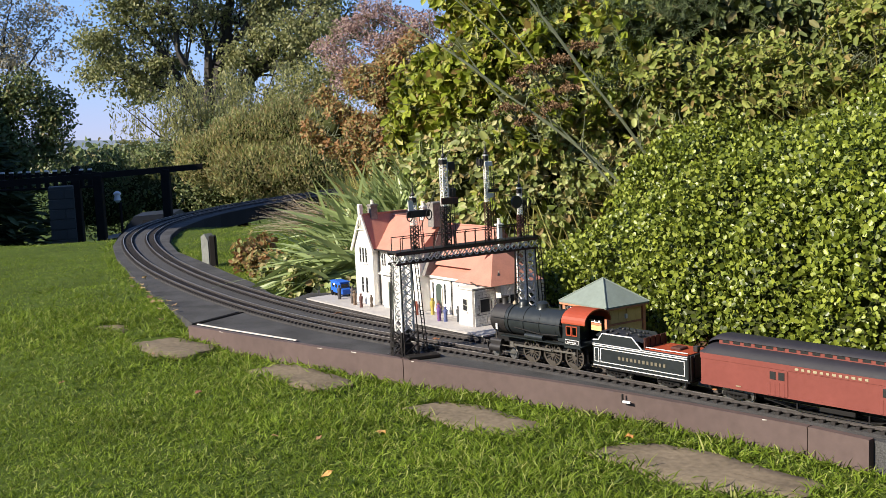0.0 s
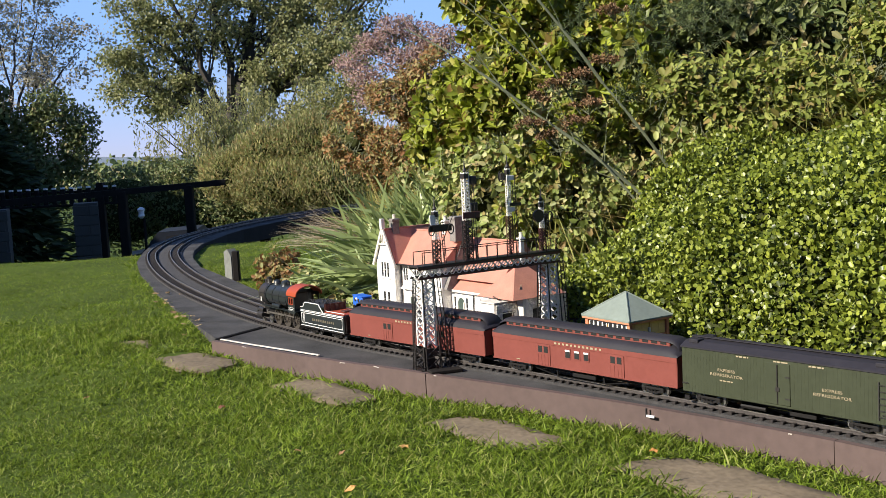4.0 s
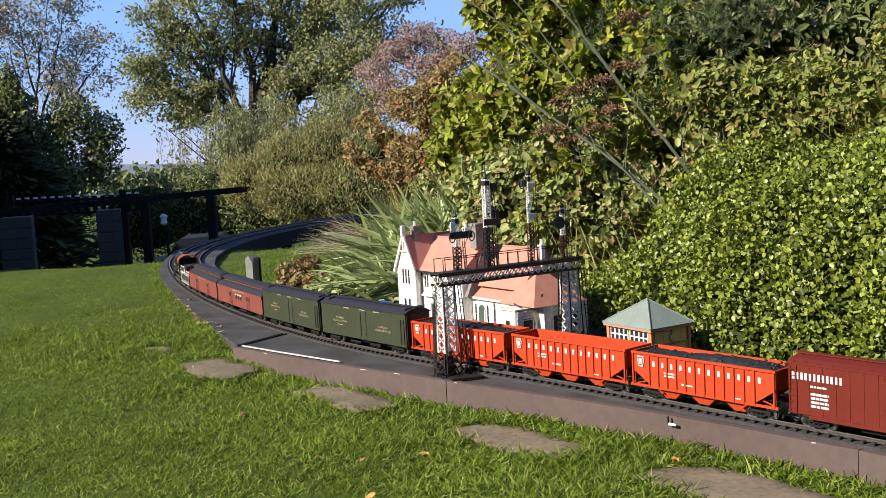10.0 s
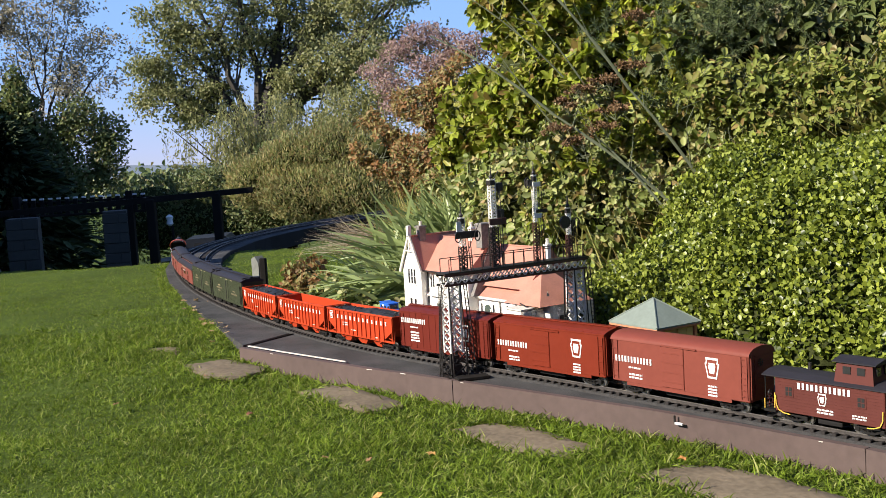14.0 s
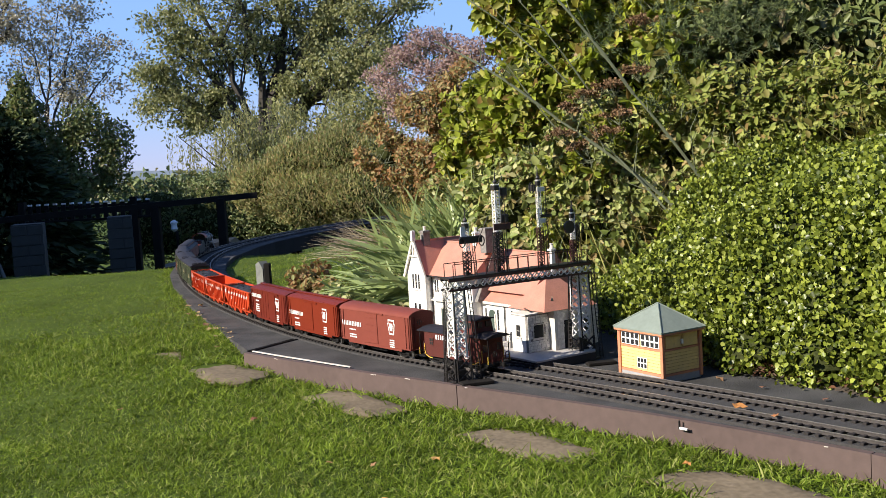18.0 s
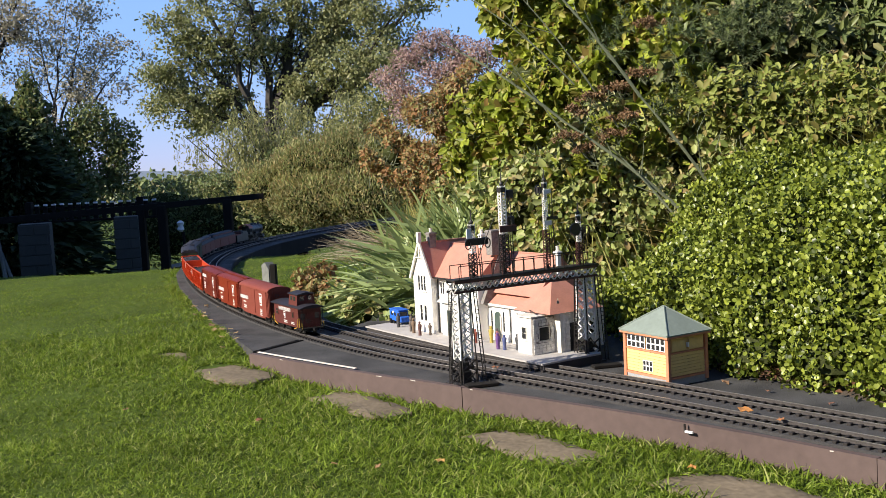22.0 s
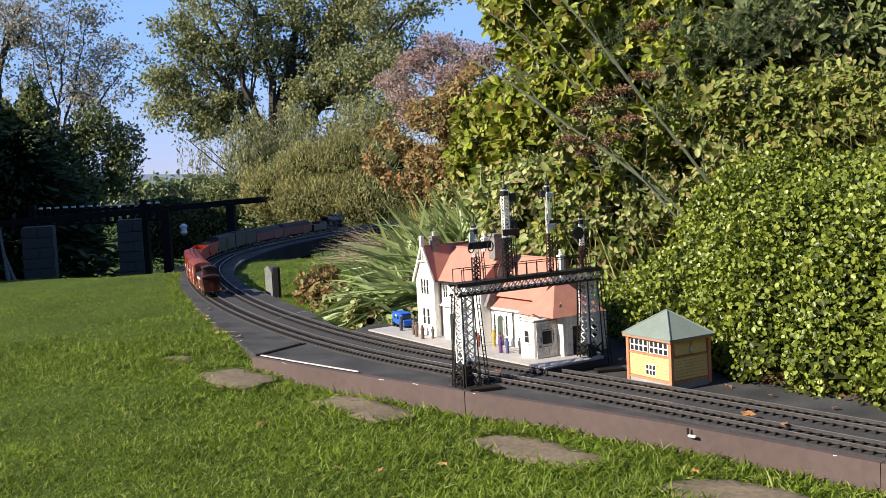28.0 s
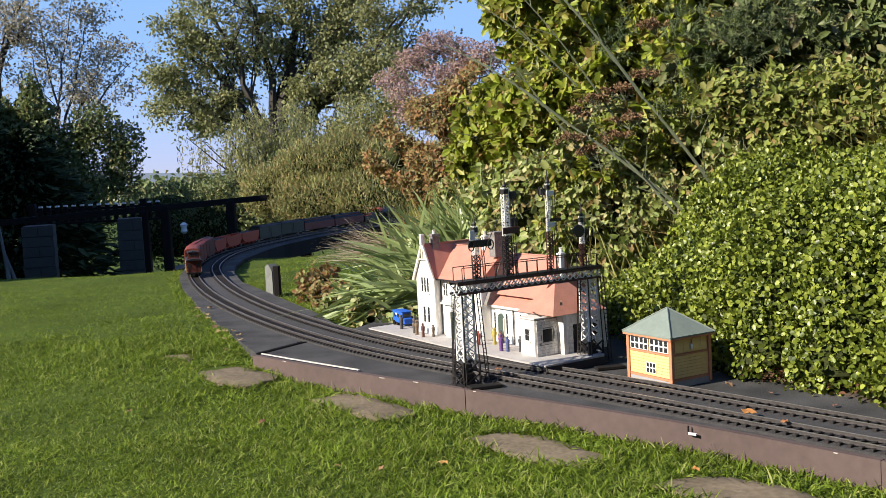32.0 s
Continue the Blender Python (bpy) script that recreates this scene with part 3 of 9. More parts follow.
def rail(off, s0, s1, name, parent):
    prof = [(-0.0024, 0.0068), (-0.0007, 0.0076), (-0.0007, 0.0100), (-0.0016, 0.0104), (-0.0016, 0.0117), (-0.0013, 0.0120), (0.0013, 0.0120), (0.0016, 0.0117), (0.0016, 0.0104), (0.0007, 0.0100), (0.0007, 0.0076), (0.0024, 0.0068)]
    head = [(-0.0011, 0.0119), (-0.0011, 0.0123), (0.0011, 0.0123), (0.0011, 0.0119)]
    r_ = part(name, run(prof, off, s0, s1), M_RAIL, parent)
    part("rail_head", run(head, off, s0, s1), M_RAILHEAD, r_, "worn bright running surface")
    return r_


def run(prof, off, s0, s1):
    """A profile carried along the line."""
    g = Geo()
    ss = np.arange(s0, s1, 0.04)
    vs, fs, k = [], [], len(prof)
    for j, s in enumerate(ss):
        p, t = along(s, off)
        r = np.array([t[1], -t[0]])
        vs += [(p[0] + r[0] * a, p[1] + r[1] * a, z) for a, z in prof]
        if j:
            fs += [((j - 1) * k + i, (j - 1) * k + (i + 1) % k, j * k + (i + 1) % k, j * k + i) for i in range(k)]
    return g.add(vs, fs)


def build_track(off, label):
    tr = thing("railway_track", label, "model track", "running tracks")
    for o in (0.0, GAUGE):
        rail(off + o, 0.1, 12.4, "rail", tr)
    me = sleeper_mesh()
    step, n = 0.0165, 0
    rest_v, rest_f = [], []
    base_v = np.array([v.co[:] for v in me.vertices])
    base_f = [tuple(p.vertices) for p in me.polygons]
    for s in np.arange(0.2, 12.3, step):
        p, t = along(s, off + GAUGE / 2)
        a = math.degrees(math.atan2(t[1], t[0])) + rnd.uniform(-1.2, 1.2)
        m = pose(p[0], p[1], 0.0014, 0, 0, a)
        if p[1] > 1.25 and n < 290 and s > 3.7:
            part("sleeper", me, None, tr, m=m)
            n += 1
        else:
            c, q = math.cos(radians(a)), math.sin(radians(a))
            o = len(rest_v)
            rest_v += [(p[0] + v[0] * c - v[1] * q, p[1] + v[0] * q + v[1] * c, v[2] + 0.0014) for v in base_v]
            rest_f += [tuple(o + i for i in f) for f in base_f]
    me2 = bpy.data.meshes.new("sleeper_run")
    me2.from_pydata(rest_v, [], rest_f)
    me2.materials.append(M_SLEEPER)
    tagged(part("sleeper_run", me2, None, tr), "dark sleepers along the rest of the track", kind="stuff")


build_track(0.0, "model railway track with brown rails on dark sleepers")
build_track(SPACING, "second model railway track beside the platform")


def soil_patch():
    """Earth and litter at the foot of the hedge."""
    f = [(1.6, 0.85), (1.1, 1.22), (0.80, 1.42), (0.585, 1.60), (0.50, 1.74), (0.44, 1.86), (0.39, 1.95), (0.36, 2.05)]
    b = [(2.2, 1.2), (1.5, 1.6), (1.0, 1.9), (0.8, 2.0), (0.7, 2.1), (0.6, 2.2), (0.5, 2.3), (0.42, 2.35)]
    nx, ny = 60, 14
    q = random.Random(2)
    vs = []
    for i in range(nx):
        u = i / (nx - 1) * (len(f) - 1)
        k = min(int(u), len(f) - 2)
        a, c = Vector(f[k]).lerp(Vector(f[k + 1]), u - k), Vector(b[k]).lerp(Vector(b[k + 1]), u - k)
        for j in range(ny):
            p = a.lerp(c, j / (ny - 1))
            h = 0.0025 + 0.018 * min(1, j / 6) + noise.noise(Vector((p.x * 30, p.y * 30, 0))) * 0.006 * min(1, j / 3) + (q.uniform(-0.001, 0.001) if j else -0.003)
            w = Vector((noise.noise(Vector((p.x * 14, p.y * 14, 3))), noise.noise(Vector((p.x * 14, p.y * 14, 7))))) * 0.02
            vs.append((p.x + w.x, p.y + w.y, h))
    tagged(part("soil_bed", Geo().add(vs, [(i * ny + j, i * ny + j + 1, (i + 1) * ny + j + 1, (i + 1) * ny + j) for i in range(nx - 1) for j in range(ny - 1)]), M_SOIL, None, smooth=True), "dark earth bed with leaf litter under the hedge", "soil", kind="structure")


soil_patch()


# ---- the train ----
TRAIN, DRIVERS, RODS = [], [], []
CAR_W = 0.031  # half width of a car


def mesh_truck():
    """One side-framed bogie: frame, springs, bolster."""
    g = Geo()
    for s in (-1, 1):
        y = s * 0.0215
        g.box(-0.019, 0.019, y - 0.002, y + 0.002, 0.0085, 0.0125, 0.0008)
        g.bar((-0.017, y, 0.009), (-0.006, y, 0.0045), 0.003)
        g.bar((0.017, y, 0.009), (0.006, y, 0.0045), 0.003)
        g.box(-0.007, 0.007, y - 0.002, y + 0.002, 0.003, 0.006)
        for x in (-0.017, 0.017):
            g.box(x - 0.0035, x + 0.0035, y - 0.003, y + 0.003, 0.0055, 0.0115, 0.0008)
        for x in (-0.003, 0.003):
            g.tube((x, y, 0.006), (x, y, 0.0085), 0.0018, 6)
    g.box(-0.004, 0.004, -0.022, 0.022, 0.008, 0.0125)
    return g.mesh("truck", M_TRUCK)


def mesh_wheelset(r=0.009, n=16):
    g = Geo()
    g.tube((0, -0.017, 0), (0, 0.017, 0), 0.0016, 6)
    for s in (-1, 1):
        g.tube((0, s * 0.0145, 0), (0, s * 0.0172, 0), r, n)
        g.tube((0, s * 0.0135, 0), (0, s * 0.0145, 0), r + 0.0012, n)
        g.tube((0, s * 0.0172, 0), (0, s * 0.018, 0), r * 0.4, 8)
    return g.mesh("wheelset", M_WHEEL)


ME_TRUCK, ME_WHEELS = mesh_truck(), mesh_wheelset()


def mesh_bars(n, w, h, gap=0.0009, material=None, thick=0.0005):
    """A row of n plain upright bars, w wide in all, on a car's near side."""
    g = Geo()
    p = w / n
    for i in range(n):
        x = w / 2 - p * (i + 0.5)
        b = p * (0.24 if i % 3 else 0.30)
        g.box(x - b, x + b, 0, thick, 0, h)
    return g.mesh("lettering", material or M_LETTER)


def mesh_plain_bars(rows, w, h, material=None):
    """Small unreadable print: short plain bars in rows."""
    g = Geo()
    q = random.Random(rows * 7 + int(w * 1e4))
    ph = h / rows
    for r in range(rows):
        x = w / 2
        while x > -w / 2:
            b = q.uniform(0.12, 0.3) * w
            g.box(max(x - b, -w / 2), x, 0, 0.0004, r * ph, r * ph + ph * 0.55)
            x -= b + 0.05 * w
    return g.mesh("small_print", material or M_LETTER)


def keystone(car, x, z, h, y, paint):
    """The plain keystone emblem: a white shape, the car's paint inside it and a pale core."""
    def shape(k, t0, t1, mat_, parent, dz=0.0):
        g = Geo()
        w = h * 0.42 * k
        hh = h * k
        prof = [(-w * 0.62, 0), (w * 0.62, 0), (w * 0.98, hh * 0.72), (w * 0.78, hh * 0.80), (w * 0.86, hh), (-w * 0.86, hh), (-w * 0.78, hh * 0.80), (-w * 0.98, hh * 0.72)]
        o = h * (1 - k) / 2
        n = len(prof)
        g.add([(a, t, b + o) for t in (t0, t1) for a, b in prof], [(i, (i + 1) % n, n + (i + 1) % n, n + i) for i in range(n)] + [tuple(range(n)), tuple(range(n, 2 * n))])
        return part("emblem", g, mat_, parent, m=pose(x, y, z) if parent is car else None)
    a = shape(1.0, 0, 0.0005, M_LETTER, car)
    tagged(a, "white keystone-shaped emblem")
    shape(0.80, 0.0005, 0.0008, paint, a)
    shape(0.50, 0.0008, 0.0011, M_LETTER, a)


def coupler(car, x):
    s = 1 if x > 0 else -1
    g = Geo().box(min(x, x + s * 0.012), max(x, x + s * 0.012), -0.002, 0.002, 0.011, 0.016)
    g.box(x + s * 0.012 - 0.003, x + s * 0.012 + 0.003, -0.004, 0.003, 0.0095, 0.0175, 0.0008)
    part("coupler", g, M_TRUCK, car)


def trucks(car, x, wheel_m=ME_WHEELS, six=False):
    for s in (-1, 1):
        t = part("truck", ME_TRUCK, None, car, m=pose(s * x, 0, 0))
        for w in ((-0.017, 0.0, 0.017) if six else (-0.017, 0.017)):
            part("wheelset", wheel_m, None, t, m=pose(w, 0, 0.009))


def ladder(car, x, y, z0, z1, w, n, name="ladder", axis="x", material=None):
    g = Geo()
    for s in (-1, 1):
        if axis == "x":
            g.box(x + s * w / 2 - 0.0006, x + s * w / 2 + 0.0006, y, y + 0.0016, z0, z1)
        else:
            g.box(x - 0.0008, x + 0.0008, y + s * w / 2 - 0.0006, y + s * w / 2 + 0.0006, z0, z1)
    for i in range(n):
        z = z0 + (z1 - z0) * (i + 0.5) / n
        if axis == "x":
            g.box(x - w / 2, x + w / 2, y + 0.0004, y + 0.0014, z - 0.0005, z + 0.0005)
        else:
            g.box(x - 0.0005, x + 0.0005, y - w / 2, y + w / 2, z - 0.0005, z + 0.0005)
    part(name, g, material or M_IRON, car)


def start(name, label, category, front, length, group=""):
    ob = thing(name, label, category, group)
    TRAIN.append((ob, front, length))
    return ob


def brake_wheel(car, x, z, y=0.008):
    g = Geo()
    for i in range(10):
        a, b = 2 * math.pi * i / 10, 2 * math.pi * (i + 1) / 10
        g.bar((x, y + 0.005 * math.cos(a), z + 0.005 * math.sin(a)), (x, y + 0.005 * math.cos(b), z + 0.005 * math.sin(b)), 0.0009)
    g.bar((x, y - 0.005, z), (x, y + 0.005, z), 0.0008)
    g.bar((x, y, z - 0.005), (x, y, z + 0.005), 0.0008)
    part("brake_wheel", g, M_IRON, car)


def boxcar(front, material, label, roof_mat, rounded, door_x, letters_x, letters_z, emblem_x, ribs):
    L, e0, e1 = 0.258, 0.0190, 0.0895
    c = start("boxcar", label, "boxcar", front, 0.276, "boxcars")
    w = CAR_W
    part("body", Geo().box(-L / 2, L / 2, -w, w, e0, e1, 0.0012), material, c)
    prof = [(-w - 0.001, e1 - 0.001), (-w - 0.001, e1 + 0.001), (-w * 0.7, e1 + 0.0052), (0, e1 + 0.0085), (w * 0.7, e1 + 0.0052), (w + 0.001, e1 + 0.001), (w + 0.001, e1 - 0.001)]
    if rounded:
        prof = [(-w - 0.0008, e1 - 0.004)] + [(-math.cos(a) * (w + 0.0008), e1 - 0.003 + math.sin(a) * 0.012) for a in np.linspace(0.15, math.pi - 0.15, 11)] + [(w + 0.0008, e1 - 0.004)]
    part("roof", Geo().prism(prof, -L / 2 - 0.001, L / 2 + 0.001), roof_mat, c, smooth=rounded)
    if not rounded:
        g = Geo()
        for i in range(14):
            x = -L / 2 + (i + 0.5) * L / 14
            g.bar((x, -w, e1 + 0.0015), (x, 0, e1 + 0.009), 0.0016, 0.0012)
            g.bar((x, w, e1 + 0.0015), (x, 0, e1 + 0.009), 0.0016, 0.0012)
        part("roof_ribs", g, roof_mat, c)
        part("running_board", Geo().box(-L / 2 - 0.004, L / 2 + 0.004, -0.005, 0.005, e1 + 0.0088, e1 + 0.0102), roof_mat, c)
    for s in (-1, 1):
        d = part("door", Geo().box(door_x - 0.021, door_x + 0.021, s * w - 0.001, s * w + 0.0016, e0 + 0.003, e1 - 0.005, 0.0006), material, c)
        g = Geo()
        for z in np.linspace(e0 + 0.012, e1 - 0.014, 4):
            g.box(door_x - 0.020, door_x + 0.020, s * w + (0.0014 if s > 0 else -0.0022), s * w + (0.0022 if s > 0 else -0.0014), z - 0.0007, z + 0.0007)
        part("door_ribs", g, material, d)
        part("door_track", Geo().box(door_x - 0.045, door_x + 0.024, s * w - 0.0005, s * w + 0.0024 * s if s > 0 else s * w, e1 - 0.0045, e1 - 0.0025), material, c)
        part("side_sill", Geo().box(-L / 2 + 0.03, L / 2 - 0.03, s * w - 0.0012, s * w + 0.0004, e0 - 0.004, e0 + 0.001), material, c)
    if ribs:
        for x in np.linspace(-L / 2 + 0.012, L / 2 - 0.012, 13):
            if abs(x - door_x) > 0.024:
                part("panel_seam", Geo().box(x - 0.0006, x + 0.0006, w - 0.0002, w + 0.0006, e0 + 0.001, e1 - 0.002), material, c)
    for x in (-L / 2 + 0.008, L / 2 - 0.008):
        ladder(c, x, w, e0 + 0.004, e1 - 0.004, 0.010, 7, material=material)
    for s in (-1, 1):
        ladder(c, s * (L / 2 + 0.001), 0.022, e0 + 0.004, e1 - 0.002, 0.010, 7, axis="y", material=material)
        g = Geo()
        for z in np.linspace(e0 + 0.008, e1 - 0.008, 8):
            g.box(s * L / 2 - 0.0008, s * L / 2 + 0.0012, -w + 0.003, w - 0.003, z - 0.0012, z + 0.0012)
        part("end_ribs", g, material, c)
    brake_wheel(c, -L / 2 - 0.004, e1 - 0.014)
    part("lettering", mesh_bars(12, 0.076, 0.0095), None, c, "row of plain white lettering shapes", pose(letters_x, w + 0.0004, letters_z))
    part("small_print", mesh_plain_bars(1, 0.024, 0.0045), None, c, m=pose(letters_x - 0.002, w + 0.0003, letters_z - 0.009))
    part("small_print", mesh_plain_bars(2 if letters_z < 0.06 else 4, 0.026, 0.010 if letters_z < 0.06 else 0.022), None, c, m=pose(letters_x - 0.004, w + 0.0003, letters_z - 0.025 if letters_z < 0.06 else letters_z - 0.036))
    part("small_print", mesh_plain_bars(4, 0.016, 0.018), None, c, m=pose(emblem_x, w + 0.0003, 0.020))
    keystone(c, emblem_x, 0.0465, 0.031, w + 0.0002, material)
    part("underframe", Geo().box(-L / 2, L / 2, -0.008, 0.008, 0.009, 0.0130).box(-0.03, 0.03, -0.02, 0.02, 0.006, 0.0128, 0.001), M_TRUCK, c)
    trucks(c, L / 2 - 0.036)
    coupler(c, L / 2), coupler(c, -L / 2)
    return c


def hopper(front, load, label):
    L, e0, e1 = 0.256, 0.0225, 0.0725
    w = CAR_W
    c = start("hopper_car", label, "hopper car", front, 0.2705, "hopper cars")
    t = 0.0016
    prof = [(-L / 2, e1), (L / 2, e1), (L / 2, 0.046), (L / 2 - 0.036, e0), (-L / 2 + 0.036, e0), (-L / 2, 0.046)]
    for s in (-1, 1):
        part("side", Geo().prism(prof, s * w - (t if s > 0 else 0), s * w + (0 if s > 0 else t), axis="y"), M_ORANGERED, c)
    for s in (-1, 1):
        part("end_wall", Geo().box(s * L / 2 - (t if s > 0 else 0), s * L / 2 + (0 if s > 0 else t), -w + t, w - t, 0.0455, e1), M_ORANGERED, c)
        # sloping floor and open end with its posts
        g = Geo().add([(s * (L / 2 - 0.004), -w + t, 0.046), (s * (L / 2 - 0.004), w - t, 0.046), (s * (L / 2 - 0.058), w - t, 0.014), (s * (L / 2 - 0.058), -w + t, 0.014),
                       (s * (L / 2 - 0.004), -w + t, 0.044), (s * (L / 2 - 0.004), w - t, 0.044), (s * (L / 2 - 0.058), w - t, 0.012), (s * (L / 2 - 0.058), -w + t, 0.012)],
                      [(0, 1, 2, 3), (4, 5, 6, 7), (0, 1, 5, 4), (2, 3, 7, 6), (1, 2, 6, 5), (0, 3, 7, 4)])
        part("slope_sheet", g, M_ORANGERED, c)
        for y in (-0.026, 0.026):
            part("end_post", Geo().bar((s * (L / 2 - 0.002), y, 0.022), (s * (L / 2 - 0.002), y, 0.0475), 0.002).bar((s * (L / 2 - 0.002), y, 0.022), (s * (L / 2 - 0.030), y, 0.030), 0.0018), M_ORANGERED, c)
    g = Geo()
    for s in (-1, 1):
        g.box(-L / 2 - 0.001, L / 2 + 0.001, s * (w + 0.0006) - 0.0016, s * (w + 0.0006) + 0.0016, e1 - 0.002, e1 + 0.002, 0.0004)
        g.box(s * (L / 2) - 0.0016, s * (L / 2) + 0.0016, -w, w, e1 - 0.002, e1 + 0.002, 0.0004)
    part("top_rail", g, M_ORANGERED, c)
    part("sill", Geo().box(-L / 2 - 0.004, L / 2 + 0.004, w - 0.001, w + 0.001, e0 - 0.003, e0 + 0.001).box(-L / 2 - 0.004, L / 2 + 0.004, -w - 0.001, -w + 0.001, e0 - 0.003, e0 + 0.001), M_ORANGERED, c)
    xs = np.linspace(-L / 2 + 0.034, L / 2 - 0.034, 12)
    rib = Geo().box(-0.0012, 0.0012, 0, 0.0022, e0 - 0.001, e1 - 0.001).mesh("rib", M_ORANGERED)
    for x in [-L / 2 + 0.002, *xs, L / 2 - 0.002]:
        part("rib", rib, None, c, m=pose(x, w, 0))
    # three pairs of outlet bays
    for x in (-0.062, 0.0, 0.062):
        part("outlet_bay", Geo().add([(x - 0.030, -0.022, 0.0235), (x + 0.030, -0.022, 0.0235), (x + 0.030, 0.027, 0.0235), (x - 0.030, 0.027, 0.0235), (x - 0.009, -0.016, 0.0055), (x + 0.009, -0.016, 0.0055), (x + 0.009, 0.022, 0.0055), (x - 0.009, 0.022, 0.0055)],
              [(0, 1, 5, 4), (1, 2, 6, 5), (2, 3, 7, 6), (3, 0, 4, 7), (4, 5, 6, 7), (3, 2, 1, 0)]), M_ORANGERED, c)
    # letters between the ribs
    for i in range(12):
        x = L / 2 - 0.0425 - i * (xs[1] - xs[0])
        part("lettering", mesh_letter(i), None, c, "white lettering shape" if i == 0 else "", pose(x, w + 0.0004, 0.0535))
    part("small_print", mesh_plain_bars(2, 0.020, 0.009), None, c, m=pose(L / 2 - 0.072, w + 0.0003, 0.0405))
    part("small_print", mesh_plain_bars(1, 0.020, 0.004), None, c, m=pose(L / 2 - 0.105, w + 0.0003, 0.0315))
    part("small_print", mesh_plain_bars(1, 0.012, 0.003), None, c, m=pose(-0.065, w + 0.0003, 0.025))
    keystone(c, L / 2 - 0.018, 0.0515, 0.0165, w + 0.0014, M_ORANGERED)
    if load:
        q = random.Random(front)
        nx, ny = 40, 10
        vs = [(x, y, e1 - 0.004 + 0.010 * (1 - (abs(y) / w) ** 2) * (0.55 + 0.45 * math.sin(x * 26 + front)) + q.uniform(-0.002, 0.002)) for x in np.linspace(-L / 2 + 0.003, L / 2 - 0.003, nx) for y in np.linspace(-w + t, w - t, ny)]
        part("coal_load", Geo().add(vs, [(i * ny + j, i * ny + j + 1, (i + 1) * ny + j + 1, (i + 1) * ny + j) for i in range(nx - 1) for j in range(ny - 1)]), M_COAL, c, "heaped black coal")
        ME_COALBIT and [part("coal_lump", ME_COALBIT, None, c, m=pose(q.uniform(-L / 2 + 0.01, L / 2 - 0.01), q.uniform(-0.022, 0.022), e1 + 0.002, q.uniform(0, 90), q.uniform(0, 90), q.uniform(0, 90))) for _ in range(24)]
    else:
        part("floor", Geo().box(-0.07, 0.07, -w + t, w - t, 0.018, 0.020), M_ORANGERED, c)
        g = Geo()
        for x in (-0.05, 0.05):
            g.bar((x, -w + t, 0.052), (x, w - t, 0.052), 0.003)
        part("cross_ties", g, M_ORANGERED, c)
    trucks(c, L / 2 - 0.034)
    coupler(c, L / 2), coupler(c, -L / 2)


def mesh_letter(i):
    """One plain white bar the size of a letter."""
    return Geo().box(-0.0021, 0.0021, 0, 0.0005, 0, 0.0082).mesh("lettering", M_LETTER)


def lump():
    b = bmesh.new()
    bmesh.ops.create_icosphere(b, subdivisions=1, radius=0.0028)
    q = random.Random(3)
    for v in b.verts:
        v.co *= q.uniform(0.7, 1.25)
    me = bpy.data.meshes.new("coal_lump")
    b.to_mesh(me)
    b.free()
    me.materials.append(M_COAL)
    return me


ME_COALBIT = lump()


def write(text, size, m, material, parent, name="lettering", label=""):
    cu = bpy.data.curves.new(name, "FONT")
    cu.body, cu.size, cu.align_x, cu.extrude = text, size, "CENTER", 0.0002
    cu.materials.append(material)
    ob = new(name, cu)
    ob.parent, ob.matrix_basis = parent, m
    return tagged(ob, label)


SIDE = Matrix(((-1, 0, 0, 0), (0, 0, 1, 0), (0, 1, 0, 0), (0, 0, 0, 1)))


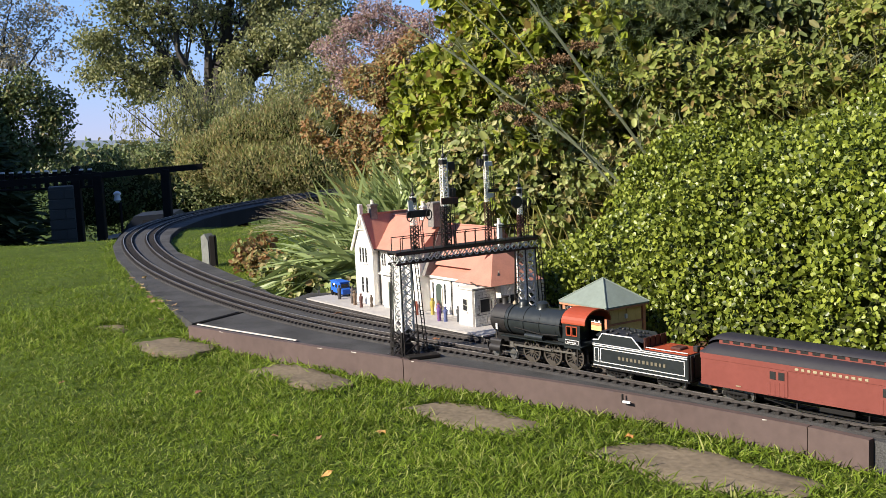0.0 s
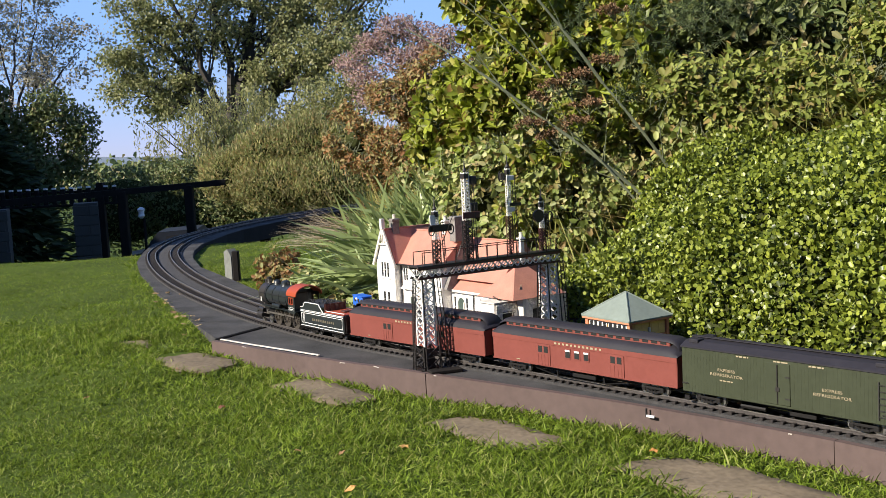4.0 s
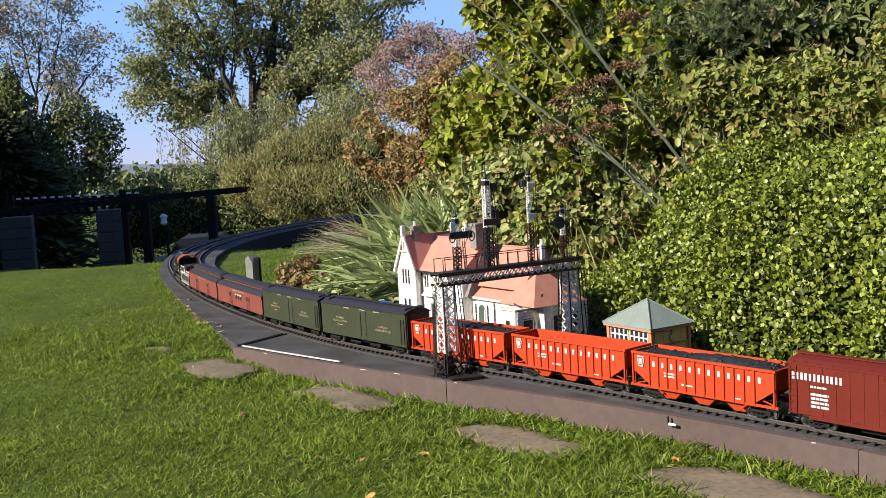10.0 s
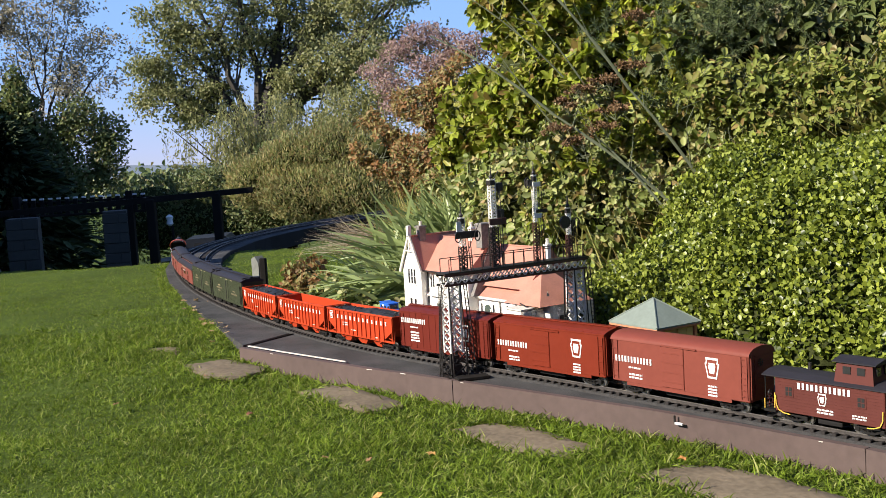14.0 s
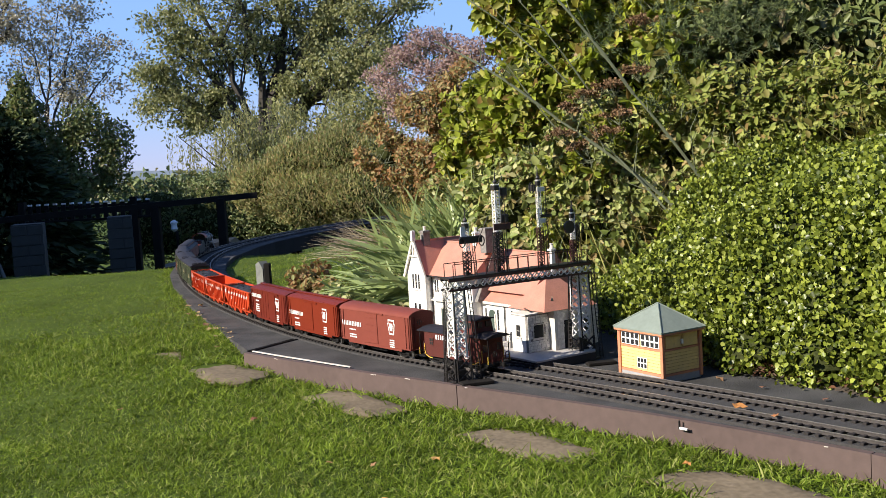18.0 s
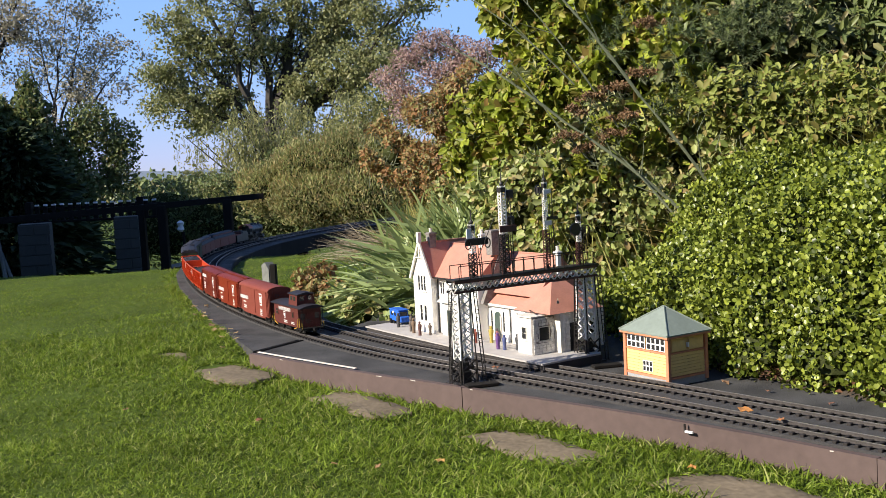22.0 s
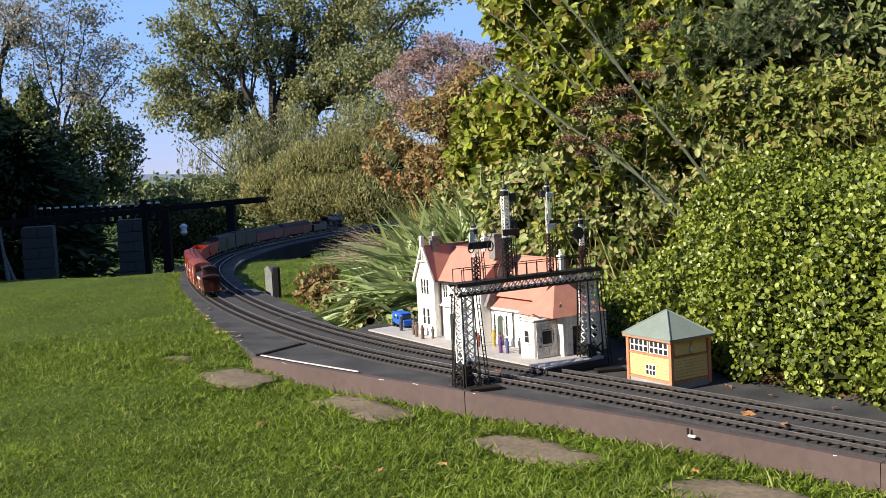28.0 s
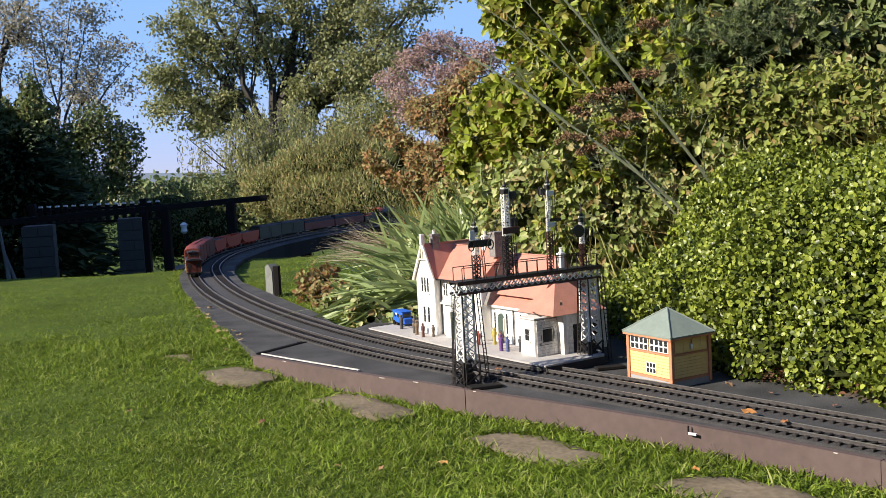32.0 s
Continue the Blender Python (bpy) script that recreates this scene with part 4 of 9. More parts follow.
def reefer(front, label):
    L, e0, e1, w = 0.318, 0.0175, 0.085, CAR_W
    c = start("refrigerator_car", label, "refrigerator car", front, 0.333, "refrigerator cars")
    part("body", Geo().box(-L / 2, L / 2, -w, w, e0, e1, 0.001), M_CARGREEN, c)
    prof = [(-w - 0.0015, e1 - 0.001), (-w - 0.0015, e1 + 0.001), (-w * 0.6, e1 + 0.0075), (0, e1 + 0.0095), (w * 0.6, e1 + 0.0075), (w + 0.0015, e1 + 0.001), (w + 0.0015, e1 - 0.001)]
    part("roof", Geo().prism(prof, -L / 2 - 0.001, L / 2 + 0.001), M_ROOFGREY, c)
    g = Geo()
    for x in np.linspace(-L / 2 + 0.004, L / 2 - 0.004, 16):
        g.bar((x, -w, e1 + 0.0014), (x, 0, e1 + 0.0098), 0.0010, 0.0008)
        g.bar((x, w, e1 + 0.0014), (x, 0, e1 + 0.0098), 0.0010, 0.0008)
    part("roof_seams", g, M_ROOFGREY, c)
    for sx in (-1, 1):
        for sy in (-1, 1):
            part("ice_hatch", Geo().box(sx * (L / 2 - 0.016) - 0.008, sx * (L / 2 - 0.016) + 0.008, sy * 0.016 - 0.008, sy * 0.016 + 0.008, e1 + 0.005, e1 + 0.0105, 0.0008), M_ROOFGREY, c)
    part("running_board", Geo().box(-L / 2, L / 2, -0.005, 0.005, e1 + 0.0105, e1 + 0.0118).box(-L / 2, -L / 2 + 0.01, -0.004, 0.004, e1 + 0.006, e1 + 0.011).box(L / 2 - 0.01, L / 2, -0.004, 0.004, e1 + 0.006, e1 + 0.011), M_ROOFGREY, c)
    for s in (-1, 1):
        d = part("door", Geo().box(-0.019, 0.019, s * w - 0.001, s * w + 0.0012, e0 + 0.004, e1 - 0.006, 0.0005), M_CARGREEN, c)
        part("latch_bar", Geo().tube((0.0, s * (w + 0.0018), e0 + 0.006), (0.0, s * (w + 0.0018), e1 - 0.008), 0.0009, 6).box(-0.003, 0.003, s * (w + 0.0012) - 0.0008, s * (w + 0.0012) + 0.0012, 0.040, 0.046), M_IRON, d)
        part("hinges", Geo().box(-0.019, -0.012, s * (w + 0.001) - 0.0006, s * (w + 0.001) + 0.0006, 0.03, 0.032).box(-0.019, -0.012, s * (w + 0.001) - 0.0006, s * (w + 0.001) + 0.0006, 0.06, 0.062), M_IRON, d)
    g = Geo()
    for x in np.arange(-L / 2 + 0.004, L / 2 - 0.003, 0.0052):
        if abs(x) > 0.021:
            g.box(x - 0.0002, x + 0.0002, w - 0.0002, w + 0.00012, e0 + 0.001, e1 - 0.001)
    tagged(part("board_joint", g, M_CARGREEN, c), kind="stuff")
    ladder(c, -L / 2 + 0.010, w, e0 + 0.006, e1 - 0.012, 0.011, 6)
    for s in (-1, 1):
        ladder(c, s * (L / 2 + 0.001), 0.022, e0 + 0.004, e1 - 0.002, 0.010, 7, axis="y")
        part("grab_iron", Geo().box(s * (L / 2 - 0.006) - 0.005, s * (L / 2 - 0.006) + 0.005, w, w + 0.0016, 0.03, 0.0312), M_IRON, c)
    for x, z in ((0.082, 0.0555), (-0.080, 0.0495)):
        wide = Matrix.Diagonal((1.35, 1, 1, 1))
        write("EXPRESS", 0.0058, pose(x, w + 0.0006, z) @ SIDE @ wide, M_GILT, c)
        write("REFRIGERATOR", 0.0058, pose(x, w + 0.0006, z - 0.0072) @ SIDE @ wide, M_GILT, c)
    part("small_print", mesh_plain_bars(1, 0.022, 0.003, M_GILT), None, c, m=pose(0.082, w + 0.0004, 0.0415))
    for x, b in ((0.055, 0.020), (-0.005, 0.022), (-0.058, 0.022)):
        part("small_print", mesh_plain_bars(1, b, 0.0036, M_GILT), None, c, m=pose(x, w + 0.0004, e1 - 0.0052))
    part("underframe", Geo().box(-L / 2, L / 2, -0.008, 0.008, 0.008, 0.0122).box(-0.05, -0.01, -0.02, 0.02, 0.005, 0.0118, 0.001).tube((0.03, 0.012, 0.006), (0.07, 0.012, 0.006), 0.004, 8), M_TRUCK, c)
    part("step", Geo().box(L / 2 - 0.012, L / 2 - 0.004, w - 0.003, w, 0.006, 0.012), M_TRUCK, c)
    trucks(c, L / 2 - 0.040)
    coupler(c, L / 2), coupler(c, -L / 2)


def baggage(front, label, windows):
    L, e0, e1, w = 0.395, 0.0190, 0.0660, CAR_W
    c = start("baggage_car", label, "baggage car", front, 0.411, "baggage cars")
    part("body", Geo().box(-L / 2, L / 2, -w, w, e0, e1, 0.001), M_TUSCAN, c)
    # lower roof with rounded ends, clerestory above
    def dome(x0, x1, ww, z0, rise, material, name, nose=0.0):
        nx, ny = 60, 8
        vs = []
        for i in range(nx + 1):
            x = x0 + (x1 - x0) * i / nx
            e = min(i, nx - i) / nx * (x1 - x0)
            q = math.sqrt(max(0.0, 1 - max(0.0, 1 - e / 0.026) ** 2))
            k = q * 0.75 + 0.25
            for j in range(ny + 1):
                a = math.pi * j / ny
                vs.append((x, math.cos(a) * ww, z0 - nose * (1 - q) + math.sin(a) ** 0.8 * rise * k))
        fs = [(i * (ny + 1) + j, i * (ny + 1) + j + 1, (i + 1) * (ny + 1) + j + 1, (i + 1) * (ny + 1) + j) for i in range(nx) for j in range(ny)]
        fs += [tuple(range(ny + 1)), tuple(nx * (ny + 1) + j for j in range(ny + 1))]
        return part(name, Geo().add(vs, fs), material, c, smooth=True)
    dome(-L / 2 - 0.001, L / 2 + 0.001, w + 0.001, e1 - 0.001, 0.0155, M_ROOFGREY, "roof")
    part("clerestory", Geo().box(-L / 2 + 0.022, L / 2 - 0.022, -0.0175, 0.0175, e1 + 0.006, e1 + 0.0195, 0.001), M_TUSCAN, c)
    dome(-L / 2 + 0.001, L / 2 - 0.001, 0.0195, e1 + 0.0185, 0.0065, M_ROOFGREY, "clerestory_roof", 0.0165)
    me = Geo().box(-0.0055, 0.0055, 0, 0.0012, 0, 0.0038).mesh("clerestory_window", M_GLASSDARK)
    for x in np.linspace(-L / 2 + 0.034, L / 2 - 0.034, 20):
        part("clerestory_window", me, None, c, m=pose(x, 0.0168, e1 + 0.0138))
    part("letter_board", Geo().box(-L / 2, L / 2, w - 0.0005, w + 0.0008, e1 - 0.009, e1 - 0.0005), M_TUSCAN, c)
    part("belt_rail", Geo().box(-L / 2, L / 2, w - 0.0005, w + 0.0006, e0, e0 + 0.003), M_TUSCAN, c)
    for x in (0.075, -0.082):
        for s in (-1, 1):
            y0, y1 = (w - 0.001, w + 0.0013) if s > 0 else (-w - 0.0013, -w + 0.001)
            d = part("door", Geo().box(x - 0.0155, x + 0.0155, y0, y1, e0 + 0.001, e1 - 0.010, 0.0004), M_TUSCAN, c)
            if s > 0:
                for k in (-1, 1):
                    part("pane", Geo().box(x + k * 0.0065 - 0.0045, x + k * 0.0065 + 0.0045, w + 0.0006, w + 0.0017, 0.0425, 0.0533), M_GLASSDARK, d)
                for k in (-0.011, -0.0035, 0.0035, 0.011):
                    part("door_board", Geo().box(x + k - 0.0004, x + k + 0.0004, w + 0.001, w + 0.0018, 0.0205, 0.0395), M_TUSCAN, d)
    if windows:
        for x in (0.02, 0.0, -0.02, -0.04)[:3]:
            f = part("window", Geo().box(x - 0.0065, x + 0.0065, w - 0.0003, w + 0.0009, 0.0375, 0.0545), M_TUSCAN, c)
            part("pane", Geo().box(x - 0.005, x + 0.005, w + 0.0007, w + 0.0012, 0.0395, 0.0527), M_GLASSDARK, f)
            part("blind", Geo().box(x - 0.005, x + 0.005, w + 0.0011, w + 0.0015, 0.0497, 0.0527), M_LETTER, f)
    part("lettering", mesh_bars(12, 0.105, 0.0032, 0.004, M_GILT), None, c, "row of small gilt lettering shapes", pose(-0.002, w + 0.0009, e1 - 0.0066))
    part("small_print", mesh_plain_bars(1, 0.008, 0.003, M_GILT), None, c, m=pose(0.135, w + 0.0004, 0.0235))
    g = Geo()
    for s in (-1, 1):
        y = s * 0.024
        for x0, x1 in ((0.10, 0.05), (-0.10, -0.05)):
            g.bar((x0, y, 0.012), (x1, y, 0.004), 0.0012)
        g.bar((-0.05, y, 0.004), (0.05, y, 0.004), 0.0012)
        for x in (-0.05, 0.05):
            g.bar((x, y, 0.004), (x, y, 0.013), 0.002)
    part("truss_rods", g, M_TRUCK, c)
    part("underframe", Geo().box(-L / 2, L / 2, -0.012, 0.012, 0.009, 0.0135).box(-0.03, 0.02, -0.022, 0.022, 0.006, 0.0132, 0.001), M_TRUCK, c)
    g = Geo()
    for s in (-1, 1):
        g.box(s * (L / 2 + 0.003) - 0.003, s * (L / 2 + 0.003) + 0.003, -0.012, 0.012, e0, e1, 0.0008)
    part("end_vestibule", g, M_TUSCAN, c)
    trucks(c, L / 2 - 0.052, six=True)
    coupler(c, L / 2 + 0.004), coupler(c, -L / 2 - 0.004)


def caboose(front):
    L, e0, e1, w = 0.160, 0.0155, 0.064, CAR_W - 0.001
    c = start("caboose", "brown caboose with a cupola, yellow grab rails and white lettering", "caboose", front, 0.205)
    part("body", Geo().box(-L / 2, L / 2, -w, w, e0, e1, 0.0008), M_CABOOSE, c)
    prof = [(-w - 0.002, e1 - 0.0005), (-w - 0.002, e1 + 0.001), (-w * 0.5, e1 + 0.0058), (0, e1 + 0.007), (w * 0.5, e1 + 0.0058), (w + 0.002, e1 + 0.001), (w + 0.002, e1 - 0.0005)]
    part("roof", Geo().prism(prof, -L / 2 - 0.020, L / 2 + 0.020), M_ROOFGREY, c)
    x0, x1 = -0.062, -0.006
    cu = part("cupola", Geo().add([(x0, -0.024, e1 + 0.002), (x1, -0.024, e1 + 0.002), (x1, 0.024, e1 + 0.002), (x0, 0.024, e1 + 0.002), (x0 + 0.003, -0.021, e1 + 0.030), (x1 - 0.003, -0.021, e1 + 0.030), (x1 - 0.003, 0.021, e1 + 0.030), (x0 + 0.003, 0.021, e1 + 0.030)],
                                  [(3, 2, 1, 0), (4, 5, 6, 7), (0, 1, 5, 4), (1, 2, 6, 5), (2, 3, 7, 6), (3, 0, 4, 7)]), M_CABOOSE, c)
    part("cupola_roof", Geo().prism([(-0.024, e1 + 0.0295), (-0.024, e1 + 0.031), (0, e1 + 0.0355), (0.024, e1 + 0.031), (0.024, e1 + 0.0295)], x0 - 0.003, x1 + 0.003), M_ROOFGREY, cu)
    for x in (x0 + 0.018, x1 - 0.018):
        part("pane", Geo().box(x - 0.0055, x + 0.0055, 0.0205, 0.0232, e1 + 0.015, e1 + 0.025), M_GLASSDARK, cu)
    for k in (-1, 1):
        part("pane", Geo().box(x0 - 0.0002, x0 + 0.003, k * 0.010 - 0.005, k * 0.010 + 0.005, e1 + 0.015, e1 + 0.026), M_GLASSDARK, cu)
    for x in (0.058, -0.048):
        f = part("window", Geo().box(x - 0.0065, x + 0.0065, w - 0.0004, w + 0.001, 0.038, 0.0535), M_CABOOSE, c)
        for a in (-1, 1):
            for b in (0, 1):
                part("pane", Geo().box(x + a * 0.0027 - 0.0021, x + a * 0.0027 + 0.0021, w + 0.0006, w + 0.0013, 0.0395 + b * 0.0066, 0.045 + b * 0.0066), M_GLASSDARK, f)
    g = Geo()
    for z in np.arange(e0 + 0.004, e1 - 0.002, 0.0042):
        g.box(-L / 2, L / 2, w - 0.0002, w + 0.0003, z - 0.0002, z + 0.0002)
    tagged(part("board_joint", g, M_CABOOSE, c), kind="stuff")
    for s in (-1, 1):
        p = part("platform", Geo().box(min(s * L / 2, s * (L / 2 + 0.019)), max(s * L / 2, s * (L / 2 + 0.019)), -w, w, 0.0125, 0.0160), M_TRUCK, c)
        g = Geo()
        X = s * (L / 2 + 0.018)
        for z in (0.020, 0.027, 0.033):
            g.bar((X, -w + 0.004, z), (X, w - 0.004, z), 0.001)
        for y in np.linspace(-w + 0.004, w - 0.004, 7):
            g.bar((X, y, 0.0145), (X, y, 0.033), 0.001)
        part("end_railing", g, M_CABOOSE, p)
        g = Geo()
        for y in (-w + 0.002, w - 0.002):
            g.bar((X, y, 0.0145), (X, y, 0.030), 0.0011)
            g.bar((X - s * 0.016, y, 0.018), (X - s * 0.016, y, 0.040), 0.0011)
        part("grab_rail", g, M_YELLOW, p)
        for y in (-w + 0.004, w - 0.004):
            part("roof_post", Geo().bar((X, y, 0.0145), (X, y, e1), 0.0012), M_TRUCK, p)
            part("step", Geo().box(X - s * 0.008 - 0.005, X - s * 0.008 + 0.005, y - 0.003, y + 0.003, 0.004, 0.006), M_TRUCK, p)
        part("end_door", Geo().box(min(s * L / 2, s * (L / 2 + 0.0012)), max(s * L / 2, s * (L / 2 + 0.0012)), -0.008, 0.008, 0.015, 0.052), M_CABOOSE, c)
        for k in (-1, 1):
            part("pane", Geo().box(min(s * L / 2, s * (L / 2 + 0.001)), max(s * L / 2, s * (L / 2 + 0.001)), k * 0.018 - 0.005, k * 0.018 + 0.005, 0.036, 0.050), M_GLASSDARK, c)
        brake_wheel(c, X + s * 0.002, 0.034, 0.012)
        # curved yellow hand rail along the side
        g = Geo()
        pts = [(s * (L / 2 - 0.002), 0.038), (s * (L / 2 - 0.0025), 0.026), (s * (L / 2 - 0.006), 0.018), (s * (L / 2 - 0.014), 0.0145), (s * (L / 2 - 0.024), 0.0135)]
        for a, b in zip(pts, pts[1:]):
            g.bar((a[0], w + 0.0016, a[1]), (b[0], w + 0.0016, b[1]), 0.0012)
        part("hand_rail", g, M_YELLOW, c)
    part("lettering", mesh_bars(12, 0.080, 0.0086), None, c, "row of plain white lettering shapes", pose(0.006, w + 0.0004, 0.0510))
    keystone(c, 0.008, 0.0325, 0.0165, w + 0.0003, M_CABOOSE)
    part("small_print", mesh_plain_bars(2, 0.024, 0.008), None, c, m=pose(0.004, w + 0.0003, 0.022))
    part("small_print", mesh_plain_bars(2, 0.020, 0.007), None, c, m=pose(-0.045, w + 0.0003, 0.022))
    part("smoke_pipe", Geo().tube((0.05, -0.01, e1), (0.05, -0.01, e1 + 0.016), 0.0025, 8), M_IRON, c)
    part("underframe", Geo().box(-L / 2 - 0.018, L / 2 + 0.018, -0.009, 0.009, 0.0085, 0.0125).box(-0.018, 0.018, -0.02, 0.026, 0.006, 0.0122, 0.001), M_TRUCK, c)
    trucks(c, 0.055)
    coupler(c, L / 2 + 0.018), coupler(c, -L / 2 - 0.018)


def spoked(r, n=10):
    """A pair of spoked driving wheels on their axle, lying along y."""
    g = Geo()
    for s in (-1, 1):
        y0, y1 = sorted((s * 0.0145, s * 0.0178))
        k = 28
        vs = []
        for y, rr in ((y0, r), (y1, r), (y1, r * 0.84), (y0, r * 0.84)):
            vs += [(rr * math.cos(2 * math.pi * i / k), y, rr * math.sin(2 * math.pi * i / k)) for i in range(k)]
        g.add(vs, [(a * k + i, a * k + (i + 1) % k, ((a + 1) % 4) * k + (i + 1) % k, ((a + 1) % 4) * k + i) for a in range(4) for i in range(k)])
        g.tube((0, y0, 0), (0, y1 + 0.0004, 0), r * 0.24, 12)
        for i in range(n):
            a = 2 * math.pi * i / n
            g.bar((0, (y0 + y1) / 2, 0), (math.cos(a) * r * 0.88, (y0 + y1) / 2, math.sin(a) * r * 0.88), 0.0016)
        # balance weight
        vs = [(math.cos(a) * r * q, y, math.sin(a) * r * q) for y in (y0, y1) for q in (0.55, 0.86) for a in np.linspace(2.5, 3.8, 6)]
        g.add(vs, [(i, i + 1, 7 + i, 6 + i) for i in range(5)] + [(12 + i, 13 + i, 19 + i, 18 + i) for i in range(5)])
    g.tube((0, -0.016, 0), (0, 0.016, 0), 0.002, 6)
    return g.mesh("driving_wheel", mat_wheel)


mat_wheel = mat("driver_steel", (0.085, 0.072, 0.060), 0.5, 0.4, var=0.25, scale=60)


def locomotive():
    c = start("steam_locomotive", "black and dark green steam locomotive with a red cab roof", "locomotive", -0.016, 0.230)
    z = 0.0665
    r = 0.0252
    part("boiler", Geo().tube((0.076, 0, z), (-0.052, 0, z + 0.001), r, 24, r + 0.0015), M_LOCO, c, smooth=True)
    sb = part("smokebox", Geo().tube((0.074, 0, z), (0.107, 0, z), r + 0.0006, 24).tube((0.107, 0, z), (0.1105, 0, z), r - 0.002, 24, r - 0.006), M_IRON, c, smooth=True)
    part("smokebox_door", Geo().tube((0.1105, 0, z), (0.1122, 0, z), r - 0.008, 16, r - 0.010), M_IRON, sb)
    part("number_plate", Geo().box(0.112, 0.1132, -0.006, 0.006, z - 0.004, z + 0.004, 0.0005), M_GILT, sb)
    for x in (0.066, 0.030, -0.006, -0.042):
        part("boiler_band", Geo().tube((x - 0.0008, 0, z), (x + 0.0008, 0, z), r + 0.0017, 24), M_LOCO, c, smooth=True)
    part("chimney", Geo().lathe([(0.0075, 0), (0.006, 0.004), (0.0056, 0.012), (0.0072, 0.014), (0.0072, 0.0155), (0.0045, 0.0155)], (0.094, 0, z + r - 0.002)), M_IRON, c, smooth=True)
    part("sand_dome", Geo().lathe([(0.0105, 0), (0.0090, 0.003), (0.0088, 0.008), (0.006, 0.0112), (0.001, 0.0122)], (0.050, 0, z + r - 0.002)), M_LOCO, c, smooth=True)
    part("steam_dome", Geo().lathe([(0.0125, 0), (0.0108, 0.003), (0.0105, 0.010), (0.007, 0.0135), (0.001, 0.0145)], (0.006, 0, z + r - 0.002)), M_LOCO, c, smooth=True)
    part("bell", Geo().lathe([(0.004, 0), (0.0032, 0.002), (0.002, 0.005), (0.0006, 0.006)], (0.071, 0, z + r + 0.001), 10), M_GILT, c, smooth=True)
    part("whistle", Geo().tube((-0.036, 0.004, z + r), (-0.036, 0.004, z + r + 0.009), 0.0011, 6).tube((-0.042, -0.004, z + r), (-0.042, -0.004, z + r + 0.007), 0.0015, 6), M_ROD, c)
    part("headlamp", Geo().box(0.104, 0.1125, -0.0045, 0.0045, z + r - 0.001, z + r + 0.008, 0.001).tube((0.1125, 0, z + r + 0.0035), (0.1138, 0, z + r + 0.0035), 0.0032, 12), M_IRON, c)
    fb = part("firebox", Geo().box(-0.070, -0.040, -0.020, 0.020, 0.0415, z + 0.016, 0.003), M_LOCO, c)
    # cab
    w = 0.0315
    cab = part("cab", Geo().box(-0.0675, -0.066, -w + 0.0014, w - 0.0014, 0.0440, 0.088), M_LOCO, c)
    part("cab_floor", Geo().box(-0.104, -0.066, -w, w, 0.0420, 0.0438), M_LOCO, cab)
    for s in (-1, 1):
        y0, y1 = (w - 0.0014, w) if s > 0 else (-w, -w + 0.0014)
        part("side_plate", Geo().box(-0.100, -0.066, y0, y1, 0.0385, 0.058), M_LOCO, cab)
        part("roof_plate", Geo().box(-0.100, -0.066, y0, y1, 0.0752, 0.083), M_LOCO, cab)
        for x0, x1 in ((-0.072, -0.066), (-0.100, -0.094)):
            part("window_pillar", Geo().box(x0, x1, y0, y1, 0.0582, 0.075), M_LOCO, cab)
    prof = [(-w - 0.002, 0.0785)] + [(-math.cos(a) * (w + 0.002), 0.081 + math.sin(a) * 0.0205) for a in np.linspace(0, math.pi, 15)] + [(w + 0.002, 0.0785), (w, 0.0785)] + [(math.cos(a) * w, 0.0802 + math.sin(a) * 0.0190) for a in np.linspace(0, math.pi, 15)] + [(-w, 0.0785)]
    part("cab_roof", Geo().prism(prof, -0.112, -0.063), M_LOCORED, c, "bright red arched cab roof")
    fr = Geo()
    for x0, x1 in ((-0.0945, -0.0835), (-0.0825, -0.0715)):
        fr.box(x0, x1, w - 0.001, w + 0.001, 0.059, 0.0605).box(x0, x1, w - 0.001, w + 0.001, 0.0735, 0.075)
        fr.box(x0, x0 + 0.0014, w - 0.001, w + 0.001, 0.0605, 0.0735).box(x1 - 0.0014, x1, w - 0.001, w + 0.001, 0.0605, 0.0735)
    part("cab_window", fr, M_LOCORED, cab)
    part("number_panel", Geo().box(-0.097, -0.069, w - 0.0002, w + 0.0005, 0.0455, 0.0525), M_LETTER, cab)
    part("number_field", Geo().box(-0.0963, -0.0697, w + 0.0002, w + 0.0008, 0.0462, 0.0518), M_IRON, cab)
    part("small_print", mesh_plain_bars(1, 0.018, 0.0028, M_LETTER), None, cab, m=pose(-0.083, w + 0.0009, 0.0478))
    # running plate, cylinders, pilot
    part("running_board", Geo().box(-0.066, 0.080, 0.021, 0.031, 0.0415, 0.043).box(-0.066, 0.080, -0.031, -0.021, 0.0415, 0.043).box(0.080, 0.114, -0.029, 0.029, 0.027, 0.0285), M_LOCO, c)
    for s in (-1, 1):
        part("cylinder", Geo().tube((0.080, s * 0.0255, 0.0185), (0.106, s * 0.0255, 0.0185), 0.0075, 14).tube((0.080, s * 0.0245, 0.0295), (0.106, s * 0.0245, 0.0295), 0.005, 12).box(0.082, 0.104, s * 0.024 - 0.0055, s * 0.024 + 0.0055, 0.018, 0.030), M_IRON, c, smooth=True)
        part("guide_bars", Geo().box(0.048, 0.082, s * 0.0265 - 0.001, s * 0.0265 + 0.001, 0.0235, 0.0248).box(0.048, 0.082, s * 0.0265 - 0.001, s * 0.0265 + 0.001, 0.0128, 0.014), M_ROD, c)
        part("air_tank", Geo().tube((-0.018, s * 0.0275, 0.0475), (0.022, s * 0.0275, 0.0475), 0.0045, 12), M_LOCO, c, smooth=True)
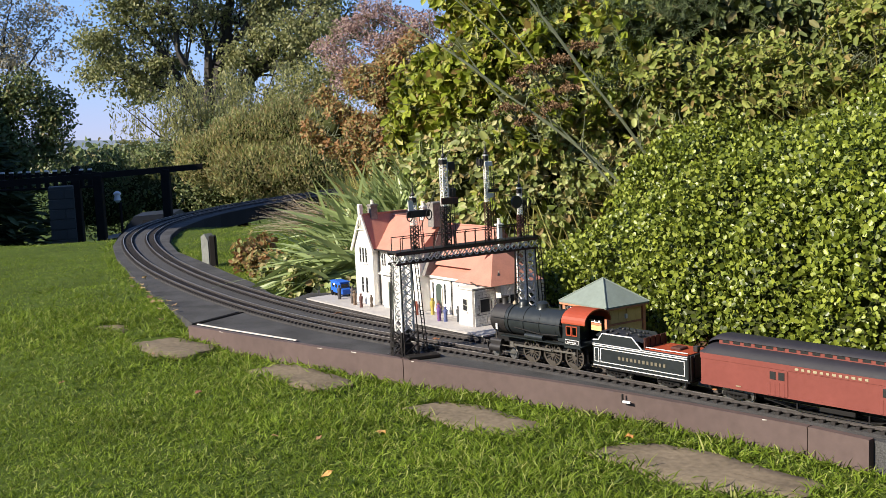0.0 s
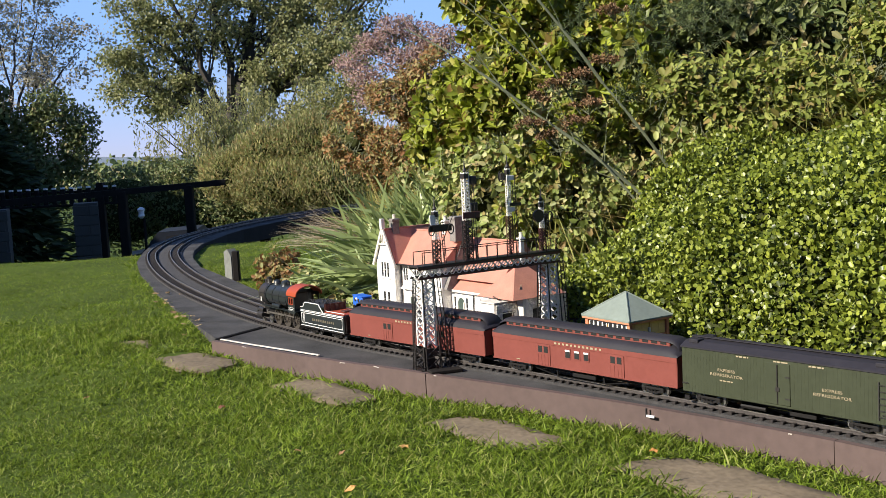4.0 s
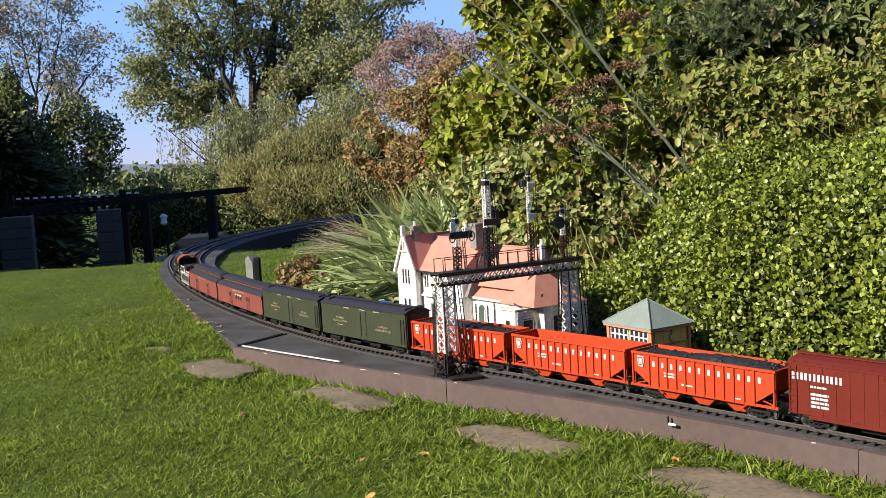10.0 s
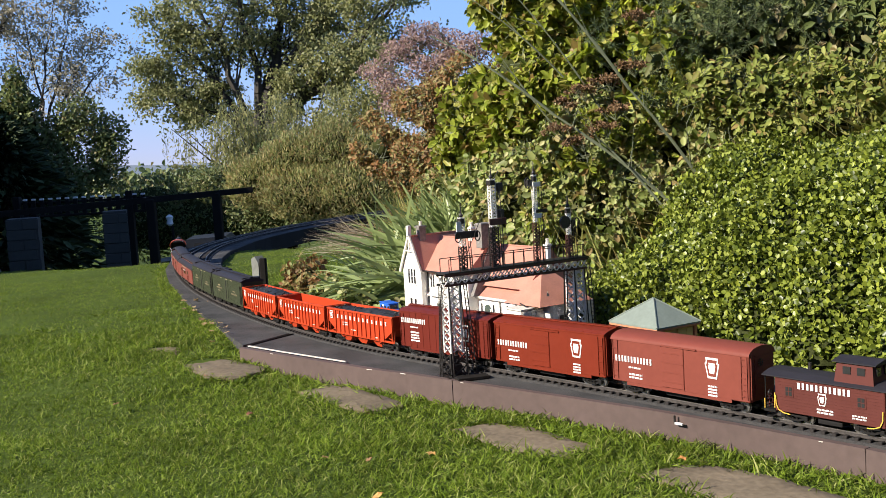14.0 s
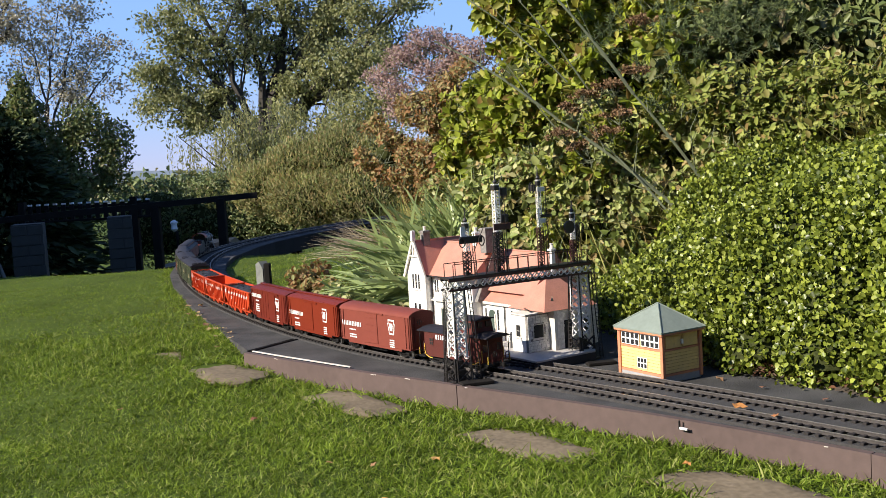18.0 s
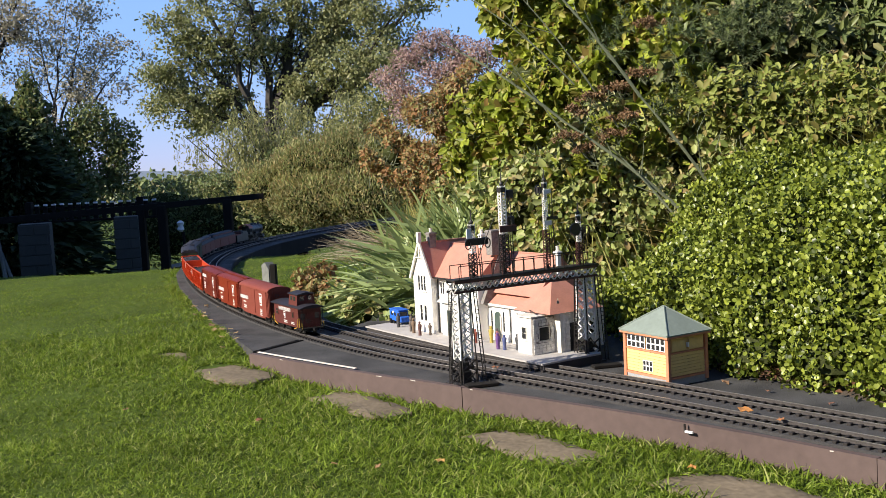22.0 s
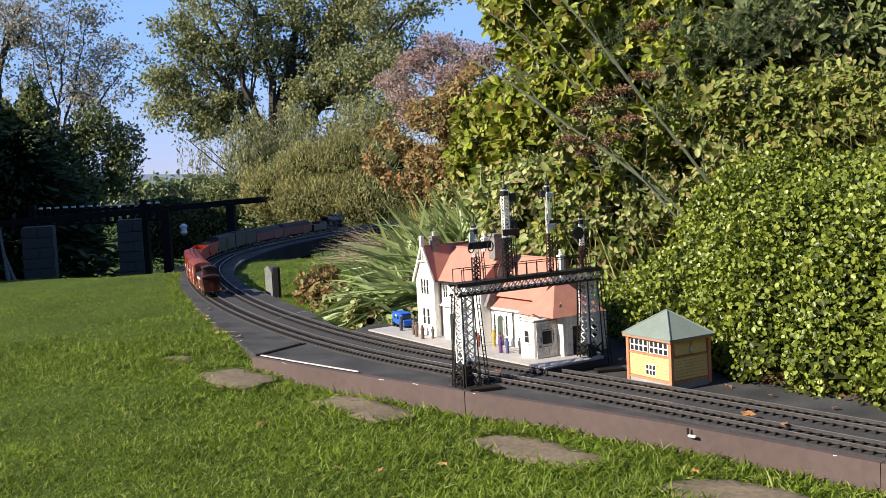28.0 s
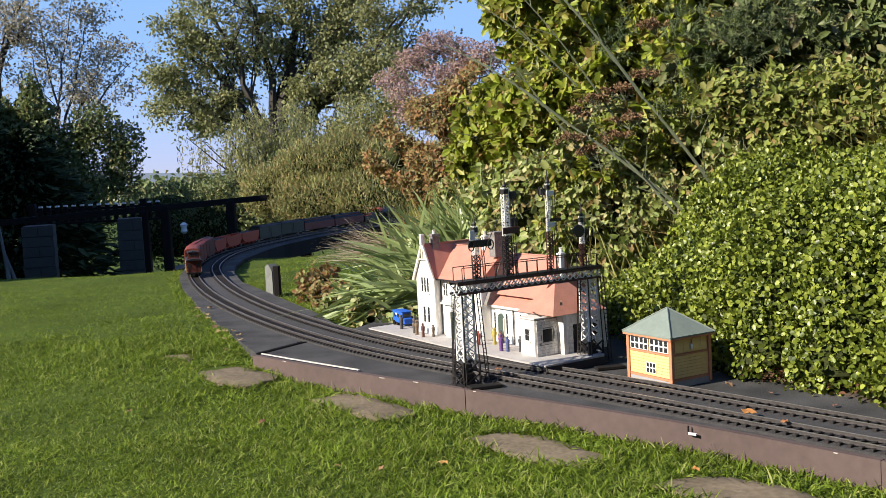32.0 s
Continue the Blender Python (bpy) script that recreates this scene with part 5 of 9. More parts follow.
        part("handrail", Geo().tube((-0.06, s * (r + 0.0035), z + 0.006), (0.103, s * (r + 0.0035), z + 0.006), 0.0006, 5), M_IRON, c)
        part("pipework", Geo().bar((0.05, s * (r + 0.001), z - 0.008), (-0.01, s * (r + 0.002), z - 0.013), 0.0012).bar((-0.01, s * (r + 0.002), z - 0.013), (-0.05, s * (r + 0.002), z - 0.011), 0.0012), M_IRON, c)
        part("marker", Geo().box(0.090, 0.094, s * 0.0245, s * 0.0262, z - 0.016, z - 0.006), M_LETTER, c)
        part("cab_step", Geo().box(-0.098, -0.088, s * 0.030 - 0.002, s * 0.030 + 0.002, 0.012, 0.014).bar((-0.093, s * 0.030, 0.012), (-0.093, s * 0.030, 0.042), 0.002), M_IRON, c)
    part("frames", Geo().box(-0.10, 0.111, -0.0125, -0.0105, 0.012, 0.036).box(-0.10, 0.111, 0.0105, 0.0125, 0.012, 0.036).box(-0.10, 0.111, -0.0102, 0.0102, 0.030, 0.0412), M_TRUCK, c)
    part("pilot_beam", Geo().box(0.112, 0.115, -0.029, 0.029, 0.017, 0.026, 0.0006), M_IRON, c)
    g = Geo()
    for i in range(9):
        y = -0.026 + i * 0.0065
        g.bar((0.114, y, 0.017), (0.128 - abs(y) * 0.35, y * 0.6, 0.0035), 0.0014)
    part("cowcatcher", g, M_IRON, c)
    part("firebox_grate", Geo().box(-0.075, -0.045, -0.0100, 0.0100, 0.013, 0.024, 0.001), M_TRUCK, c)
    for x in (0.062, 0.1035):
        part("pilot_wheels", mesh_wheelset(0.0085), None, c, m=pose(x, 0, 0.0085))
    dm = spoked(0.0200, 14)
    xs = (0.0180, -0.0290, -0.0760)
    for x in xs:
        w_ = part("driving_wheel", dm, None, c, "spoked driving wheels", pose(x, 0, 0.0200))
        DRIVERS.append((w_, x, 0.0200, 0.0200))
    for s in (1,):
        g = Geo().box(xs[-1] - 0.004, xs[0] + 0.004, 0.0192, 0.0208, -0.0017, 0.0017, 0.0004)
        for x in xs:
            g.tube((x, 0.0188, 0), (x, 0.0216, 0), 0.0030, 10)
        g.box(xs[-1] - 0.004, xs[0] + 0.004, -0.0208, -0.0192, -0.0017, 0.0017, 0.0004)
        ob = part("side_rod", g, M_ROD, c, "steel coupling rod", pose(0, 0, 0.0200))
        RODS.append((ob, 0.0, 0.0200, 0.0075, 0.0200))
        g = Geo().bar((xs[1], 0.0232, 0), (xs[1] + 0.088, 0.0245, 0.0005), 0.0016, 0.0034).box(xs[1] + 0.084, xs[1] + 0.092, 0.023, 0.026, -0.004, 0.005)
        ob = part("main_rod", g, M_ROD, c, "steel connecting rod", pose(0, 0, 0.0200))
        RODS.append((ob, 0.0, 0.0200, 0.0075, 0.0200))
    coupler(c, -0.104)
    part("plume_pipe", Geo().tube((0.106, 0.012, 0.03), (0.110, 0.012, z - 0.005), 0.001, 6), M_ROD, c)


def tender(front):
    L, e0, e1, w = 0.180, 0.0150, 0.0550, 0.0305
    c = start("tender", "dark green tender with white lining and red-edged coal bunker", "tender", front, 0.200)
    part("body", Geo().box(-L / 2, L / 2, -w, w, e0 + 0.003, e1, 0.0012), M_LOCO, c)
    part("footplate", Geo().box(-L / 2 - 0.003, L / 2 + 0.003, -w - 0.001, w + 0.001, e0, e0 + 0.0028), M_TRUCK, c)
    for s in (-1, 1):
        g = Geo()
        y0, y1 = (w - 0.002, w - 0.0006) if s > 0 else (-w + 0.0006, -w + 0.002)
        prof = [(L / 2 - 0.001, e1 - 0.001), (L / 2 - 0.001, e1 + 0.004), (L / 2 - 0.012, e1 + 0.005), (L / 2 - 0.020, e1 + 0.0155), (0.012, e1 + 0.0155), (-0.006, e1 - 0.001)]
        g.prism(prof, y0, y1, axis="y")
        b = part("coal_board", g, M_LOCO, c)
        if s > 0:
            t = Geo()
            for p, q in zip(prof[1:], prof[2:]):
                t.bar((p[0], w - 0.0003, p[1]), (q[0], w - 0.0003, q[1]), 0.0012, 0.0014)
            part("lining", t, M_LETTER, b)
    # lining on the side
    g = Geo()
    def ring(x0, x1, z0, z1, t):
        g.box(x0, x1, w, w + 0.0004, z0, z0 + t).box(x0, x1, w, w + 0.0004, z1 - t, z1).box(x0, x0 + t, w, w + 0.0004, z0 + t, z1 - t).box(x1 - t, x1, w, w + 0.0004, z0 + t, z1 - t)
    ring(-L / 2 + 0.006, L / 2 - 0.016, 0.0245, 0.047, 0.0010)
    ring(L / 2 - 0.013, L / 2 - 0.004, 0.0245, 0.047, 0.0010)
    g.box(-L / 2 + 0.001, L / 2 - 0.001, w, w + 0.0006, 0.0497, 0.0510).box(-L / 2 + 0.001, L / 2 - 0.001, w, w + 0.0006, 0.0525, 0.0535).box(-L / 2 + 0.001, L / 2 - 0.001, w, w + 0.0006, 0.0185, 0.0197)
    part("white_lining", g, M_LETTER, c, "white painted lining")
    part("lettering", mesh_bars(12, 0.092, 0.0052, 0.0030, M_DULLGILT), None, c, "row of gilt lettering shapes", pose(-0.006, w + 0.0003, 0.0325))
    q = random.Random(8)
    nx, ny = 16, 10
    vs = [(x, y, e1 + 0.008 + 0.009 * (1 - (y / w) ** 2) * (0.6 + 0.4 * math.cos((x - 0.05) * 30)) + q.uniform(-0.0015, 0.0015)) for x in np.linspace(-0.006, L / 2 - 0.004, nx) for y in np.linspace(-w + 0.003, w - 0.003, ny)]
    part("coal_load", Geo().add(vs, [(i * ny + j, i * ny + j + 1, (i + 1) * ny + j + 1, (i + 1) * ny + j) for i in range(nx - 1) for j in range(ny - 1)]), M_COAL, c, "heaped black coal")
    for _ in range(26):
        part("coal_lump", ME_COALBIT, None, c, m=pose(q.uniform(0, 0.08), q.uniform(-0.02, 0.02), e1 + 0.0165, q.uniform(0, 90), q.uniform(0, 90), 0))
    part("bunker_back", Geo().box(-0.010, -0.0085, -w + 0.003, w - 0.003, e1 - 0.001, e1 + 0.017), M_DECKRED, c, "dark red-brown bunker bulkhead")
    g = Geo()
    for y in np.linspace(-w + 0.006, w - 0.006, 5):
        g.bar((-0.0105, y, e1), (-0.0105, y, e1 + 0.017), 0.0016)
    part("bulkhead_ribs", g, M_DECKRED, c)
    part("deck", Geo().box(-L / 2 + 0.002, -0.011, -w + 0.002, w - 0.002, e1 - 0.0005, e1 + 0.0012), M_LOCORED, c, "orange-red tender deck")
    part("water_hatch", Geo().box(-0.062, -0.044, -0.010, 0.010, e1 + 0.0012, e1 + 0.005, 0.001), M_DECKRED, c)
    part("rear_lamp", Geo().box(-L / 2 + 0.002, -L / 2 + 0.010, -0.004, 0.004, e1 + 0.0012, e1 + 0.010, 0.001), M_IRON, c)
    part("deck_rail", Geo().tube((-L / 2 + 0.003, w - 0.004, e1 + 0.003), (-0.012, w - 0.004, e1 + 0.003), 0.0007, 5), M_LETTER, c)
    ladder(c, -L / 2 - 0.001, 0.02, 0.016, e1, 0.010, 5, axis="y")
    trucks(c, L / 2 - 0.040)
    coupler(c, -L / 2), coupler(c, L / 2)


locomotive()
tender(0.214)
baggage(0.418, "tuscan red wooden baggage car with a dark clerestory roof", False)
baggage(0.829, "tuscan red baggage car with small windows and a dark clerestory roof", True)
reefer(1.235, "dark green express refrigerator car with a flat-topped grey roof")
reefer(1.568, "dark green express refrigerator car with gilt lettering and a side ladder")
hopper(1.903, True, "bright red hopper car heaped with coal")
hopper(2.175, False, "bright red empty hopper car")
hopper(2.445, True, "bright red hopper car loaded with black coal")
boxcar(2.72, M_BOXRED, "dark red boxcar with a ribbed roof and keystone emblem", M_BOXRED, False, -0.030, 0.086, 0.068, -0.066, True)
boxcar(2.990, M_BOXRED2, "red boxcar with a plank door and large keystone emblem", M_BOXRED2, False, 0.0145, 0.084, 0.050, -0.068, False)
boxcar(3.264, M_BOXRED3, "faded red round-roofed boxcar", M_BOXRED3, True, 0.0065, 0.084, 0.052, -0.066, False)
caboose(3.550)


# ---- station ----
ORIGIN = Vector((-0.340, 2.502, 0))
E1, E2 = Vector((0.587, -0.810, 0)), Vector((0.810, 0.587, 0))
STATION = Matrix(((E1.x, E2.x, 0, ORIGIN.x), (E1.y, E2.y, 0, ORIGIN.y), (0, 0, 1, 0), (0, 0, 0, 1)))
DECK = 0.020


def build_platform():
    p = thing("station_platform", "pale grey model station platform with dark sides", "platform", m=STATION)
    front = [(0.0, 0.009), (0.18, 0.004), (0.38, 0.000), (0.56, 0.003), (0.690, 0.008)]
    back = [(0.0, 0.15), (0.18, 0.22), (0.38, 0.23), (0.60, 0.23), (0.690, 0.150)]
    part("base", slab(front, back, 0.0165, 0.001), M_PLATSIDE, p)
    part("surface", slab([(a, b - 0.004) for a, b in front], back, DECK, 0.0167), M_PLATFORM, p)


build_platform()


def window(parent, x, z0, z1, w, y, panes=(2, 2), frame_mat=None, axis="x"):
    """A window in a wall that faces -y (or +x when axis is 'e'): frame, dark panes, sill."""
    fm = frame_mat or M_CREAMSTONE
    def put(a0, a1, d0, d1, q0, q1, g):
        if axis == "x":
            g.box(a0, a1, y - d1, y - d0, q0, q1)
        else:
            g.box(y + d0, y + d1, a0, a1, q0, q1)
        return g
    t = 0.0016
    g = Geo()
    put(x - w / 2 - t, x + w / 2 + t, -0.0005, 0.0012, z0 - t, z0, g)
    put(x - w / 2 - t, x + w / 2 + t, -0.0005, 0.0012, z1, z1 + t, g)
    put(x - w / 2 - t, x - w / 2, -0.0005, 0.0012, z0, z1, g)
    put(x + w / 2, x + w / 2 + t, -0.0005, 0.0012, z0, z1, g)
    f = part("window_frame", g, fm, parent)
    nx, nz = panes
    for i in range(nx):
        for j in range(nz):
            a0, a1 = x - w / 2 + w * i / nx + 0.0004, x - w / 2 + w * (i + 1) / nx - 0.0004
            q0, q1 = z0 + (z1 - z0) * j / nz + 0.0004, z0 + (z1 - z0) * (j + 1) / nz - 0.0004
            part("pane", put(a0, a1, 0.0001, 0.0007, q0, q1, Geo()), M_GLASSDARK, f)
    part("window_sill", put(x - w / 2 - 0.003, x + w / 2 + 0.003, -0.0005, 0.003, z0 - 0.0036, z0 - t, Geo()), fm, parent)


def pitched(parent, x0, x1, y0, y1, z0, z1, ridge="x", hip0=0.0, hip1=0.0, name="roof", over=0.005, th=0.003):
    """A tiled roof slab over a rectangle: gabled, or hipped at its ends."""
    x0, x1, y0, y1 = x0 - over, x1 + over, y0 - over, y1 + over
    if ridge == "x":
        c = (y0 + y1) / 2
        vs = [(x0, y0, z0), (x1, y0, z0), (x1, y1, z0), (x0, y1, z0), (x0 + hip0, c, z1), (x1 - hip1, c, z1)]
        fs = [(0, 1, 5, 4), (2, 3, 4, 5), (1, 2, 5), (3, 0, 4), (0, 3, 2, 1)]
    else:
        c = (x0 + x1) / 2
        vs = [(x0, y0, z0), (x1, y0, z0), (x1, y1, z0), (x0, y1, z0), (c, y0 + hip0, z1), (c, y1 - hip1, z1)]
        fs = [(1, 2, 5, 4), (3, 0, 4, 5), (0, 1, 4), (2, 3, 5), (0, 3, 2, 1)]
    r = part(name, Geo().add(vs, fs), M_ROOF, parent)
    g = Geo()
    if ridge == "x":
        g.tube(vs[4], vs[5], 0.0022, 6)
    else:
        g.tube(vs[4], vs[5], 0.0022, 6)
    part("ridge_tiles", g, M_ROOF, r)
    return r


def chimney(parent, x, y, z0, z1, w, d, material, pots=2):
    c = part("chimney", Geo().box(x - w / 2, x + w / 2, y - d / 2, y + d / 2, z0, z1, 0.0006).box(x - w / 2 - 0.002, x + w / 2 + 0.002, y - d / 2 - 0.002, y + d / 2 + 0.002, z1 - 0.005, z1 - 0.002), material, parent)
    for i in range(pots):
        py = y + (i - (pots - 1) / 2) * d * 0.45
        part("chimney_pot", Geo().lathe([(0.004, 0), (0.0034, 0.007), (0.0042, 0.0085), (0.0042, 0.0095), (0.003, 0.0095)], (x, py, z1), 8), M_CREAMSTONE if pots < 2 else M_ROOF, c)


def rubble(parent, u0, u1, z0, z1, at, axis, skip=()):
    """Coursed rubble stones on a wall face; axis 'e': a face towards +x at x=at; 's': towards -y."""
    q = random.Random(int(u0 * 1e4 + z0 * 1e5))
    z, n = z0, 0
    while z < z1 - 0.002:
        h = q.uniform(0.0042, 0.0066)
        u = u0
        while u < u1 - 0.002:
            w = min(q.uniform(0.006, 0.013), u1 - u)
            a, b = u + 0.0005, u + w - 0.0005
            if not any(s0 - 0.002 < (a + b) / 2 < s1 + 0.002 and t0 - 0.002 < z + h / 2 < t1 + 0.002 for s0, s1, t0, t1 in skip) and b - a > 0.002:
                d = q.uniform(0.0006, 0.0018)
                zt = min(z + h - 0.0005, z1)
                g = Geo().box(at, at + d, a, b, z, zt) if axis == "e" else Geo().box(a, b, at - d, at, z, zt)
                part("stone", g, M_RUBBLE, parent)
                n += 1
            u += w
        z += h


M_CHIMNEY = mat("chimney_stone", (0.22, 0.20, 0.185), 0.9, var=0.5, scale=120, bump=0.001)


def build_station():
    s = thing("station_building", "white model station house with terracotta roofs", "station", m=STATION)
    # two-storey cross wing with its gable to the platform
    gx0, gx1, gy0, gy1, ez, rz = 0.150, 0.226, 0.058, 0.205, 0.150, 0.222
    gw = part("gable_wing", Geo().add([(gx0, gy0, DECK), (gx1, gy0, DECK), (gx1, gy0, ez), ((gx0 + gx1) / 2, gy0, rz), (gx0, gy0, ez), (gx0, gy1, DECK), (gx1, gy1, DECK), (gx1, gy1, ez), ((gx0 + gx1) / 2, gy1, rz), (gx0, gy1, ez)],
                                      [(0, 1, 2, 3, 4), (9, 8, 7, 6, 5), (0, 5, 6, 1), (1, 6, 7, 2), (2, 7, 8, 3), (3, 8, 9, 4), (4, 9, 5, 0)]), M_WHITE, s)
    pitched(s, gx0, gx1, gy0 + 0.0075, gy1, ez - 0.001, rz + 0.004, ridge="y", over=0.006)
    g = Geo()
    cx = (gx0 + gx1) / 2
    for sx in (-1, 1):
        part("bargeboard", Geo().bar((cx + sx * (gx1 - cx + 0.008), gy0 - 0.004, ez - 0.008), (cx + sx * 0.001, gy0 - 0.004, rz + 0.005), 0.004, 0.006), M_CREAMSTONE, s)
    part("finial", Geo().tube((cx, gy0 - 0.004, rz), (cx, gy0 - 0.004, rz + 0.026), 0.002, 6).box(cx - 0.004, cx + 0.004, gy0 - 0.008, gy0 + 0.002, rz + 0.004, rz + 0.028, 0.0008), M_WHITE, s)
    for x in (cx - 0.012, cx, cx + 0.012):
        window(s, x, 0.116, 0.150, 0.0075, gy0, (1, 2), M_WHITE)
    for x in (cx - 0.008, cx + 0.010):
        window(s, x, 0.046, 0.082, 0.0095, gy0, (1, 2), M_WHITE)
    part("gable_tie", Geo().bar((cx - 0.020, gy0 - 0.004, rz - 0.030), (cx + 0.020, gy0 - 0.004, rz - 0.030), 0.003, 0.003).bar((cx, gy0 - 0.004, rz - 0.030), (cx, gy0 - 0.004, rz), 0.003, 0.003), M_CREAMSTONE, s)
    chimney(s, cx, gy0 + 0.030, rz - 0.01, rz + 0.026, 0.015, 0.018, M_CHIMNEY, 1)
    # main range
    mx1 = 0.385
    mr = part("main_range", Geo().box(gx1, mx1, 0.076, gy1, DECK, ez), M_WHITE, s)
    pitched(s, gx1 - 0.03, mx1 + 0.003, 0.072, gy1 + 0.004, ez - 0.001, rz - 0.004, ridge="x", over=0.006)
    part("string_course", Geo().box(gx1, mx1, 0.073, 0.076, 0.094, 0.0975), M_CREAMSTONE, s)
    for x in (0.246, 0.300, 0.352):
        window(s, x - 0.0045, 0.110, 0.138, 0.0065, 0.076, (1, 2), M_WHITE)
        window(s, x + 0.0045, 0.110, 0.138, 0.0065, 0.076, (1, 2), M_WHITE)
    window(s, 0.243, 0.060, 0.082, 0.0065, 0.076, (1, 2), M_WHITE)
    # porch on the platform side, with its cream roof and dark green door
    part("porch", Geo().box(0.262, 0.330, 0.060, 0.0765, DECK, 0.094, 0.0006), M_WHITE, s)
    part("porch_roof", Geo().box(0.256, 0.336, 0.052, 0.0770, 0.0945, 0.0985, 0.0008), M_CREAMSTONE, s, "cream porch roof")
    part("door_case", Geo().box(0.282, 0.287, 0.0575, 0.0605, DECK, 0.079).box(0.307, 0.312, 0.0575, 0.0605, DECK, 0.079).box(0.282, 0.312, 0.0575, 0.0605, 0.079, 0.083), M_CREAMSTONE, s)
    part("door", Geo().box(0.2875, 0.3065, 0.0585, 0.0604, DECK, 0.0785), M_DOORGREEN, s, "dark green panelled door")
    for x in (gx1 + 0.003, 0.288):
        part("drainpipe", Geo().tube((x, 0.0735, DECK), (x, 0.0735, ez - 0.004), 0.0014, 6), M_IRON, s)
    part("gutter", Geo().box(gx1 - 0.002, mx1 + 0.006, 0.062, 0.066, ez - 0.004, ez - 0.001), M_IRON, s)
    # taller range behind the single-storey wing
    part("rear_range", Geo().box(mx1, 0.545, 0.135, 0.212, DECK, 0.128), M_WHITE, s)
    pitched(s, mx1 - 0.006, 0.546, 0.112, 0.235, 0.122, 0.203, ridge="x", over=0.005)
    # stone stack between the ranges
    part("stack_wall", Geo().add([(mx1, 0.080, 0.10), (mx1 + 0.012, 0.080, 0.10), (mx1 + 0.012, 0.14, rz + 0.004), (mx1, 0.14, rz + 0.004), (mx1, 0.20, 0.10), (mx1 + 0.012, 0.20, 0.10)], [(0, 1, 2, 3), (3, 2, 5, 4), (0, 3, 4), (1, 5, 2), (0, 4, 5, 1)]), M_CHIMNEY, s)
    chimney(s, mx1 + 0.004, 0.125, rz - 0.02, rz + 0.034, 0.022, 0.034, M_CHIMNEY, 0)
    chimney(s, 0.318, 0.140, rz - 0.015, rz + 0.022, 0.012, 0.012, M_WHITE, 1)
    # single-storey wing
    lz, lr = 0.100, 0.152
    wx1 = 0.628
    part("low_wing", Geo().box(mx1, wx1, 0.100, 0.215, DECK, lz), M_WHITE, s)
    pitched(s, mx1 + 0.012, 0.545, 0.098, 0.217, lz - 0.001, lr, ridge="x", over=0.005)
    pitched(s, 0.520, wx1, 0.078, 0.205, lz - 0.001, lr + 0.004, ridge="y", hip0=0.055, hip1=0.05, over=0.005)
    part("fascia", Geo().box(mx1, 0.55, 0.0925, 0.095, lz - 0.005, lz), M_CREAMSTONE, s)
    for x in (0.400, 0.443):
        window(s, x, 0.040, 0.084, 0.0065, 0.100, (1, 2), M_WHITE)
    arch = [(0.4125, DECK)] + [(0.4220 - 0.0095 * math.cos(a), 0.074 + 0.009 * math.sin(a)) for a in np.linspace(0, math.pi, 9)] + [(0.4315, DECK)]
    part("arched_door", Geo().prism(arch, 0.0975, 0.1004, axis="y"), M_DOORGREEN, s, "dark green arched door")
    part("door_case", Geo().bar((0.4110, 0.0985, DECK), (0.4110, 0.0985, 0.074), 0.003).bar((0.4330, 0.0985, DECK), (0.4330, 0.0985, 0.074), 0.003), M_CREAMSTONE, s)
    for x in (0.492, 0.504, 0.516, 0.534):
        window(s, x, 0.050, 0.086, 0.0065, 0.100, (1, 2), M_WHITE)
    part("drainpipe", Geo().tube((0.468, 0.0975, DECK), (0.468, 0.0975, lz - 0.004), 0.0013, 6), M_IRON, s)
    # white lean-to and stone end
    part("lean_to", Geo().box(0.560, 0.606, 0.046, 0.100, DECK, 0.0935, 0.0006), M_WHITE, s)
    part("lean_to_roof", Geo().box(0.557, 0.6115, 0.042, 0.102, 0.0937, 0.0962), M_CREAMSTONE, s)
    window(s, 0.583, 0.050, 0.073, 0.013, 0.046, (2, 2))
    part("stone_end", Geo().box(0.606, 0.612, 0.0455, 0.100, DECK, 0.0935), M_CHIMNEY, s)
    rubble(s, 0.046, 0.099, DECK + 0.0005, 0.093, 0.612, "e", [(0.060, 0.085, 0.046, 0.074)])
    window(s, 0.0725, 0.047, 0.073, 0.024, 0.6125, (1, 1), axis="e")
    part("quoin", Geo().box(0.612, 0.632, 0.0985, 0.106, DECK, lz), M_CREAMSTONE, s)
    rubble(s, 0.106, 0.214, DECK + 0.0005, lz - 0.003, wx1, "e", [(0.124, 0.146, DECK, 0.078), (0.172, 0.196, 0.045, 0.08)])
    part("end_door", Geo().box(wx1, wx1 + 0.0012, 0.1255, 0.1445, DECK, 0.0765), M_GLASSDARK, s)
    window(s, 0.184, 0.046, 0.078, 0.022, wx1 + 0.0004, (1, 1), axis="e")
    part("awning_bracket", Geo().bar((0.535, 0.090, 0.1015), (0.600, 0.060, 0.1015), 0.002).bar((0.545, 0.085, 0.099), (0.545, 0.085, 0.107), 0.002), M_IRON, s)
    part("lamp_bracket", Geo().bar((0.632, 0.095, 0.128), (0.648, 0.082, 0.124), 0.0016).lathe([(0.003, 0), (0.002, 0.004), (0.001, 0.006)], (0.648, 0.082, 0.122), 8), M_GILT, s)
    chimney(s, 0.552, 0.165, lr - 0.03, 0.214, 0.009, 0.010, M_WHITE, 1)


build_station()


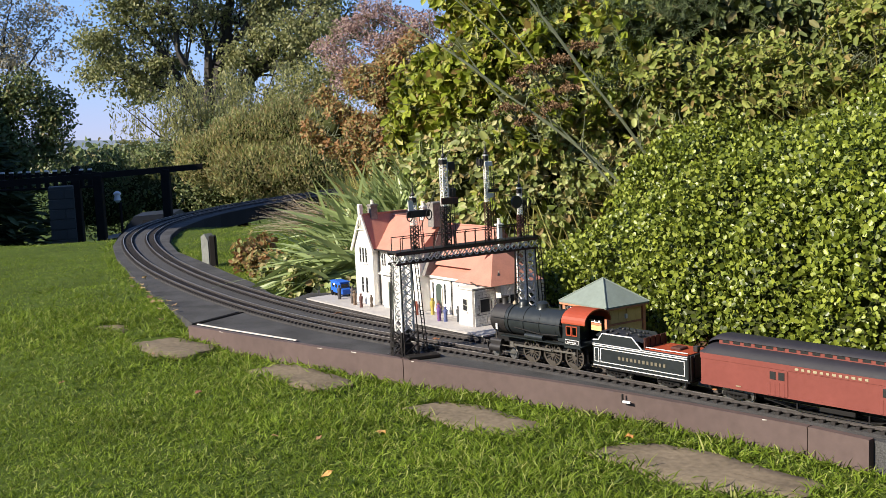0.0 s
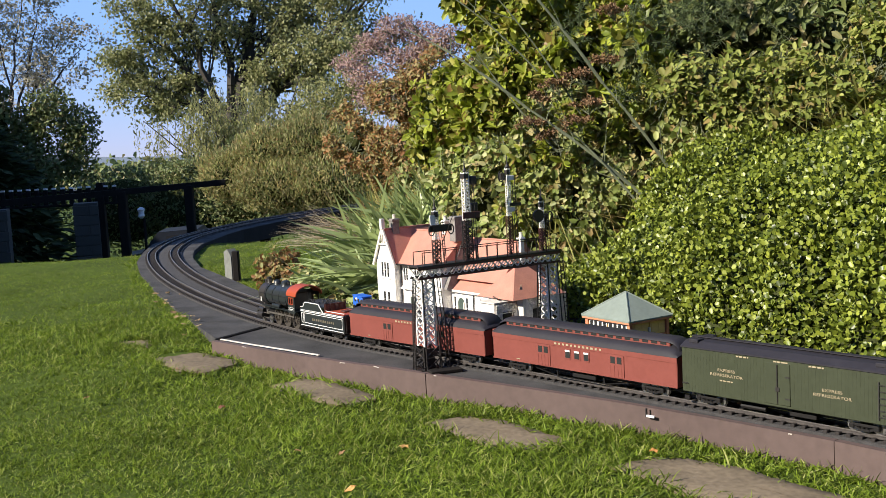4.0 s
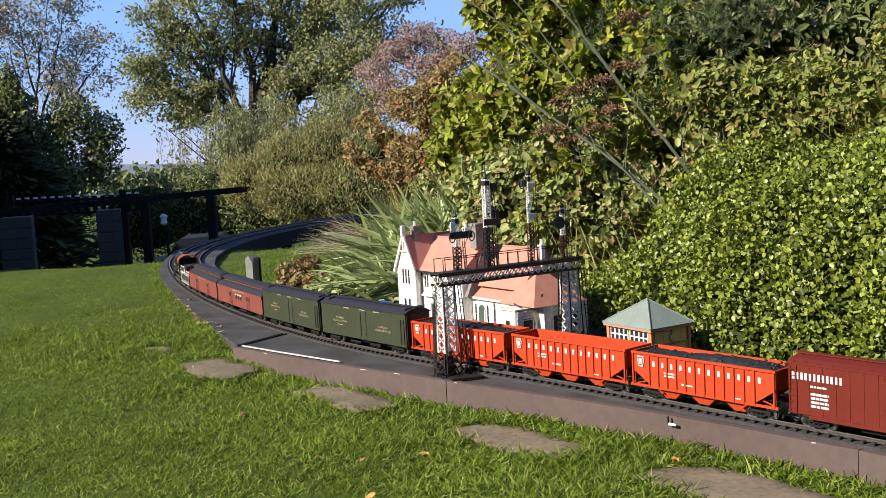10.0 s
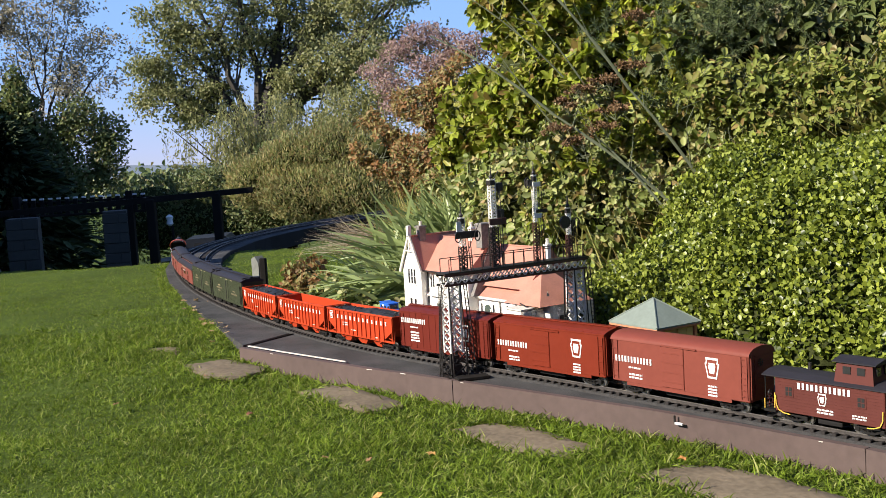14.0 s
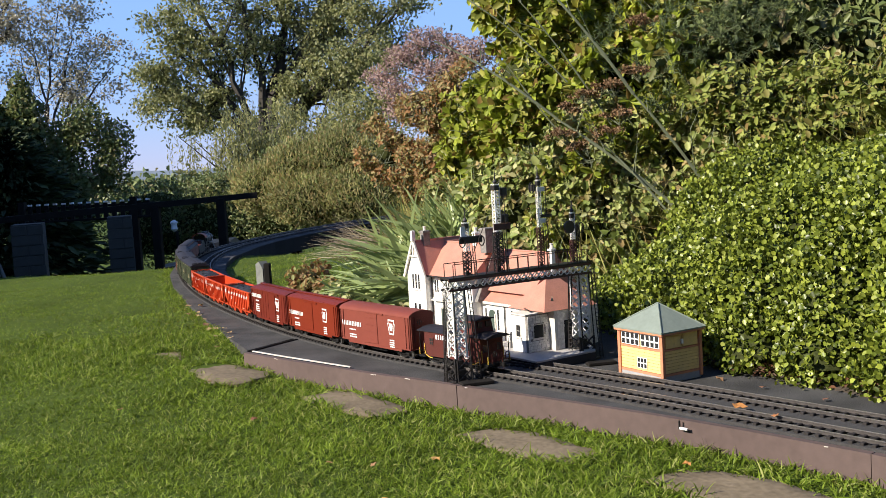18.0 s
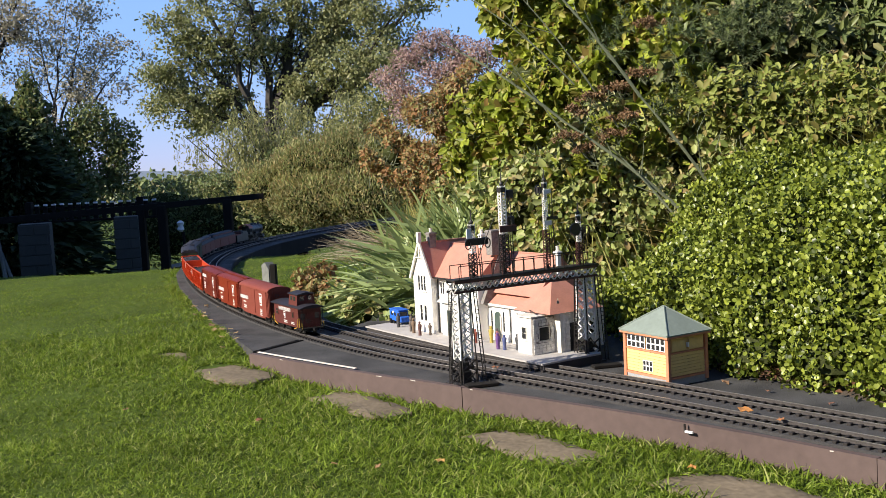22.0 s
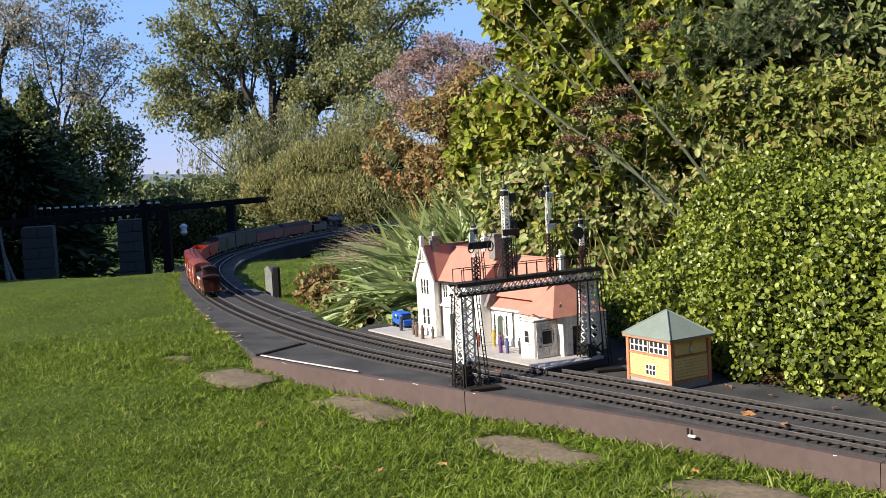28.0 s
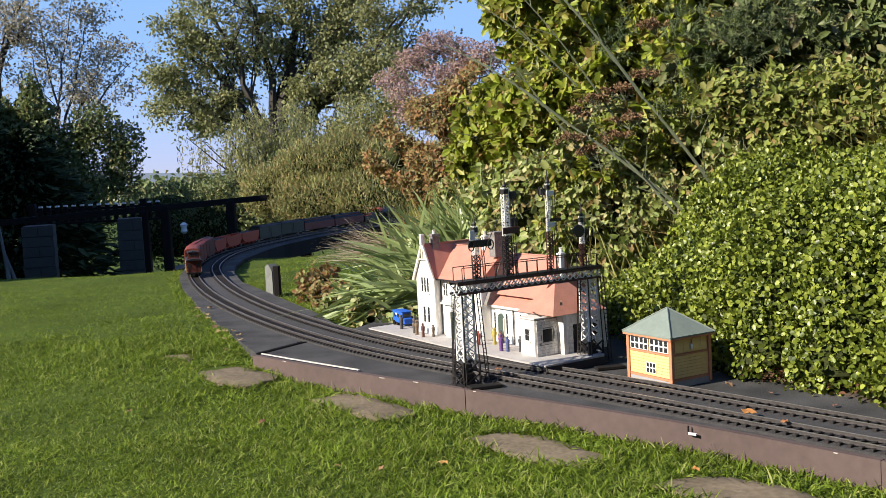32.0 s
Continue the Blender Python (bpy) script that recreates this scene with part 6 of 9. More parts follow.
def figure(u, v, h, col, label, lean=0.0, z=DECK):
    """A painted figurine, one plain mesh: base, body and a rounded top."""
    p = STATION @ Vector((u, v, z))
    k = h / 0.034
    g = Geo().lathe([(0.0042 * k, 0), (0.0036 * k, 0.010 * k), (0.0046 * k, 0.018 * k), (0.0056 * k, 0.025 * k), (0.0040 * k, 0.0275 * k), (0.0018 * k, 0.0285 * k), (0.0030 * k, 0.0305 * k), (0.0031 * k, 0.0325 * k), (0.0018 * k, 0.034 * k)], n=9)
    m = mat("figurine_paint", col, 0.7, var=0.35, scale=150)
    ob = part("figurine", g, m, None, "", Matrix.Translation(p) @ pose(0, 0, 0, lean, 0, 40), smooth=True)
    tagged(ob, label, "figurine", "platform figurines")


for u, v, h, col, lab in ((0.082, 0.050, 0.034, (0.06, 0.055, 0.06), "dark-coated plain figurine standing on the platform"), (0.100, 0.075, 0.030, (0.10, 0.08, 0.07), "dark plain figurine beside the van"),
                          (0.160, 0.038, 0.030, (0.11, 0.09, 0.08), "dark plain figurine by the station wall"), (0.185, 0.030, 0.034, (0.17, 0.11, 0.07), "brown plain figurine on the platform"),
                          (0.225, 0.022, 0.032, (0.13, 0.06, 0.05), "maroon plain figurine on the platform"), (0.240, 0.040, 0.028, (0.12, 0.09, 0.07), "small brown plain figurine"),
                          (0.375, 0.060, 0.034, (0.10, 0.08, 0.08), "dark plain figurine under the wall"), (0.405, 0.050, 0.030, (0.30, 0.08, 0.05), "red-brown plain figurine with a dark base"),
                          (0.428, 0.075, 0.036, (0.42, 0.33, 0.07), "yellow-coated plain figurine on the platform"), (0.455, 0.072, 0.034, (0.08, 0.07, 0.07), "black plain figurine near a window"),
                          (0.482, 0.052, 0.034, (0.32, 0.12, 0.10), "pink and brown plain figurine"), (0.500, 0.040, 0.034, (0.12, 0.05, 0.20), "purple-coated plain figurine on the platform"),
                          (0.516, 0.045, 0.031, (0.07, 0.09, 0.22), "dark blue plain figurine on the platform"), (0.540, 0.060, 0.033, (0.05, 0.05, 0.055), "black plain figurine by the lean-to")):
    figure(u, v, h, col, lab)


def build_van():
    v = thing("delivery_van", "small blue toy van parked on the platform", "toy van", m=STATION @ pose(0.028, 0.085, DECK, 0, 0, -8))
    part("body", Geo().box(-0.030, 0.028, -0.014, 0.014, 0.006, 0.034, 0.003).box(0.024, 0.038, -0.0125, 0.0125, 0.006, 0.020, 0.002), M_BLUE, v)
    part("roof", Geo().box(-0.031, 0.029, -0.0145, 0.0145, 0.0335, 0.036, 0.001), M_BLUE, v)
    me = Geo().tube((0, -0.002, 0), (0, 0.002, 0), 0.006, 14).mesh("wheel", M_TRUCK)
    for x in (-0.018, 0.024):
        for y in (-0.0145, 0.0145):
            part("wheel", me, None, v, m=pose(x, y, 0.006))
    part("windscreen", Geo().box(0.0275, 0.0288, -0.010, 0.010, 0.021, 0.031), M_GLASSDARK, v)
    for x in (-0.012, 0.008):
        part("side_window", Geo().box(x - 0.005, x + 0.005, -0.0147, -0.0138, 0.021, 0.029), M_GLASSDARK, v)


build_van()
box_ = thing("platform_post", "small pale post at the platform end", "post", m=STATION @ pose(0.022, 0.075, DECK))
part("shaft", Geo().box(-0.003, 0.003, -0.003, 0.003, 0, 0.026, 0.0006), M_DARKWOOD, box_)
part("cap", Geo().box(-0.0045, 0.0045, -0.0045, 0.0045, 0.026, 0.031, 0.001), M_CREAMSTONE, box_)


# ---- signal gantry over the tracks ----
def lattice_tower(parent, z0, z1, w, material, name="tower"):
    """Four angle posts with zigzag lacing on each face."""
    h = w / 2
    k = min(0.0015, w * 0.065)
    for x in (-h, h):
        for y in (-h, h):
            q = part("angle_post", Geo().box(x - k, x + k, y - k, y + k, z0, z1), material, parent)
    t = q
    n = max(2, int((z1 - z0) / (w * 0.62)))
    for f in range(4):
        g = Geo()
        for i in range(n):
            a, b = z0 + (z1 - z0) * i / n, z0 + (z1 - z0) * (i + 1) / n
            m = (a + b) / 2
            def P(u, z):
                return {0: (u, -h, z), 1: (u, h, z), 2: (-h, u, z), 3: (h, u, z)}[f]
            for u0, za, u1, zb in ((-h, a, h, b), (h, a, -h, b)):
                g.bar(P(u0, za), P(u1, zb), k * (1.3 if w > 0.02 else 1.25))
        tagged(part("lacing", g, material, parent), kind="stuff")
    return t


def build_gantry():
    a, b = Vector((-0.077, 1.897, 0)), Vector((0.163, 2.055, 0))
    d = (b - a)
    span = d.length
    ang = math.degrees(math.atan2(d.y, d.x))
    # the model leans a little
    g0 = thing("signal_gantry", "black and white lattice signal gantry spanning both tracks", "signal gantry", m=pose(a.x, a.y, 0, 0, 0, ang))
    H = 0.172
    for x in (0.0, span):
        t = thing_part("tower", x, g0)
        lattice_tower(t, 0.045, H, 0.024, M_LATTICE, "lattice")
        lattice_tower(t, 0.0, 0.046, 0.034, M_IRON, "foot")
        part("machinery", Geo().box(-0.010, 0.010, -0.011, 0.011, 0.003, 0.024, 0.0015).box(-0.007, 0.008, -0.007, 0.008, 0.024, 0.040, 0.001).tube((-0.014, -0.006, 0.030), (0.016, -0.006, 0.030), 0.003, 8).tube((-0.015, 0.006, 0.018), (0.017, 0.006, 0.018), 0.004, 8), M_IRON, t, "dark levers and cranks inside the foot")
        part("foot_plate", Geo().box(-0.026, 0.026, -0.026, 0.026, 0.0, 0.003, 0.0006), M_IRON, t)
        g = Geo()
        for sy in (-1, 1):
            g.bar((0.016, sy * 0.022, 0.0), (0.012, sy * 0.015, H), 0.0018)
            g.bar((-0.016, sy * 0.024, 0.0), (-0.012, sy * 0.015, H), 0.0018)
        part("stay", g, M_IRON, t)
        g = Geo()
        for k in (-0.005, 0.005):
            g.bar((0.034, -0.018 + k, 0), (0.020, -0.018 + k, H), 0.0014)
        for i in range(22):
            z = H * (i + 0.5) / 22
            x_ = 0.034 - 0.014 * z / H
            g.bar((x_, -0.023, z), (x_, -0.013, z), 0.001)
        part("ladder", g, M_IRON, t)
        g = Geo()
        for k in (-0.005, 0.005):
            g.bar((-0.027, 0.004 + k, 0), (-0.019, 0.004 + k, H), 0.0014)
        for i in range(22):
            z = H * (i + 0.5) / 22
            x_ = -0.027 + 0.008 * z / H
            g.bar((x_, -0.001, z), (x_, 0.009, z), 0.001)
        part("ladder", g, M_IRON, t)
        # pulley wheels at the foot
        g = Geo()
        for k in range(3):
            y = -0.020 + k * 0.012
            for i in range(10):
                p, q = 2 * math.pi * i / 10, 2 * math.pi * (i + 1) / 10
                g.bar((-0.021 + 0.006 * math.cos(p), y, 0.014 + 0.006 * math.sin(p)), (-0.021 + 0.006 * math.cos(q), y, 0.014 + 0.006 * math.sin(q)), 0.0012)
        part("pulley", g, M_IRON, t)
    # bridge: two lattice girders, deck and handrail
    x0, x1 = -0.020, span + 0.020
    for y in (-0.014, 0.014):
        gd = part("girder", Geo().box(x0, x1, y - 0.0018, y + 0.0018, H + 0.0145, H + 0.020).box(x0, x1, y - 0.0018, y + 0.0018, H - 0.003, H + 0.001), M_IRONRED if y < 0 else M_IRON, g0)
        g = Geo()
        n = 22
        for i in range(n):
            p, q = x0 + (x1 - x0) * i / n, x0 + (x1 - x0) * (i + 1) / n
            g.bar((p, y, H), (q, y, H + 0.016), 0.0017)
            g.bar((p, y, H + 0.016), (q, y, H), 0.0017)
        tagged(part("lacing", g, M_LATTICE, gd), kind="stuff")
    part("walkway", Geo().box(x0, x1, -0.016, 0.016, H + 0.019, H + 0.0215), M_IRON, g0)
    for y in (-0.016, 0.016):
        g = Geo().bar((x0 + 0.01, y, H + 0.046), (x1 - 0.01, y, H + 0.046), 0.0014)
        for x in np.linspace(x0 + 0.01, x1 - 0.01, 14):
            g.bar((x, y, H + 0.0215), (x, y, H + 0.046), 0.0012)
        part("handrail", g, M_IRONRED if y < 0 else M_IRON, g0)
    # signal posts on the bridge
    Z = H + 0.0215
    for x, top, lat, arms in ((0.031, 0.292, 0.010, ((0.260, -1, "plate"),)), (0.101, 0.358, 0.012, ((0.342, 1, "box"), (0.279, -1, "red"), (0.292, 1, "box"))), (0.199, 0.360, 0.008, ((0.345, -1, "ring"), (0.342, 1, "sign"), (0.290, 1, "arm"), (0.282, -1, "sign"))), (0.277, 0.292, 0.008, ((0.264, -1, "disc"), (0.260, 1, "ring")))):
        p = thing_part("signal_post", x, g0, Z)
        lattice_tower(p, 0.0, (top - Z) * 0.45, lat * 1.1, M_IRONRED if x > 0.15 else M_IRON, "mast_foot")
        lattice_tower(p, (top - Z) * 0.45, top - Z, lat * 0.85, M_LATTICE, "mast")
        part("spike", Geo().tube((0, 0, top - Z), (0, 0, top - Z + 0.026), 0.0022, 6, 0.0006).lathe([(0.003, 0), (0.0045, 0.003), (0.002, 0.007)], (0, 0, top - Z), 8), M_IRON, p)
        g = Geo()
        for k in (-0.004, 0.004):
            g.bar((lat * 0.8 + 0.006, -0.006 + k, 0), (lat * 0.6 + 0.004, -0.006 + k, top - Z - 0.02), 0.001)
        for i in range(14):
            z = (top - Z - 0.02) * (i + 0.5) / 14
            xx = lat * 0.8 + 0.006 - 0.002 * i / 14
            g.bar((xx, -0.010, z), (xx, -0.002, z), 0.0008)
        part("ladder", g, M_IRON, p)
        part("cap_block", Geo().box(-lat * 0.55, lat * 0.4, -lat * 0.55, lat * 0.55, top - Z - 0.012, top - Z - 0.003, 0.0006), M_IRON, p)
        for z, sgn, kind in arms:
            z -= Z
            if kind == "disc":
                part("signal_disc", Geo().tube((sgn * 0.014, -0.010, z), (sgn * 0.014, -0.006, z), 0.0125, 18), M_IRON, p, "round black signal disc")
                part("bracket", Geo().bar((0, -0.004, z), (sgn * 0.014, -0.006, z), 0.002), M_IRON, p)
            elif kind == "ring":
                g = Geo()
                for i in range(14):
                    a0, a1 = 2 * math.pi * i / 14, 2 * math.pi * (i + 1) / 14
                    g.bar((sgn * 0.018 + 0.006 * math.cos(a0), -0.004, z + 0.010 * math.sin(a0)), (sgn * 0.018 + 0.006 * math.cos(a1), -0.004, z + 0.010 * math.sin(a1)), 0.0018)
                g.bar((0, -0.004, z), (sgn * 0.013, -0.004, z), 0.0016)
                part("spectacle", g, M_IRON, p)
                part("lamp", Geo().box(sgn * 0.010 - 0.005, sgn * 0.010 + 0.005, 0.0, 0.008, z - 0.007, z + 0.006, 0.001), M_IRON, p)
            elif kind == "plate":
                part("signal_arm", Geo().box(-0.020, 0.030, -0.010, -0.007, z - 0.007, z + 0.006, 0.001), M_IRON, p, "dark double signal arm")
                for cx in (-0.016, 0.026):
                    g = Geo()
                    for i in range(12):
                        a0, a1 = 2 * math.pi * i / 12, 2 * math.pi * (i + 1) / 12
                        g.bar((cx + 0.006 * math.cos(a0), -0.012, z - 0.004 + 0.009 * math.sin(a0)), (cx + 0.006 * math.cos(a1), -0.012, z - 0.004 + 0.009 * math.sin(a1)), 0.0016)
                    part("spectacle", g, M_IRON, p)
                part("white_plate", Geo().box(-0.014, -0.004, -0.006, -0.004, z + 0.006, z + 0.024), M_LATTICE, p)
            elif kind == "box":
                part("signal_lamp", Geo().box(sgn * 0.016 - 0.007, sgn * 0.016 + 0.007, -0.006, 0.006, z - 0.008, z + 0.008, 0.0015), M_IRON, p)
                part("bracket", Geo().bar((0, 0, z), (sgn * 0.012, 0, z), 0.0018).bar((sgn * 0.016, 0, z - 0.008), (sgn * 0.016, 0, z - 0.02), 0.0012), M_IRON, p)
            elif kind == "sign":
                part("number_plate", Geo().box(-0.008, 0.010, -0.008, -0.006, z - 0.005, z + 0.004, 0.0005), M_LATTICE, p, "small white plate")
            elif kind == "red":
                part("signal_arm", Geo().box(-0.014, 0.024, -0.010, -0.008, z - 0.007, z + 0.005, 0.0006), M_IRONRED, p, "dull red signal arm")
            else:
                part("signal_arm", Geo().box(0.0, sgn * 0.026, -0.005, -0.003, z - 0.003, z + 0.003), M_IRON, p)
    part("stay_wire", Geo().tube((0.020, -0.005, Z), (0.078, -0.005, 0.30), 0.0007, 5).tube((0.10, 0.005, 0.345), (0.118, 0.0, 0.372), 0.0009, 5), M_IRON, g0)


def thing_part(name, x, parent, z=0.0):
    """A core piece of a thing that carries its own pieces."""
    g = Geo().box(-0.002, 0.002, -0.002, 0.002, 0.002, 0.008)
    return part(name, g, M_IRON, parent, m=pose(x, 0, z))


build_gantry()
weight = thing("base_board", "small dark board lying by the gantry foot", "board", m=pose(-0.045, 1.862, 0.001, 0, 0, 20))
part("plank", Geo().box(-0.03, 0.03, -0.012, 0.012, 0, 0.006, 0.001), M_DARKWOOD, weight)
b2_ = thing("base_board", "small dark board lying by the gantry foot", "board", m=pose(0.192, 1.985, 0.001, 0, 0, 15))
part("plank", Geo().box(-0.028, 0.028, -0.010, 0.010, 0, 0.006, 0.001), M_DARKWOOD, b2_)


# ---- signal box ----
def build_signal_box():
    a, b, c = Vector((0.218, 1.883, 0)), Vector((0.279, 1.792, 0)), Vector((0.367, 1.868, 0))
    ex = (b - a).normalized()
    ey = Vector((-ex.y, ex.x, 0))
    W, Dp = (b - a).length, 0.088
    s = thing("signal_box", "cream and orange wooden signal box with a grey-green hipped roof", "signal box", m=Matrix(((ex.x, ey.x, 0, a.x), (ex.y, ey.y, 0, a.y), (0, 0, 1, 0), (0, 0, 0, 1))))
    ez = 0.0885
    part("plinth", Geo().box(-0.001, W + 0.001, -0.001, Dp + 0.001, 0, 0.0125, 0.0005), M_GREYBASE, s)
    part("walls", Geo().box(0.001, W - 0.001, 0.001, Dp - 0.001, 0.0125, ez), M_CREAM, s)
    for x in (0, W):
        for y in (0, Dp):
            part("corner_post", Geo().box(x - 0.0035, x + 0.0035, y - 0.0035, y + 0.0035, 0.004, ez, 0.0006), M_ORANGE, s)
    for z, h in ((0.0125, 0.004), (0.0565, 0.003), (0.0845, 0.004)):
        part("trim", Geo().box(0.0035, W - 0.0035, -0.0018, 0.001, z, z + h).box(W - 0.001, W + 0.0018, 0.0035, Dp - 0.0035, z, z + h).box(-0.0018, 0.001, 0.0035, Dp - 0.0035, z, z + h), M_ORANGE, s)
    bm_ = Geo().box(0, 1, 0, 1, 0, 1)
    for z in np.arange(0.0175, 0.056, 0.0055):
        part("board", Geo().box(0.0035, W - 0.0035, -0.0006, 0.001, z, z + 0.0050), M_CREAM, s)
        part("board", Geo().box(W - 0.001, W + 0.0006, 0.0035, Dp - 0.0035, z, z + 0.0050), M_CREAM, s)
    def win(x0, x1, z0, z1, nx, nz, face):
        def put(p, q, d0, d1, r, t, g):
            return g.box(p, q, -d1, -d0, r, t) if face == "f" else g.box(W + d0, W + d1, p, q, r, t)
        f = part("window", put(x0, x1, 0.0002, 0.0016, z0, z1, Geo()), M_LETTER if face == "f" else M_CREAM, s)
        for i in range(nx):
            for j in range(nz):
                u0, u1 = x0 + (x1 - x0) * (i + 0.16) / nx, x0 + (x1 - x0) * (i + 0.84) / nx
                w0, w1 = z0 + (z1 - z0) * (j + 0.12) / nz, z0 + (z1 - z0) * (j + 0.88) / nz
                part("pane", put(u0, u1, 0.0012, 0.0020, w0, w1, Geo()), M_GLASSDARK if face == "f" else M_CREAM, f)
    win(0.006, W / 2 - 0.002, 0.061, 0.083, 4, 2, "f")
    win(W / 2 + 0.002, W - 0.006, 0.061, 0.083, 4, 2, "f")
    win(0.046, 0.071, 0.0215, 0.0405, 3, 2, "f")
    win(0.007, 0.041, 0.061, 0.083, 2, 1, "s")
    win(0.047, 0.081, 0.061, 0.083, 2, 1, "s")
    part("vent", Geo().box(W + 0.0006, W + 0.004, 0.042, 0.046, 0.066, 0.074), M_LETTER, s)
    o = 0.008
    cx, cy = W / 2, Dp / 2
    vs = [(-o, -o, ez), (W + o, -o, ez), (W + o, Dp + o, ez), (-o, Dp + o, ez), (-o, -o, ez + 0.0025), (W + o, -o, ez + 0.0025), (W + o, Dp + o, ez + 0.0025), (-o, Dp + o, ez + 0.0025), (cx, cy, ez + 0.044)]
    r = part("roof", Geo().add(vs, [(3, 2, 1, 0), (0, 1, 5, 4), (1, 2, 6, 5), (2, 3, 7, 6), (3, 0, 4, 7), (4, 5, 8), (5, 6, 8), (6, 7, 8), (7, 4, 8)]), M_GREENROOF, s)
    g = Geo()
    for i in (4, 5, 6, 7):
        g.tube(vs[i], vs[8], 0.0016, 6)
    part("hip_ridge", g, M_GREENROOF, r)
    part("eaves_board", Geo().box(-o + 0.001, W + o - 0.001, -o + 0.0005, -o + 0.003, ez - 0.0035, ez - 0.0002).box(W + o - 0.003, W + o - 0.0005, -o + 0.003, Dp + o - 0.001, ez - 0.0035, ez - 0.0002), M_ORANGE, s)
    part("stair_landing", Geo().box(-0.008, -0.002, 0.02, 0.05, 0.016, 0.020).bar((-0.006, 0.022, 0), (-0.006, 0.022, 0.036), 0.002), M_ORANGE, s)


build_signal_box()


# ---- stepping stones in the lawn ----
def stone(pts, label, seed):
    q = random.Random(seed)
    ring = []
    n = len(pts)
    for i in range(n):
        p, r = Vector(pts[i]), Vector(pts[(i + 1) % n])
        for k in range(7):
            e = p.lerp(r, k / 7)
            ring.append(e + Vector((q.uniform(-0.006, 0.006), q.uniform(-0.006, 0.006))))
    c = sum(ring, Vector((0, 0))) / len(ring)
    top = [p * 1.0 for p in ring]
    inner = [c.lerp(p, 0.93) for p in ring]
    mid = [c.lerp(p, 0.5) for p in ring]
    zt = float(ground_z(c.x, c.y)) + (0.0045 if seed else 0.001)
    vs = [(p.x, p.y, zt - 0.03) for p in top] + [(p.x, p.y, zt - 0.003) for p in top] + [(p.x, p.y, zt + q.uniform(-0.0004, 0.0004)) for p in inner] + [(p.x, p.y, zt + q.uniform(0.0, 0.0006)) for p in mid] + [(c.x, c.y, zt)]
    m = len(ring)
    fs = [(k * m + i, k * m + (i + 1) % m, (k + 1) * m + (i + 1) % m, (k + 1) * m + i) for k in range(3) for i in range(m)] + [(3 * m + i, 3 * m + (i + 1) % m, 4 * m) for i in range(m)]
    ob = part("stepping_stone", Geo().add(vs, fs), M_STONE, None, smooth=True)
    tagged(ob, label, "paving stone", "stepping stones")


STONES = [[(-0.856, 2.415), (-0.819, 2.463), (-0.745, 2.447), (-0.739, 2.358)], [(-0.722, 2.279), (-0.651, 2.327), (-0.586, 2.302), (-0.491, 2.187), (-0.538, 2.102), (-0.603, 2.125)],
          [(-0.400, 1.992), (-0.340, 2.041), (-0.292, 2.023), (-0.173, 1.860), (-0.214, 1.809), (-0.268, 1.837)], [(-0.087, 1.674), (-0.024, 1.708), (0.040, 1.674), (0.152, 1.530), (0.083, 1.490), (0.018, 1.538)],
          [(0.187, 1.400), (0.239, 1.429), (0.298, 1.410), (0.372, 1.337), (0.452, 1.223), (0.409, 1.185), (0.286, 1.229)], [(0.48, 1.10), (0.54, 1.14), (0.68, 0.98), (0.60, 0.92)]]
for i, s_ in enumerate(STONES):
    stone(s_, "flat sandstone stepping stone sunk in the lawn", i)


# ---- lawn grass ----
def in_poly(x, y, poly):
    r = np.zeros(len(x), bool)
    n = len(poly)
    for i in range(n):
        (x0, y0), (x1, y1) = poly[i], poly[(i + 1) % n]
        c = (y0 > y) != (y1 > y)
        r ^= c & (x < (x1 - x0) * (y - y0) / (y1 - y0 + 1e-12) + x0)
    return r


BED_POLY = EDGE_NEAR + [(-0.575, 2.335)] + EDGE_FAR[1:] + BACK_FAR[::-1] + BACK_NEAR[::-1]


